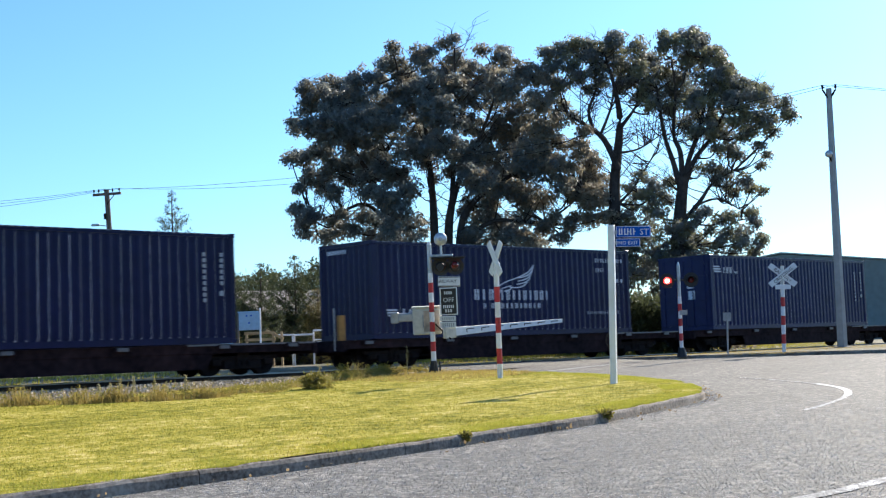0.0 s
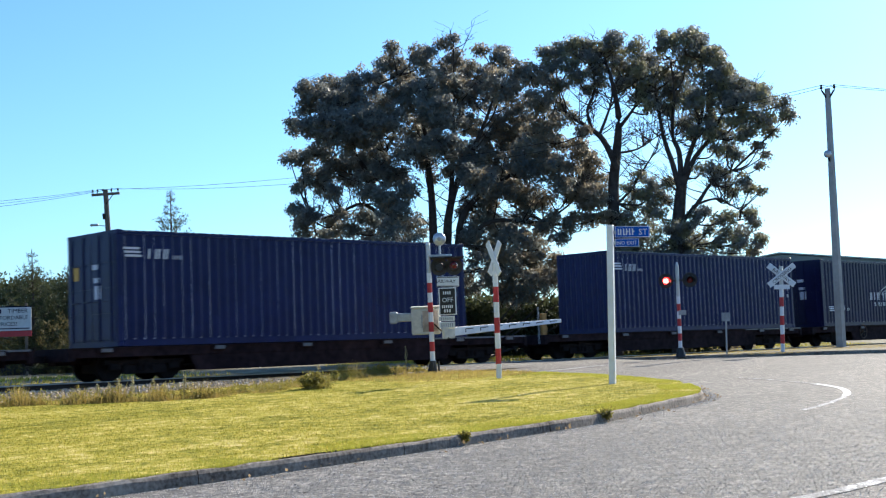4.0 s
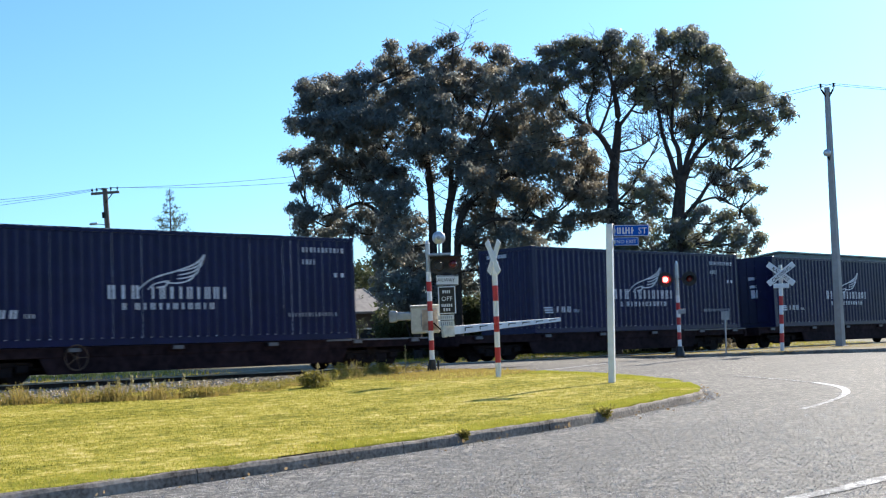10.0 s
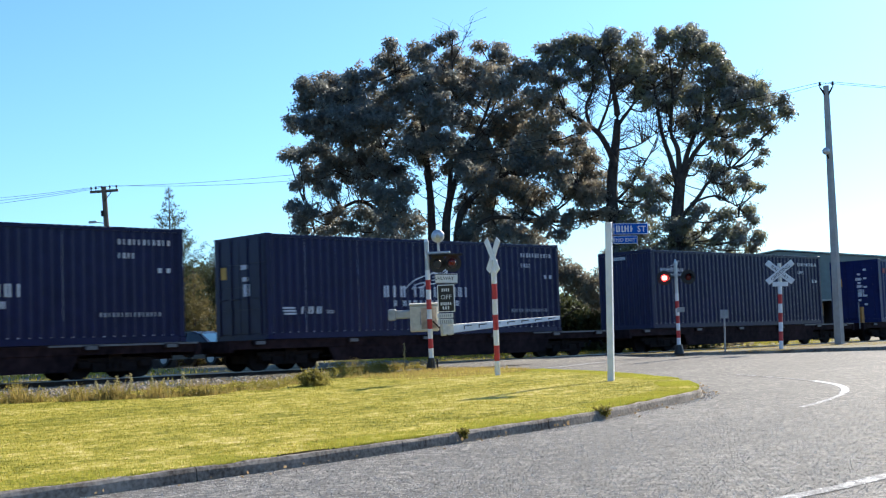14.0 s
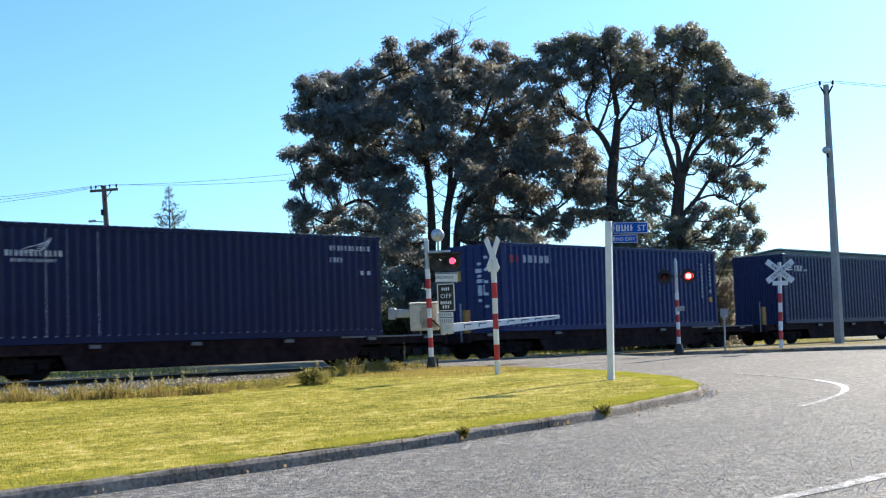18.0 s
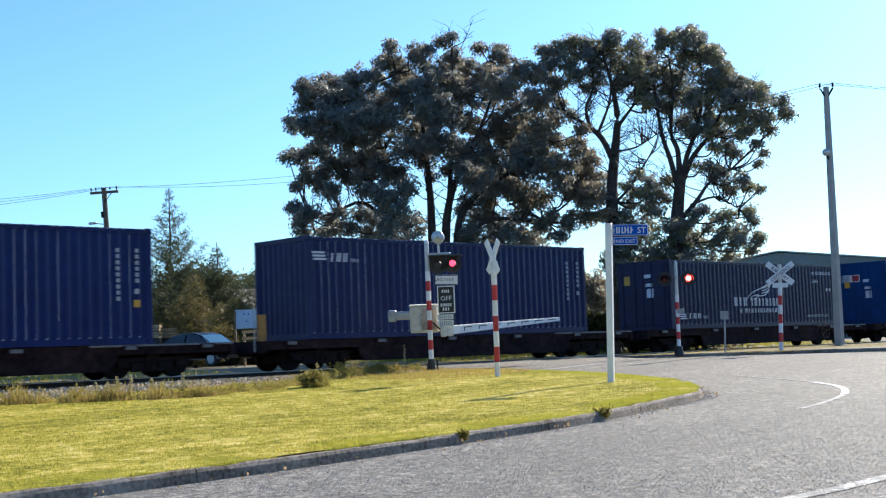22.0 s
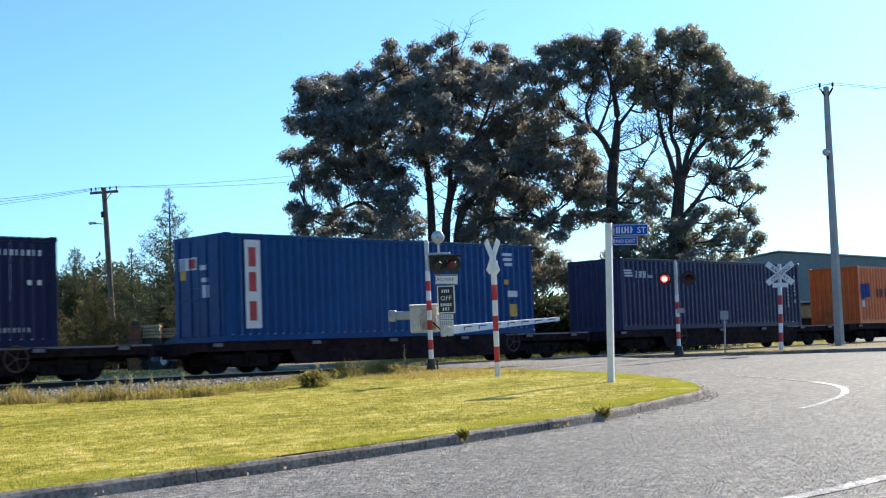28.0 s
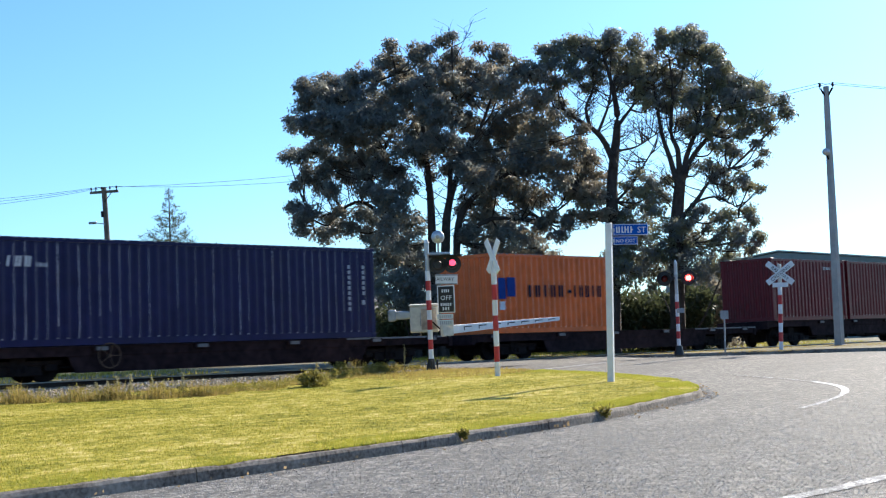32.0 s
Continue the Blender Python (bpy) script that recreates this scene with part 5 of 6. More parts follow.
# ---- trees and grass ----
def cards(centres, size, count, spread, rng, flat=0.0, aspect=0.45):
    """count leaf blades round each centre: kite-shaped faces turned every way."""
    n = len(centres) * count
    c = np.repeat(np.asarray(centres, float), count, axis=0)
    s = np.repeat(np.asarray(spread, float), count)
    off = rng.normal(size=(n, 3))
    off *= (rng.random((n, 1)) ** 0.4) / np.linalg.norm(off, axis=1, keepdims=True)
    c = c + off * s[:, None]
    d = rng.normal(size=(n, 3)) + off * 0.6
    d[:, 2] -= flat
    d /= np.linalg.norm(d, axis=1, keepdims=True)
    e = np.cross(d, rng.normal(size=(n, 3)))
    e /= np.linalg.norm(e, axis=1, keepdims=True)
    ln = size * rng.uniform(0.6, 1.35, (n, 1))
    a, b = c, c + d * ln
    m = c + d * ln * 0.5
    v = np.stack([a, m + e * ln * aspect * 0.5, b, m - e * ln * aspect * 0.5], axis=1).reshape(-1, 3)
    return v


def quads(name, v, mat):
    mesh = bpy.data.meshes.new(name)
    n = len(v) // 4
    mesh.from_pydata(v.tolist(), [], np.arange(4 * n).reshape(n, 4).tolist())
    mesh.materials.append(mat)
    mesh.update()
    return mesh


VIEW_RIGHT, VIEW_DEEP = Vector((0.7123, -0.7019, 0)), Vector((0.7019, 0.7123, 0))


def puffs(centres, radii, size, rng, aspect=0.62, per=560):
    """Leaf tufts: blades lying on the skin of small rounded tufts, turned outwards, with a few hanging loose."""
    r = np.asarray(radii, float)
    count = np.maximum(6, (per * r ** 1.6).astype(int))
    c, rr = np.repeat(np.asarray(centres, float), count, axis=0), np.repeat(r, count)
    n = len(c)
    out = rng.normal(size=(n, 3))
    out /= np.linalg.norm(out, axis=1, keepdims=True)
    out[:, 2] = np.where((out[:, 2] < -0.2) & (rng.random(n) < 0.5), -out[:, 2], out[:, 2])
    reach = rr * np.where(rng.random(n) < 0.8, rng.uniform(0.6, 1.0, n), rng.uniform(1.0, 1.45, n))
    c = c + out * reach[:, None] * np.array([1, 1, 0.8])
    normal = out + rng.normal(size=(n, 3)) * 0.42
    d = np.cross(normal, rng.normal(size=(n, 3)))
    d /= np.linalg.norm(d, axis=1, keepdims=True)
    d[:, 2] -= 0.35
    e = np.cross(d, normal)
    e /= np.linalg.norm(e, axis=1, keepdims=True)
    ln = size * rng.uniform(0.6, 1.35, (n, 1))
    m = c + d * ln * 0.45
    return np.stack([c, m + e * ln * aspect * 0.5, c + d * ln, m - e * ln * aspect * 0.5], axis=1).reshape(-1, 3)


def broad_tree(name, base, stems, lobes, label, seed, warm, other, leaf=0.125, dense=1.0):
    """A tree with forked stems (points, thick, thin); lobes are (along, deep, high, radius) from the base, each a mass of leaf tufts with gaps."""
    rng = np.random.default_rng(seed)
    rnd = random.Random(seed)
    tree = thing(name, Matrix.Translation(base), label, "tree", "big trees behind the track")

    def at(a, d, z):
        return VIEW_RIGHT * a + VIEW_DEEP * d + Vector((0, 0, z))
    tops = []
    for stem, thick, thin in stems:
        bm = bmesh.new()
        pts = [at(*p) for p in stem]
        limb(bm, pts, thick, thin, 9)
        part("trunk", bm, BARK, tree)
        tops.append(pts)
    twigs = bmesh.new()
    tufts = {False: ([], []), True: ([], [])}
    for a, d, z, r in lobes:
        c = at(a, d, z)
        best = min(((p - c).length + max(0, p.z - c.z) * 3, i, j) for i, t in enumerate(tops) for j, p in enumerate(t))
        p = tops[best[1]][best[2]]
        mid = p.lerp(c, 0.5) + Vector((rnd.uniform(-0.3, 0.3), rnd.uniform(-0.3, 0.3), -0.25))
        bough = bmesh.new()
        limb(bough, [p, mid, c], 0.05, 0.018, 6)
        part("bough", bough, BARK, tree)
        for k in range(int(24 * r * r * dense) + 4):
            u = rng.normal(size=3)
            u /= np.linalg.norm(u)
            q = c + Vector(u * r * (0.2 + 0.8 * rng.random() ** 0.6) * np.array([1, 1, 0.85]))
            if k % 4 == 0:
                limb(twigs, [c, c.lerp(q, 0.55) + Vector((0, 0, -0.1)), q], 0.025, 0.007, 4)
            spot, size = tufts[rnd.random() < warm(a, z)]
            spot.append(q)
            size.append(rnd.uniform(0.16, 0.34))
    for pts in tops:
        for k in range(20):
            i = rnd.randrange(1, len(pts) - 1)
            p = pts[i].lerp(pts[i + 1], rnd.random())
            go = VIEW_RIGHT * rnd.uniform(-1, 1) + VIEW_DEEP * rnd.uniform(-0.6, 0.6) + Vector((0, 0, rnd.uniform(0.2, 1.2)))
            q = p + go * rnd.uniform(0.6, 1.7)
            limb(twigs, [p, p.lerp(q, 0.5) + Vector((0, 0, -0.12)), q], 0.03, 0.009, 4)
            for s in range(3):
                r = p.lerp(q, rnd.uniform(0.4, 0.9))
                limb(twigs, [r, r + go * 0.25 + VIEW_RIGHT * rnd.uniform(-0.3, 0.3), r + go * 0.4 + VIEW_RIGHT * rnd.uniform(-0.7, 0.7) + Vector((0, 0, 0.2))], 0.013, 0.005, 3)
    tagged(part("twig", twigs, BARK, tree), kind="stuff")
    for tone, mat, words in ((False, LEAF_DARK, "dark green uneven crown of small leaves, with haze and shade in their colour"), (True, other, "olive-brown leaves in the crown, with a sunlit tone in their colour")):
        spot, size = tufts[tone]
        if spot:
            part("crown", quads("crown", puffs(spot, size, leaf, rng), mat), mat, tree, words)
    return tree


S = 1 / 39.6  # metres at the trees for the plans below, drawn in 1/40 m


def lobe_plan(rows, x0, y0, lift, spread, seed):
    """The crown's masses; those well inside the outline bulge towards the road or away from it."""
    rnd = random.Random(seed)
    return [((x - x0 + 0.0384 * (616 - y)) * S, rnd.uniform(-spread, spread) * min(1.0, r / 36), (y0 - y) * 1.014 * S + lift - 0.038 * (x - x0) * S, r * S) for x, y, r in rows]


def stem_plan(rows, x0, y0, lift):
    return [([((x - x0 + 0.0384 * (616 - y)) * S, 0.15 * math.sin(x + i), max(-0.1, (y0 - y) * 1.014 * S + lift - 0.038 * (x - x0) * S)) for i, (x, y) in enumerate(pts)], a, b) for pts, a, b in rows]


A_AT, B_AT = (790, 600, 1.16), (1150, 600, 0.81)
CROWN_A = [(748, 288, 20), (700, 310, 20), (655, 258, 28), (790, 300, 13), (735, 240, 30), (762, 240, 30), (720, 275, 28), (640, 312, 20), (760, 312, 12), (930, 358, 26), (960, 350, 22), (990, 325, 24), (975, 382, 15), (1002, 402, 13), (950, 440, 20),
         (635, 380, 18), (668, 300, 22), (915, 300, 30), (815, 300, 26), (822, 360, 22), (860, 345, 30), (760, 195, 34), (655, 205, 36), (625, 265, 30), (580, 300, 26), (570, 245, 28), (975, 300, 24), (1010, 320, 20),
         (545, 165, 24), (540, 195, 22), (565, 142, 24), (605, 142, 32), (640, 147, 30), (660, 127, 22), (685, 110, 26), (715, 127, 28), (745, 107, 26), (775, 112, 28),
         (800, 97, 20), (830, 112, 30), (860, 122, 28), (885, 110, 24), (915, 127, 24), (940, 142, 24), (800, 70, 9), (780, 82, 11), (850, 87, 11), (885, 90, 11),
         (690, 92, 12), (745, 88, 10), (570, 185, 38), (615, 185, 42), (660, 180, 42), (705, 170, 42), (750, 160, 42), (795, 155, 42), (840, 165, 42), (885, 165, 40),
         (925, 175, 36), (950, 190, 28), (515, 222, 14), (506, 212, 8), (545, 235, 26), (525, 275, 20), (508, 283, 11), (560, 270, 28), (595, 235, 42), (645, 235, 45),
         (690, 225, 36), (732, 205, 30), (780, 215, 40), (825, 212, 30), (870, 225, 44), (915, 225, 44), (955, 230, 34), (978, 212, 16), (985, 250, 20), (535, 310, 20),
         (525, 335, 9), (560, 322, 26), (600, 290, 34), (640, 282, 28), (585, 348, 20), (610, 318, 16), (780, 265, 36), (740, 268, 18), (830, 275, 40), (880, 280, 44),
         (925, 275, 42), (965, 270, 30), (985, 285, 18), (990, 150, 9), (690, 305, 28), (675, 345, 34), (715, 345, 28), (690, 390, 38), (655, 385, 20), (725, 392, 28),
         (640, 345, 16), (700, 430, 34), (735, 440, 26), (660, 425, 20), (522, 375, 18), (548, 388, 26), (585, 395, 26), (565, 415, 24), (532, 405, 18), (618, 410, 16),
         (605, 382, 12), (645, 412, 12), (840, 330, 38), (880, 340, 36), (920, 330, 32), (945, 310, 24), (850, 385, 36), (890, 395, 32), (925, 385, 20), (940, 420, 26),
         (900, 430, 32), (960, 405, 16), (985, 420, 15), (860, 430, 34), (830, 420, 24), (1020, 265, 24), (1050, 275, 28), (1030, 310, 34), (1065, 315, 24), (1045, 350, 34),
         (1020, 345, 24), (1070, 350, 20), (1040, 385, 22), (1065, 385, 16), (1005, 298, 14), (1030, 240, 14), (1008, 385, 12), (930, 455, 40), (970, 480, 36),
         (935, 500, 42), (690, 460, 40), (730, 480, 44), (700, 515, 40), (745, 535, 40), (770, 480, 36), (820, 490, 40), (870, 470, 44), (1000, 490, 34), (1040, 500, 36),
         (1060, 520, 36), (900, 505, 44), (985, 455, 20)]
STEMS_A = [([(765, 646), (764, 430), (760, 340), (752, 270), (740, 190), (700, 130)], 0.24, 0.04), ([(785, 646), (788, 430), (795, 360), (815, 300), (850, 230), (880, 150)], 0.25, 0.04),
           ([(740, 646), (728, 480), (690, 400), (655, 315), (690, 245), (700, 190)], 0.22, 0.05), ([(812, 646), (808, 430), (830, 360), (900, 310), (960, 250)], 0.22, 0.04),
           ([(810, 430), (870, 390), (960, 390), (1030, 340)], 0.12, 0.03), ([(690, 400), (640, 360), (590, 378), (550, 390)], 0.11, 0.03), ([(655, 315), (610, 250), (580, 180)], 0.12, 0.03),
           ([(795, 360), (798, 280), (800, 180), (800, 80)], 0.14, 0.02)]
# the sunlit side is painted: lighter leaves grow more frequent rightwards and upwards
broad_tree("broadleaf_tree", (40.9, 11.76, -0.3), stem_plan(STEMS_A, *A_AT), lobe_plan(CROWN_A, *A_AT, 2.4, 5), "large broad dark green tree with several dark stems", 11,
           lambda a, z: 0.12 + 0.13 * max(0.0, a - 0.5) + 0.05 * max(0.0, z - 10), LEAF_SUNLIT, dense=2.1)
CROWN_B = [(1130, 342, 16), (1150, 372, 20), (1112, 420, 28), (1225, 240, 10), (1350, 225, 12), (1330, 228, 12), (965, 90, 18), (985, 85, 22), (975, 115, 20), (1010, 80, 26), (1005, 115, 22), (1035, 76, 24), (1060, 80, 26), (1090, 70, 24), (1050, 110, 30), (1090, 105, 30),
         (1020, 140, 18), (1060, 142, 18), (1085, 56, 12), (1120, 90, 24), (1115, 125, 30), (1100, 147, 16), (1150, 95, 26), (1145, 130, 30), (1180, 88, 28), (1185, 125, 32),
         (1170, 160, 32), (1140, 165, 24), (1170, 68, 12), (1215, 76, 26), (1240, 76, 22), (1222, 58, 12), (1250, 60, 10), (1220, 110, 32), (1255, 100, 26), (1285, 112, 22),
         (1265, 135, 32), (1300, 132, 22), (1215, 150, 34), (1250, 165, 34), (1290, 155, 30), (1320, 150, 20), (1345, 150, 18), (1370, 170, 20), (1335, 175, 26),
         (1300, 185, 30), (1265, 200, 32), (1225, 185, 28), (1185, 190, 20), (1150, 188, 15), (1215, 213, 20), (1390, 185, 16), (1395, 205, 14), (1365, 205, 20),
         (1335, 205, 18), (1300, 215, 24), (1275, 235, 24), (1245, 232, 18), (1310, 240, 16), (1375, 228, 12), (1290, 262, 18), (1265, 262, 12), (1308, 275, 10),
         (985, 150, 13), (975, 168, 18), (995, 188, 16), (1012, 205, 11), (965, 140, 12), (1040, 160, 12), (1345, 260, 9), (1355, 275, 8), (1350, 292, 7), (1240, 300, 8),
         (1262, 295, 11), (1285, 305, 13), (1310, 320, 15), (1335, 330, 13), (1346, 336, 7), (1300, 340, 11), (1290, 328, 10), (1270, 318, 9), (1160, 325, 18),
         (1145, 345, 17), (1175, 350, 17), (1185, 322, 10), (1130, 312, 12), (1110, 330, 9), (1120, 365, 15), (1105, 388, 18), (1165, 375, 12), (1300, 385, 17),
         (1325, 383, 15), (1340, 395, 12), (1315, 410, 20), (1340, 425, 14), (1300, 430, 17), (1275, 387, 11), (1285, 415, 12), (1330, 445, 13), (1270, 435, 17),
         (1255, 405, 12), (1150, 402, 28), (1185, 410, 28), (1215, 402, 22), (1240, 420, 20), (1210, 440, 28), (1160, 445, 32), (1115, 430, 24), (1250, 375, 9),
         (1230, 382, 11), (1100, 450, 30), (1100, 480, 40), (1160, 480, 46), (1215, 475, 46), (1290, 468, 34)]
STEMS_B = [([(1086, 646), (1085, 430), (1086, 330), (1093, 260), (1097, 205), (1086, 150), (1070, 90)], 0.36, 0.04), ([(1092, 300), (1066, 245), (1030, 215), (1000, 195), (985, 140)], 0.16, 0.03),
           ([(1050, 232), (1040, 195), (1054, 155), (1050, 110)], 0.10, 0.03), ([(1097, 225), (1120, 195), (1140, 165)], 0.10, 0.03), ([(1060, 240), (1078, 195), (1086, 160)], 0.08, 0.03),
           ([(1202, 646), (1200, 430), (1205, 350), (1208, 312)], 0.36, 0.22), ([(1203, 330), (1190, 285), (1176, 240), (1165, 175), (1160, 120)], 0.15, 0.03),
           ([(1207, 325), (1203, 270), (1193, 235), (1195, 160), (1190, 100)], 0.15, 0.03), ([(1210, 325), (1220, 280), (1235, 235), (1250, 170), (1245, 100)], 0.15, 0.03),
           ([(1212, 320), (1232, 278), (1262, 240), (1290, 190), (1340, 170)], 0.14, 0.03), ([(1206, 392), (1235, 358), (1262, 322), (1300, 300)], 0.13, 0.03),
           ([(1225, 365), (1270, 350), (1310, 372)], 0.07, 0.02), ([(1092, 360), (1120, 330), (1145, 290), (1165, 262)], 0.07, 0.02), ([(1093, 270), (1130, 262), (1165, 240)], 0.06, 0.02)]
broad_tree("broadleaf_tree", (47.37, 5.4, -0.3), stem_plan(STEMS_B, *B_AT), lobe_plan(CROWN_B, *B_AT, 1.5, 6), "tall open-crowned tree with bare forked stems showing", 12,
           lambda a, z: 0.5, LEAF_OLIVE, dense=1.7)


def conifer(along, deep, height, wide, seed, label, sparse=1.0, warm=False, lean=0.0):
    """A young conifer: a straight leader with whorls of rising branches, each a fan of short needle twigs."""
    rng = np.random.default_rng(seed)
    base = Vector((0, -29.557, 0)) + VIEW_RIGHT * along + VIEW_DEEP * deep
    base.z = -0.3
    tree = thing("conifer", Matrix.Translation(base), label, "tree", "conifers behind the track")
    bm = bmesh.new()
    limb(bm, [(0, 0, 0), (0.03, 0, height * 0.4), (lean, 0, height)], 0.14, 0.015, 7)
    part("trunk", bm, BARK, tree)
    wood = bmesh.new()
    spots, spreads = [], []
    z = 0.5
    while z < height - 0.15:
        k = 1 - z / height
        reach = 1.75 * wide * (k ** 1.2) * rng.uniform(0.7, 1.2) + 0.07
        turn = rng.random() * 6
        for i in range(7 if k > 0.3 else 4):
            a = turn + i * math.tau / (7 if k > 0.3 else 4) + rng.uniform(-0.3, 0.3)
            if rng.random() > 0.92 * sparse + 0.3 * (1 - k):
                continue
            r = reach * rng.uniform(0.7, 1.1)
            up = r * rng.uniform(0.40, 0.75) * (1 if k < 0.6 else 0.6)
            tip = Vector((r * math.cos(a), r * math.sin(a), z + up))
            root = Vector((lean * z / height, 0, z))
            bend = root.lerp(tip, 0.55) - Vector((0, 0, 0.10 * r))
            limb(wood, [root, bend, tip], 0.025 * k + 0.008, 0.006, 3)
            steps_out = max(1, int(r / 0.14))
            for s in range(1, steps_out + 1):
                f = s / steps_out
                p = root.lerp(bend, f * 2) if f < 0.5 else bend.lerp(tip, f * 2 - 1)
                if f < 0.12 and k < 0.7:
                    continue
                spots.append(tuple(p))
                spreads.append(0.06 + 0.13 * (1 - abs(f - 0.6)) * min(1.0, r))
        z += rng.uniform(0.26, 0.44)
    tagged(part("branch", wood, BARK, tree), kind="stuff")
    mat = NEEDLES_WARM if warm else NEEDLES
    part("crown", quads("crown", cards(spots, 0.16, 15 if sparse < 0.9 else 22, spreads, rng, -0.25, 0.2), mat), mat, tree, "dark green needles on rising branches")
    return tree


PX = 1 / 2298.4
for x, top, deep, wide, seed, sparse, warm in ((305, 332, 64, 2.7, 21, 0.85, False), (388, 428, 66, 2.3, 22, 0.95, False), (459, 462, 66, 1.6, 23, 0.85, False), (236, 440, 68, 1.6, 24, 0.85, False),
                                               (57, 437, 66, 2.0, 25, 0.75, False), (136, 436, 67, 2.2, 26, 0.9, False), (520, 448, 70, 2.4, 27, 1.0, False), (610, 462, 76, 1.8, 28, 1.0, False),
                                               (345, 480, 60, 1.5, 29, 1.1, True), (170, 490, 62, 1.7, 30, 1.1, True), (560, 505, 68, 1.3, 31, 1.1, True), (425, 500, 70, 1.2, 32, 0.9, False)):
    along = (x - 784) * PX * deep
    height = (647 - 0.0384 * x - top) * PX * deep + 0.75
    conifer(along, deep, height, wide, seed, "young dark green conifer with a thin pointed top" if not warm else "bushy olive-green conifer in the sun", sparse, warm)


def leaf_bank(name, a0, a1, deep, high, number, mat, seed, label, thick=3.0, spread=0.5, leaf=0.26):
    """A bank of foliage beyond the conifers."""
    rng = np.random.default_rng(seed)
    spots = []
    for i in range(number):
        a = rng.uniform(a0, a1)
        top = high * (0.72 + 0.28 * noise.noise((a * 0.35, seed, 0)) + 0.1 * noise.noise((a * 1.3, seed, 4)))
        p = Vector((0, -29.557, 0)) + VIEW_RIGHT * a + VIEW_DEEP * (deep + rng.uniform(-thick, thick))
        spots.append((p.x, p.y, -0.3 + top * rng.random() ** 0.6))
    mesh = quads(name, cards(spots, leaf, 22, [spread] * number, rng), mat)
    return tagged(new(name, mesh), label, "woods", kind="stuff")


leaf_bank("far_woods", -42, -4, 84, 8.4, 5600, NEEDLES, 41, "dark woods behind the timber yard", 4)
leaf_bank("yard_bushes", -26, -10, 72, 3.9, 1300, NEEDLES_WARM, 42, "olive bushes behind the yard in the sun", 2)
leaf_bank("track_bushes", -3.0, 12.6, 62.5, 3.9, 2200, NEEDLES, 43, "dark bushes below the big trees", 2.0)
leaf_bank("tree_hedge", 12.6, 14.4, 64, 4.9, 230, LEAF_SUNLIT, 44, "sunlit shrub beside the big tree", 1.6)
leaf_bank("distant_trees", 20, 190, 300, 13, 1600, NEEDLES, 45, "distant line of trees on the plain", 20, 3.0, 1.6)
leaf_bank("distant_trees", -150, 20, 300, 13, 1600, NEEDLES, 46, "distant line of trees on the plain", 20, 3.0, 1.6)


def street_trees(x0, x1, y, high, number, seed):
    """An unseen line of dark trees at the camera's back, added to darken reflections."""
    rng = np.random.default_rng(seed)
    x = rng.uniform(x0, x1, number)
    top = np.array([high * (0.85 + 0.25 * noise.noise((a * 0.09, seed, 0))) for a in x])
    spots = np.stack([x, y + rng.uniform(-3, 3, number), -0.8 + top * rng.random(number)], 1)
    return tagged(new("street_trees", quads("street_trees", cards(spots, 1.1, 6, [1.3] * number, rng, 0.0, 0.7), NEEDLES)), "unseen dark line of trees, added to darken the containers' reflections", "woods", kind="stuff")


street_trees(-75, 48, -62, 10.5, 1500, 47)


def blades(name, spots, high, wide, mat, seed, label, category="grass", droop=0.4):
    """Grass: one thin three-cornered blade at each spot."""
    rng = np.random.default_rng(seed)
    p = np.asarray(spots, float)
    n = len(p)
    a = rng.uniform(0, math.tau, n)
    h = high * rng.uniform(0.45, 1.25, n) * (p[:, 3] if p.shape[1] > 3 else 1)
    side = np.stack([np.cos(a), np.sin(a), np.zeros(n)], 1) * (wide * 0.5)
    tip = p[:, :3] + np.stack([np.cos(a + 1.3) * h * droop * rng.uniform(-1, 1, n), np.sin(a + 1.3) * h * droop * rng.uniform(-1, 1, n), h], 1)
    v = np.stack([p[:, :3] - side, p[:, :3] + side, tip], 1).reshape(-1, 3)
    mesh = bpy.data.meshes.new(name)
    mesh.from_pydata(v.tolist(), [], np.arange(3 * n).reshape(n, 3).tolist())
    mesh.materials.append(mat)
    mesh.update()
    return tagged(new(name, mesh), label, category, kind="stuff")


rng = np.random.default_rng(5)
tries = np.stack([rng.uniform(2.0, 25.5, 900000), rng.uniform(-19.5, -3.0, 900000)], 1)
w = (tries[:, 0] + tries[:, 1] + 29.557) * 0.7071
off = (tries[:, 0] - (tries[:, 1] + 29.557)) * 0.7071
ends = np.interp(tries[:, 1], [e[0] for e in LAWN_END], [e[1] for e in LAWN_END])
keep = (tries[:, 0] < ends - 0.1) & (np.abs(off) < 0.37 * w) & (rng.random(len(w)) < 16 / w)
spots = [(x, y, lawn_top(x, y) - 0.008) for x, y in tries[keep][:150000].tolist()]
blades("lawn_grass", spots, 0.026, 0.011, GRASS_BLADE, 51, "short mown yellow-green grass blades")
# a ragged edge along the kerb
spots = []
for p, q in zip(KERB_LINE, KERB_LINE[1:]):
    if p[0] < 1:
        continue
    for i in range(300):
        k = rng.random()
        x, y = p[0] + (q[0] - p[0]) * k, p[1] + (q[1] - p[1]) * k
        d = Vector((-(q[1] - p[1]), q[0] - p[0])).normalized() * rng.uniform(0.02, 0.75) ** 1.6
        if rng.random() > 0.5 + 0.9 * noise.noise((x * 1.1, y * 1.1, 9)):
            continue
        spots.append((x + d.x, y + d.y, lawn_top(x + d.x, y + d.y) - 0.012))
blades("kerb_grass", spots, 0.036, 0.010, LUSH, 52, "longer grass hanging over the kerb edge")
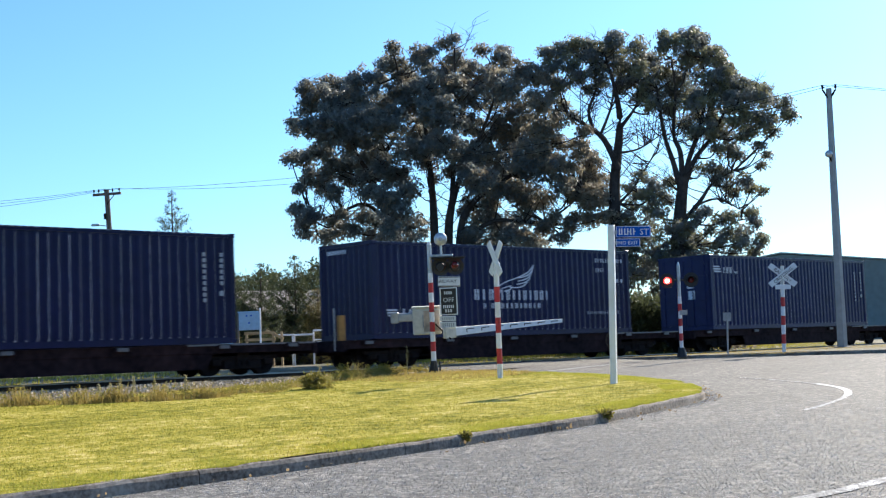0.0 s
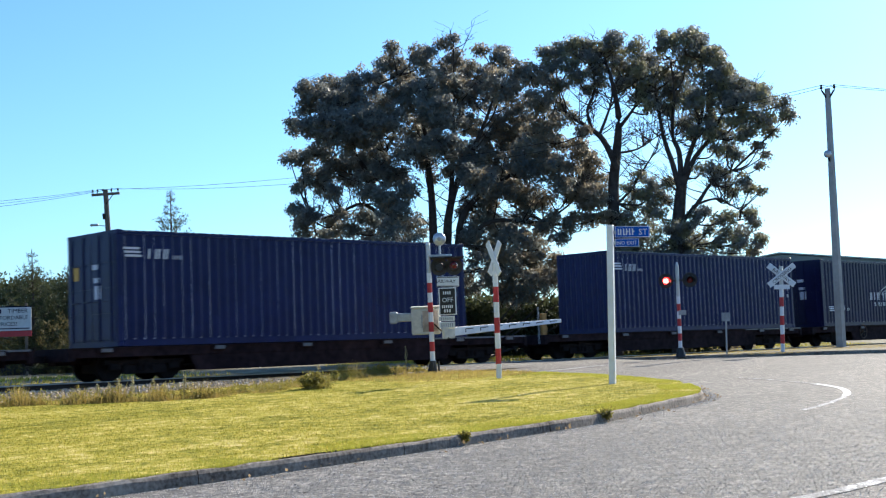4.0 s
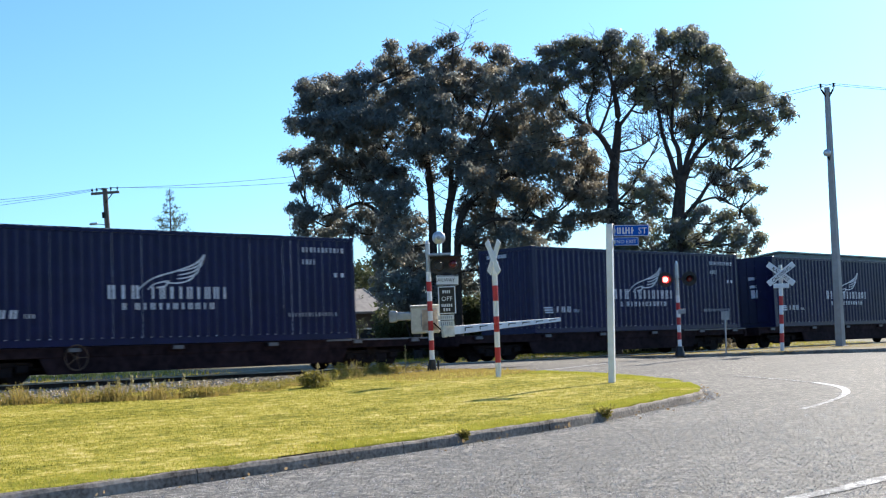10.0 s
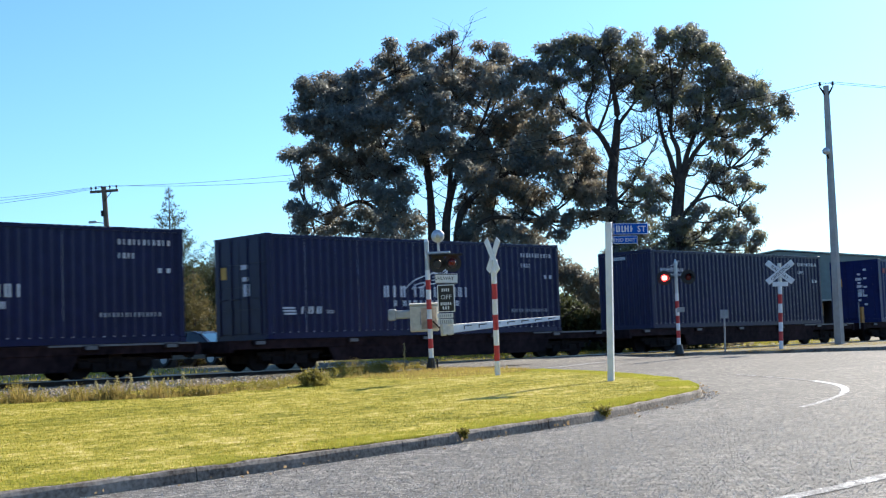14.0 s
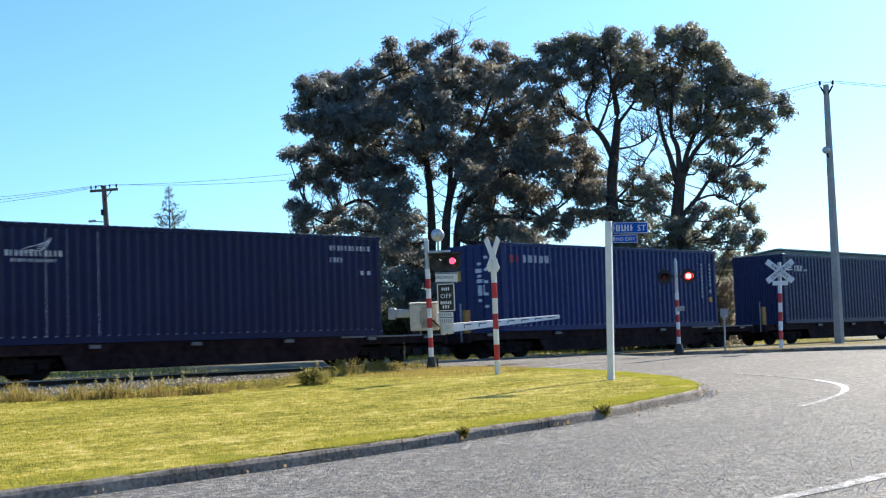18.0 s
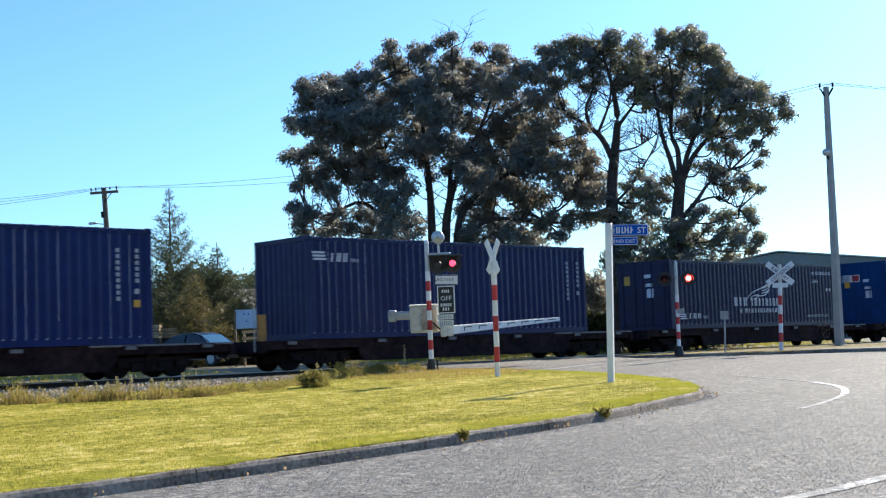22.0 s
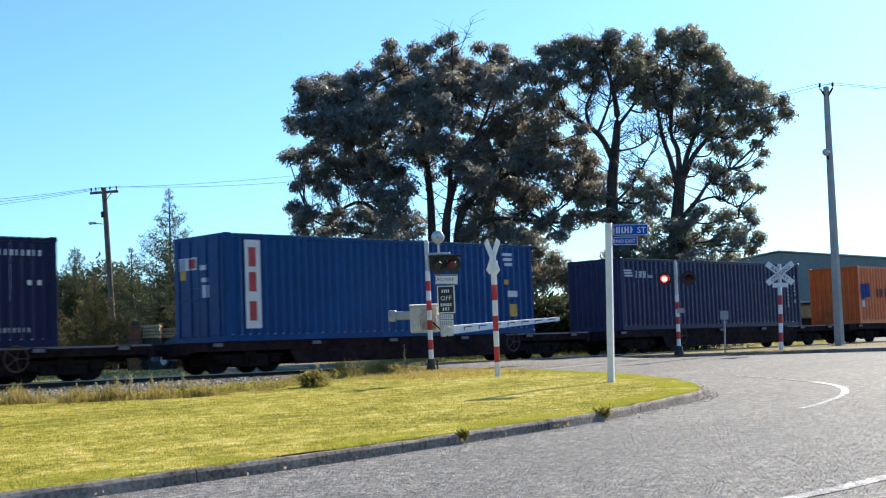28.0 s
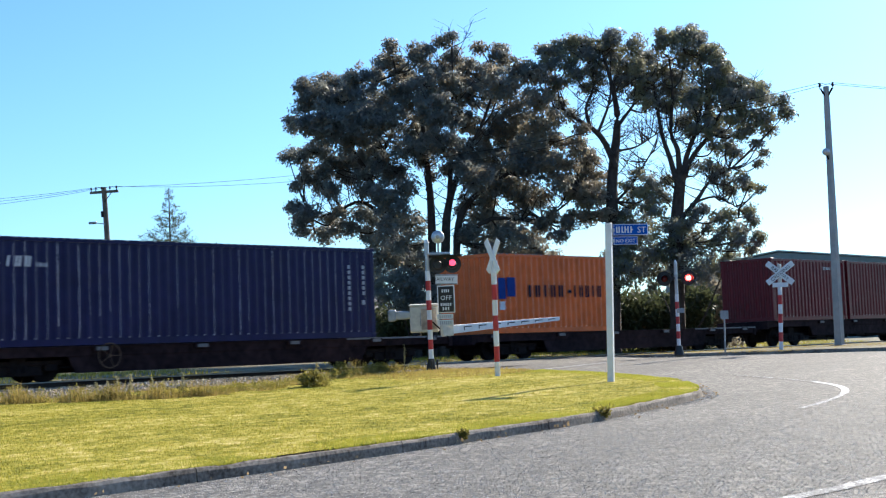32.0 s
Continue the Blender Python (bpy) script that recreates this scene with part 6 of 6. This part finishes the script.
# clumps of weeds along the edge of the lawn, thick at both ends
WEED_LINE = [(8.0, -4.0, 0.8), (10.2, -5.2, 0.9), (11.3, -6.3, 1.0), (12.0, -7.1, 0.95), (12.6, -7.9, 0.7), (13.3, -8.75, 1.0), (14.0, -9.0, 0.95), (14.6, -9.0, 0.6), (15.8, -8.4, 0.22), (17.5, -7.4, 0.2),
             (19.4, -6.3, 0.35), (20.2, -5.9, 0.9), (21.2, -5.4, 1.0), (22.6, -4.7, 0.9), (23.6, -4.6, 0.55), (24.8, -4.6, 0.25)]
dry, green = [], []
for (x0, y0, h0), (x1, y1, h1) in zip(WEED_LINE, WEED_LINE[1:]):
    run = math.hypot(x1 - x0, y1 - y0)
    for i in range(max(2, int(run * 5))):
        k = rng.random()
        x, y = x0 + (x1 - x0) * k + rng.normal() * 0.10, y0 + (y1 - y0) * k + abs(rng.normal()) * 0.35
        tall = (h0 + (h1 - h0) * k) * rng.uniform(0.4, 1.15)
        leafy_one = rng.random() < 0.5
        for j in range(26 if leafy_one else 9):
            up = tall * 0.34 * rng.random()
            wide = 0.20 * (1 - 0.6 * up / 0.4)
            a, b = x + rng.normal() * wide, y + rng.normal() * wide
            green.append((a, b, lawn_top(a, b) + up))
        for j in range(150):
            a, b = x + rng.normal() * 0.16, y + rng.normal() * 0.15
            near = math.exp(-((a - x) ** 2 + (b - y) ** 2) * 9)
            dry.append((a, b, lawn_top(a, b) - 0.01, tall * (0.3 + 0.7 * near) * (0.7 if leafy_one else 1)))
blades("dry_weeds", dry, 0.40, 0.016, DRY_GRASS, 53, "clumps of dry straw-coloured weeds beside the rails", "weeds", 0.5)
tagged(new("green_weeds", quads("green_weeds", cards(green, 0.055, 9, [0.075] * len(green), rng, -0.3, 0.4), WEED_GREEN)), "bushy olive-green weeds among the dry grass", "weeds", kind="stuff")
# thin dry grass over the gravel and round the barrier
spots = []
for i in range(26000):
    x, y = rng.uniform(8, 25.2), rng.uniform(-9.5, -2.4)
    if rng.random() > 0.15 + 0.85 * rise(x, 17, 22) or x > lawn_end(y) - 0.1 or (y < -6.3 and x < 19):
        continue
    spots.append((x, y, lawn_top(x, y)))
blades("dry_patch", spots, 0.075, 0.014, DRY_GRASS, 57, "thin dry brown grass round the barrier")
spots = []
for i in range(9000):
    x, y = rng.uniform(35.2, 50), rng.uniform(-9, -2.2)
    spots.append((x, y, -0.04))
blades("verge_grass", spots, 0.05, 0.02, DRY_GRASS, 55, "dry grass on the far verge")
spots = []
for i in range(26000):
    x, y = rng.uniform(10, 70), rng.uniform(2.6, 14)
    if LEFT_SIDE - 0.2 < x < RIGHT_SIDE + 0.2:
        continue
    spots.append((x, y, ground_z(x, y) - 0.02))
blades("yard_grass", spots, 0.14, 0.03, GRASS_BLADE, 56, "rough grass beyond the track")


# weeds rooted in a joint of the kerb, and dead leaves in the gutter
rngk = np.random.default_rng(83)
for x, y, size in ((13.3, -18.97, 0.6), (10.3, -19.36, 0.4)):
    tuft = thing("kerb_weed", pose(x, y, road_z(x, y) + 0.07), "small dark green weed rooted in the kerb joint", "weed", "weeds in the kerb")
    c = [(rngk.normal() * 0.09 * size, rngk.normal() * 0.05 * size, rngk.uniform(0.0, 0.15) * size) for i in range(26)]
    part("leaves", quads("leaves", cards(c, 0.045, 12, [0.05 * size] * 26, rngk), WEED_GREEN), WEED_GREEN, tuft)
    bm = bmesh.new()
    for i in range(4):
        limb(bm, [(0, 0, -0.02), (0.03 * math.cos(i * 1.7), 0.03 * math.sin(i * 1.7), 0.05 * size), (0.07 * math.cos(i * 1.7), 0.07 * math.sin(i * 1.7), 0.12 * size)], 0.006, 0.002, 4)
    part("stems", bm, BARK, tuft)
DEAD_LEAF = leafy("dead_leaf", (0.30, 0.17, 0.07), (0.55, 0.40, 0.22), 0.2, spec=0.1)
spots = []
for p, q in zip(KERB_LINE, KERB_LINE[1:]):
    if 5 < p[0] < 20:
        side = Vector((-(q[1] - p[1]), q[0] - p[0])).normalized()
        for k in range(2):
            if rngk.random() < 0.25:
                o = -0.06 - 0.30 * rngk.random() ** 2
                x, y = p[0] + side.x * o + rngk.normal() * 0.05, p[1] + side.y * o
                spots.append((x, y, road_z(x, y) + 0.022))
tagged(new("dead_leaves", quads("dead_leaves", cards(spots, 0.042, 1, [0.01] * len(spots), rngk, 0.0, 0.6), DEAD_LEAF)), "dry tan leaves lying in the gutter", "leaves", kind="stuff")


def weed(x, y, z, high, seed):
    """A single seeding weed with a leafy head."""
    r = np.random.default_rng(seed)
    w = thing("seeding_weed", pose(x, y, z), "tall pale seeding weed beside the rails", "weed", "weeds by the track")
    part("stem", tube((0, 0, 0), (0.02, 0, high), 0.012, 0.006, 5), SEED_PALE, w)
    c = [(0.02, 0, high * (0.45 + 0.55 * k / 7)) for k in range(8)]
    part("seed_head", quads("seed_head", cards(c, 0.035, 12, [0.045 * (1 - abs(k - 2.5) / 7) for k in range(8)], r), SEED_PALE), SEED_PALE, w)


weed(22.2, -5.6, -0.15, 0.72, 61)
weed(19.7, -5.2, -0.18, 0.4, 62)
weed(13.2, -6.3, -0.25, 0.28, 63)
weed(13.9, -5.9, -0.25, 0.36, 64)
weed(14.6, -6.1, -0.25, 0.3, 65)
for k in range(6):
    weed(12.9 + 0.22 * k + 0.1 * math.sin(k * 5), -7.5 - 0.1 * k + 0.25 * math.cos(k * 3), -0.27, 0.33 + 0.10 * math.sin(k * 4), 70 + k)

# a low bush on the lawn near the track
rngb = np.random.default_rng(77)
bush = thing("low_bush", pose(16.95, -8.5, -0.25), "small olive-green bush on the lawn near the track", "bush")
c = [(rngb.normal() * 0.15, rngb.normal() * 0.15, rngb.uniform(0.02, 0.30)) for i in range(90)]
part("leaves", quads("leaves", cards(c, 0.06, 22, [0.08] * 90, rngb), WEED_GREEN), WEED_GREEN, bush)
bm = bmesh.new()
for i in range(6):
    limb(bm, [(0, 0, 0), (0.08 * math.cos(i), 0.08 * math.sin(i), 0.1), (0.14 * math.cos(i), 0.14 * math.sin(i), 0.2)], 0.012, 0.004, 4)
part("twigs", bm, BARK, bush)

# ---- beyond the track: yard, hut, shed, car ----
def from_camera(along, deep, z=0.0):
    p = Vector((0, -29.557, 0)) + VIEW_RIGHT * along + VIEW_DEEP * deep
    p.z = z
    return p


ROOF_TIN = material("roof_tin", (0.30, 0.33, 0.31), 0.5, 0.3, vary=0.15, scale=2)
SHED_WALL = material("shed_wall", (0.17, 0.20, 0.19), 0.6, vary=0.15, scale=2)
DARK_WALL = material("dark_wall", (0.055, 0.045, 0.04), 0.8, vary=0.3, scale=4)
HUT_ROOF = material("hut_roof", (0.20, 0.18, 0.165), 0.8, vary=0.25, scale=4)
TIMBER = material("pale_timber", (0.42, 0.29, 0.15), 0.8, vary=0.3, scale=5)
BOARD_BLUE = material("board_blue", (0.42, 0.52, 0.62), 0.6, vary=0.12)
RUST_ORANGE = material("rust_orange", (0.20, 0.075, 0.025), 0.8, vary=0.4, scale=5)
# the blue base colour stands in for sky mirrored in the glass
SCREEN_GLASS = material("screen_glass", (0.035, 0.11, 0.20), 0.12, 0.0, vary=0.1, bump=0, spec=0.35)
CAR_BLUE = material("car_blue", (0.008, 0.014, 0.032), 0.15, 0.3, vary=0.05, bump=0)


def gabled(name, m, wide, long, wall_h, ridge_h, label, category, wall, roof, over=0.3):
    """A gabled building: x across, y along; walls of real thickness and two roof slabs."""
    b = thing(name, m, label, category)
    part("wall", block(-wide / 2, -wide / 2 + 0.2, 0, long, 0, wall_h), wall, b)
    part("wall", block(wide / 2 - 0.2, wide / 2, 0, long, 0, wall_h), wall, b)
    for y in (0.0, long - 0.2):
        bm = bmesh.new()
        shape = [(-wide / 2 + 0.2, 0), (wide / 2 - 0.2, 0), (wide / 2 - 0.2, wall_h), (0, ridge_h - 0.08), (-wide / 2 + 0.2, wall_h)]
        front = [bm.verts.new((x, y, z)) for x, z in shape]
        back = [bm.verts.new((x, y + 0.2, z)) for x, z in shape]
        bm.faces.new(front)
        bm.faces.new(back[::-1])
        for i in range(5):
            bm.faces.new((front[i], back[i], back[(i + 1) % 5], front[(i + 1) % 5]))
        part("gable_wall", bm, wall, b)
    for s in (-1, 1):
        bm = bmesh.new()
        slope = (ridge_h - wall_h) / (wide / 2)
        e = (wide / 2 + over)
        pts = [(0, ridge_h), (s * e, ridge_h - slope * e), (s * e, ridge_h - slope * e + 0.12), (0, ridge_h + 0.12)]
        a = [bm.verts.new((x, -over, z)) for x, z in pts]
        c = [bm.verts.new((x, long + over, z)) for x, z in pts]
        bm.faces.new(a)
        bm.faces.new(c[::-1])
        for i in range(4):
            bm.faces.new((a[i], c[i], c[(i + 1) % 4], a[(i + 1) % 4]))
        part("roof_slope", bm, roof, b)
    return b


# long shed to the right
shed = gabled("storage_shed", Matrix.Translation((104.5, 32.7, -0.3)) @ pose(0, 0, 0, 0, 0, -76), 22, 70, 6.9, 8.35, "long grey-green corrugated storage shed with roof vents", "shed",
              SHED_WALL, ROOF_TIN, 0.2)
for y in (9, 17, 25, 33):
    vent = part("roof_vent", block(-0.35, 0.35, -0.9, 0.9, 0, 0.45, 0.05), DARK_WALL, shed, "dark roof vent", m=pose(-2.0, y, 8.2))
# a dark slab on the wall stands in for the shaded opening
part("door_opening", block(-6.5, -1.5, -0.24, -0.205, 0, 3.9), DARK_WALL, shed, "dark slab for the shade of a wide doorway")
part("gutter", block(-11.25, -11.1, 0, 70, 6.78, 6.95), GREY_STEEL, shed)
for i in range(8):
    part("wall_rib", block(-11.06, -11.0, i * 8.5 + 2, i * 8.5 + 2.2, 0, 6.8), ROOF_TIN, shed)
lean = thing("shed_store", Matrix.Translation(from_camera(25.6, 92, -0.3)) @ pose(0, 0, 0, 0, 0, -45),
             "low dark store with a pale load inside", "store")
part("back_wall", block(-2.2, 2.2, 1.8, 2.0, 0, 3.0), DARK_WALL, lean)
part("side_wall", block(-2.2, -2.0, 0, 1.8, 0, 3.0), DARK_WALL, lean)
part("side_wall", block(2.0, 2.2, 0, 1.8, 0, 3.0), DARK_WALL, lean)
part("roof", block(-2.4, 2.4, -0.3, 2.2, 3.0, 3.12), ROOF_TIN, lean)
part("load", block(-1.2, 1.5, 0.4, 1.6, 1.9, 2.9, 0.1), TIMBER, lean, "pale yellow load")

# hut beyond the trees
RIDGE_WAY = -(VIEW_RIGHT * math.cos(radians(33)) + VIEW_DEEP * math.sin(radians(33)))
hut = gabled("timber_hut", Matrix.Translation(from_camera(-5.05, 76, -0.3)) @ pose(0, 0, 0, 0, 0, math.degrees(math.atan2(RIDGE_WAY.y, RIDGE_WAY.x)) - 90), 5.6, 7.5, 3.1, 4.35,
             "low dark timber hut with a broad brown-grey roof", "hut", DARK_WALL, HUT_ROOF, 0.45)
for s in (-1, 1):
    part("bargeboard", block(-3.35 if s < 0 else 0, 0 if s < 0 else 3.35, -0.5, -0.46, -0.09, 0.09), GREY_STEEL, hut, "pale bargeboard", m=pose(0, 0, 4.42, 0, s * 24.0, 0))
for y in (-0.2, 2.2, 4.6):
    part("veranda_post", block(-3.15, -3.03, y, y + 0.12, 0, 3.0), POLE_WOOD, hut, m=pose(0, 0, 0))
for y in (1.0, 3.4):
    frame_ = part("window", block(-2.83, -2.805, y - 0.6, y + 0.6, 1.0, 2.1), WHITE_PAINT, hut, "small window with a pale frame")
    part("pane", block(-2.84, -2.831, y - 0.52, y + 0.52, 1.08, 2.02), GLASS_DARK, frame_)
part("door", block(-2.83, -2.805, 5.0, 5.9, 0, 2.05), POLE_WOOD, hut, "brown timber door")

# car parked along the far road
car = thing("parked_car", Matrix.Translation(from_camera(-10.55, 55.5, 0.0)) @ pose(0, 0, 0, 0, 0, -44.6), "dark blue parked saloon car seen over the wagons", "car")
car.matrix_basis = car.matrix_basis @ pose(0.2, 0, 0.10, 0, 0, 147)
bm = bmesh.new()
PROFILE_CAR = [(-2.15, 0.30), (-2.2, 0.62), (-2.05, 0.80), (-1.25, 0.90), (-0.62, 1.30), (-0.15, 1.43), (0.55, 1.43), (1.05, 1.28), (1.55, 0.98), (2.12, 0.92), (2.2, 0.60), (2.12, 0.30)]
rings = []
for y, k in ((-0.84, 0.0), (-0.80, 0.02), (0.80, 0.02), (0.84, 0.0)):
    rings.append([bm.verts.new((x * (1 - (0.02 if abs(y) > 0.82 else 0)), y * (1.0 if z < 0.95 else 0.80), z - (0.03 if abs(y) > 0.82 else 0))) for x, z in PROFILE_CAR])
for r, s in zip(rings, rings[1:]):
    for i in range(len(PROFILE_CAR)):
        j = (i + 1) % len(PROFILE_CAR)
        bm.faces.new((r[i], r[j], s[j], s[i]))
bm.faces.new(rings[0][::-1])
bm.faces.new(rings[-1])
bmesh.ops.recalc_face_normals(bm, faces=bm.faces)
part("body", bm, CAR_BLUE, car, smooth=False)
for side in (-1, 1):
    for outline in (((-1.12, 0.82, 0.95), (0.1, 0.82, 0.95), (0.1, 0.69, 1.36), (-0.55, 0.70, 1.30)), ((0.18, 0.82, 0.95), (1.42, 0.82, 0.98), (0.98, 0.70, 1.28), (0.18, 0.69, 1.36))):
        bm = bmesh.new()
        bm.faces.new([bm.verts.new((x, side * (y + 0.012), z)) for x, y, z in outline])
        part("side_window", bm, GLASS_DARK, car, "dark side window")
bm = bmesh.new()
bm.faces.new([bm.verts.new(v) for v in ((-1.22, -0.62, 0.925), (-0.62, -0.60, 1.315), (-0.62, 0.60, 1.315), (-1.22, 0.62, 0.925))])
part("windscreen", bm, SCREEN_GLASS, car, "sloping windscreen with the sky's reflection put into its blue")
for x in (-1.35, 1.35):
    for s in (-1, 1):
        wheel = part("wheel", tube((x, s * 0.66, 0.30), (x, s * 0.85, 0.30), 0.30, sides=20), DARK_RUBBER, car)
        part("rim", tube((x, s * 0.852, 0.30), (x, s * 0.862, 0.30), 0.20, sides=14), GREY_STEEL, wheel)
for y in (-0.6, 0.6):
    part("headlight", block(-2.21, -2.12, y - 0.18, y + 0.18, 0.58, 0.72, 0.02), GREY_STEEL, car)

# notice board and the big advertising board
board = thing("notice_board", Matrix.Translation(from_camera(-8.75, 58, -0.3)) @ pose(0, 0, 0, 0, 0, -45), "pale blue notice board on white posts", "notice board")
part("panel", block(-0.5, 0.5, -0.02, 0.02, 1.98, 2.82, 0.01), BOARD_BLUE, board)
part("post", block(0.46, 0.53, -0.04, 0.04, 0, 2.95), WHITE_PAINT, board)
part("post", block(-0.53, -0.46, -0.04, 0.04, 0, 2.75), POLE_WOOD, board)
for i, (x, z) in enumerate(((-0.1, 2.62), (0.1, 2.62), (0.0, 2.3))):
    part("letter_bar", block(x - 0.04, x + 0.04, -0.026, -0.021, z - 0.03, z + 0.03), BLUE_SIGN, board)
ad = thing("advertising_board", Matrix.Translation(from_camera(-20.4, 62.5, -0.3)) @ pose(0, 0, 0, 0, 0, -32), "white timber advertising board with a red lower edge", "advertising board")
BACK = part("panel", block(-3.2, 0.55, -0.03, 0.03, 2.48, 3.66, 0.01), CREAM, ad, "white panel")
part("edge_strip", block(-3.2, 0.55, -0.034, 0.03, 2.20, 2.47), RED_PAINT, ad, "red strip")
part("edge_strip", block(-3.2, 0.56, -0.04, -0.031, 3.60, 3.66), INK_BLUE, BACK)
for x in (-2.9, -1.2, 0.3):
    part("post", block(x - 0.06, x + 0.06, 0.04, 0.16, 0, 3.8), POLE_WOOD, ad)
part("lettering", text_mesh("lettering", "TIMBER", 0.28, INK_BLUE), INK_BLUE, BACK, m=pose(-0.08, -0.036, 3.42))
for i in range(4):
    part("letter_bar", block(0, 0.12, -0.003, 0.004, 3.32, 3.52), INK_BLUE, BACK, m=pose(-1.55 + 0.2 * i, -0.033, 0))
part("lettering", text_mesh("lettering", "AFFORDABLE", 0.27, INK_BLUE), INK_BLUE, BACK, m=pose(-0.42, -0.036, 3.10))
part("lettering", text_mesh("lettering", "PRICES!", 0.27, INK_BLUE), INK_BLUE, BACK, m=pose(-0.55, -0.036, 2.80))
part("underline", block(-3.0, 0.45, -0.036, -0.031, 2.56, 2.61), INK_BLUE, BACK)

# stacked timber, rails and pallets in the yard
for a, d, n, w in ((-12.96, 58, 4, 0.75), (-12.4, 59, 3, 0.6)):
    stack = thing("timber_stack", Matrix.Translation(from_camera(a, d, -0.3)) @ pose(0, 0, 0, 0, 0, -40), "stack of pale sawn timber in the yard", "timber stack", "timber stacks")
    for i in range(n):
        part("plank", block(-w / 2, w / 2, -0.5, 0.5, 1.70 + 0.15 * i, 1.70 + 0.15 * i + 0.13, 0.01), TIMBER, stack, m=pose(0.02 * (i % 2), 0, 0))
    part("bearer", block(-w / 2, w / 2, -0.4, 0.4, 0, 1.70), DARK_WALL, stack)
bin_ = thing("rusty_bin", Matrix.Translation(from_camera(-13.6, 57.5, -0.3)) @ pose(0, 0, 0, 0, 0, -40), "tall rusty orange steel bin in the timber yard", "bin")
part("body", block(-0.30, 0.30, -0.4, 0.4, 0.1, 2.25, 0.02), RUST_ORANGE, bin_)
for x in (-0.29, 0.24):
    part("corner_angle", block(x, x + 0.05, -0.43, -0.40, 0.0, 2.32), RUST, bin_)
for z in (0.9, 1.6, 2.16):
    part("rib", block(-0.31, 0.31, -0.425, -0.40, z, z + 0.06), RUST, bin_)
part("lid_frame", block(-0.16, 0.2, -0.1, 0.1, 2.25, 2.45, 0.02), DARK_WALL, bin_)
for i, a in enumerate((-7.6, -6.8, -5.9)):
    rack = thing("display_rail", Matrix.Translation(from_camera(a, 61 + i, -0.3)) @ pose(0, 0, 0, 0, 0, -45), "white tubular display frame in the yard", "display frame", "display frames")
    h = 1.75 + 0.2 * (i == 2)
    for x in (-0.5, 0.5):
        part("leg", tube((x, 0, 0), (x, 0, h), 0.045, sides=8), WHITE_PAINT, rack)
    part("top_rail", tube((-0.5, 0, h), (0.5, 0, h), 0.045, sides=8), WHITE_PAINT, rack)
    part("mid_rail", tube((-0.5, 0, h - 0.45), (0.5, 0, h - 0.45), 0.035, sides=8), WHITE_PAINT, rack)
    for k in range(3):
        part("pallet_board", block(-0.45, 0.45, 0.1, 0.25, 0.9 + 0.2 * k, 1.02 + 0.2 * k), CREAM, rack)
crate = thing("timber_rack", Matrix.Translation(from_camera(-8.3, 59.5, -0.3)) @ pose(0, 0, 0, 0, 0, -45), "pale sawn timber frame beside the notice board", "timber rack")
for z in (1.2, 1.5, 1.8):
    part("plank", block(-0.9, 0.5, -0.05, 0.05, z, z + 0.12), TIMBER, crate)
part("brace", block(0, 0.9, -0.04, 0.04, -0.06, 0.06), TIMBER, crate, m=pose(0.1, -0.08, 1.98, 0, 28, 0))
for x in (-0.8, 0.4, 0.8):
    part("upright", block(x - 0.05, x + 0.05, -0.05, 0.05, 0, 1.9), TIMBER, crate)
# dark paling fence at the back of the yard
fence = thing("yard_fence", pose(0, 0, 0), "long dark paling fence at the back of the yard", "fence")
a, b = from_camera(-24, 70, -0.3), from_camera(-6, 76, -0.3)
for i in range(120):
    p = a.lerp(b, i / 119)
    part("paling", cached(("paling", 1), lambda: block(-0.07, 0.07, -0.01, 0.01, 0, 1.6), DARK_WALL), DARK_WALL, fence, m=Matrix.Translation(p) @ pose(0, 0, 0.03 * math.sin(i * 7), 0, 0, -26))


# ---- what moves ----
def travelled(t):
    """How far the train has gone to the left; it slows a little."""
    return 6.39182 * t + 0.00605468 * t * t - 0.00029018 * t ** 3


def motions():
    """The train rolls by to the left, and its wheels turn."""
    for ob, x0, z in CARS:
        walk(ob, [(t, pose(x0 - travelled(t), 0, z)) for t in range(33)])
    times = [i / 15 for i in range(481)]
    for axle in WHEELSETS:
        home = axle.matrix_basis.translation.copy()
        walk(axle, [(t, pose(*home, 0, -math.degrees(travelled(t) / WHEEL), 0)) for t in times])
    # the signal lenses turn their lit side out by turns, right-hand lamp first
    period, share, begin = 0.827, 0.58, 0.172
    for lens, side in LENSES:
        home = lens.matrix_basis.copy()
        turn = 0 if side < 0 else 180
        rows = [(0, home @ pose(0, 0, 0, 0, 0, turn))]
        k = 0
        while begin + k * period * 0.5 < 31.9 * 2:
            t = begin + (k // 2) * period + (share * period if k % 2 else 0)
            if t > 31.8:
                break
            for i in range(3):
                rows.append(((round(t * 30 - 1) + i) / 30, home @ pose(0, 0, 0, 0, 0, turn + 89 * i)))
            turn += 180
            k += 1
        rows.append((32.0, home @ pose(0, 0, 0, 0, 0, turn)))
        walk(lens, rows)


motions()
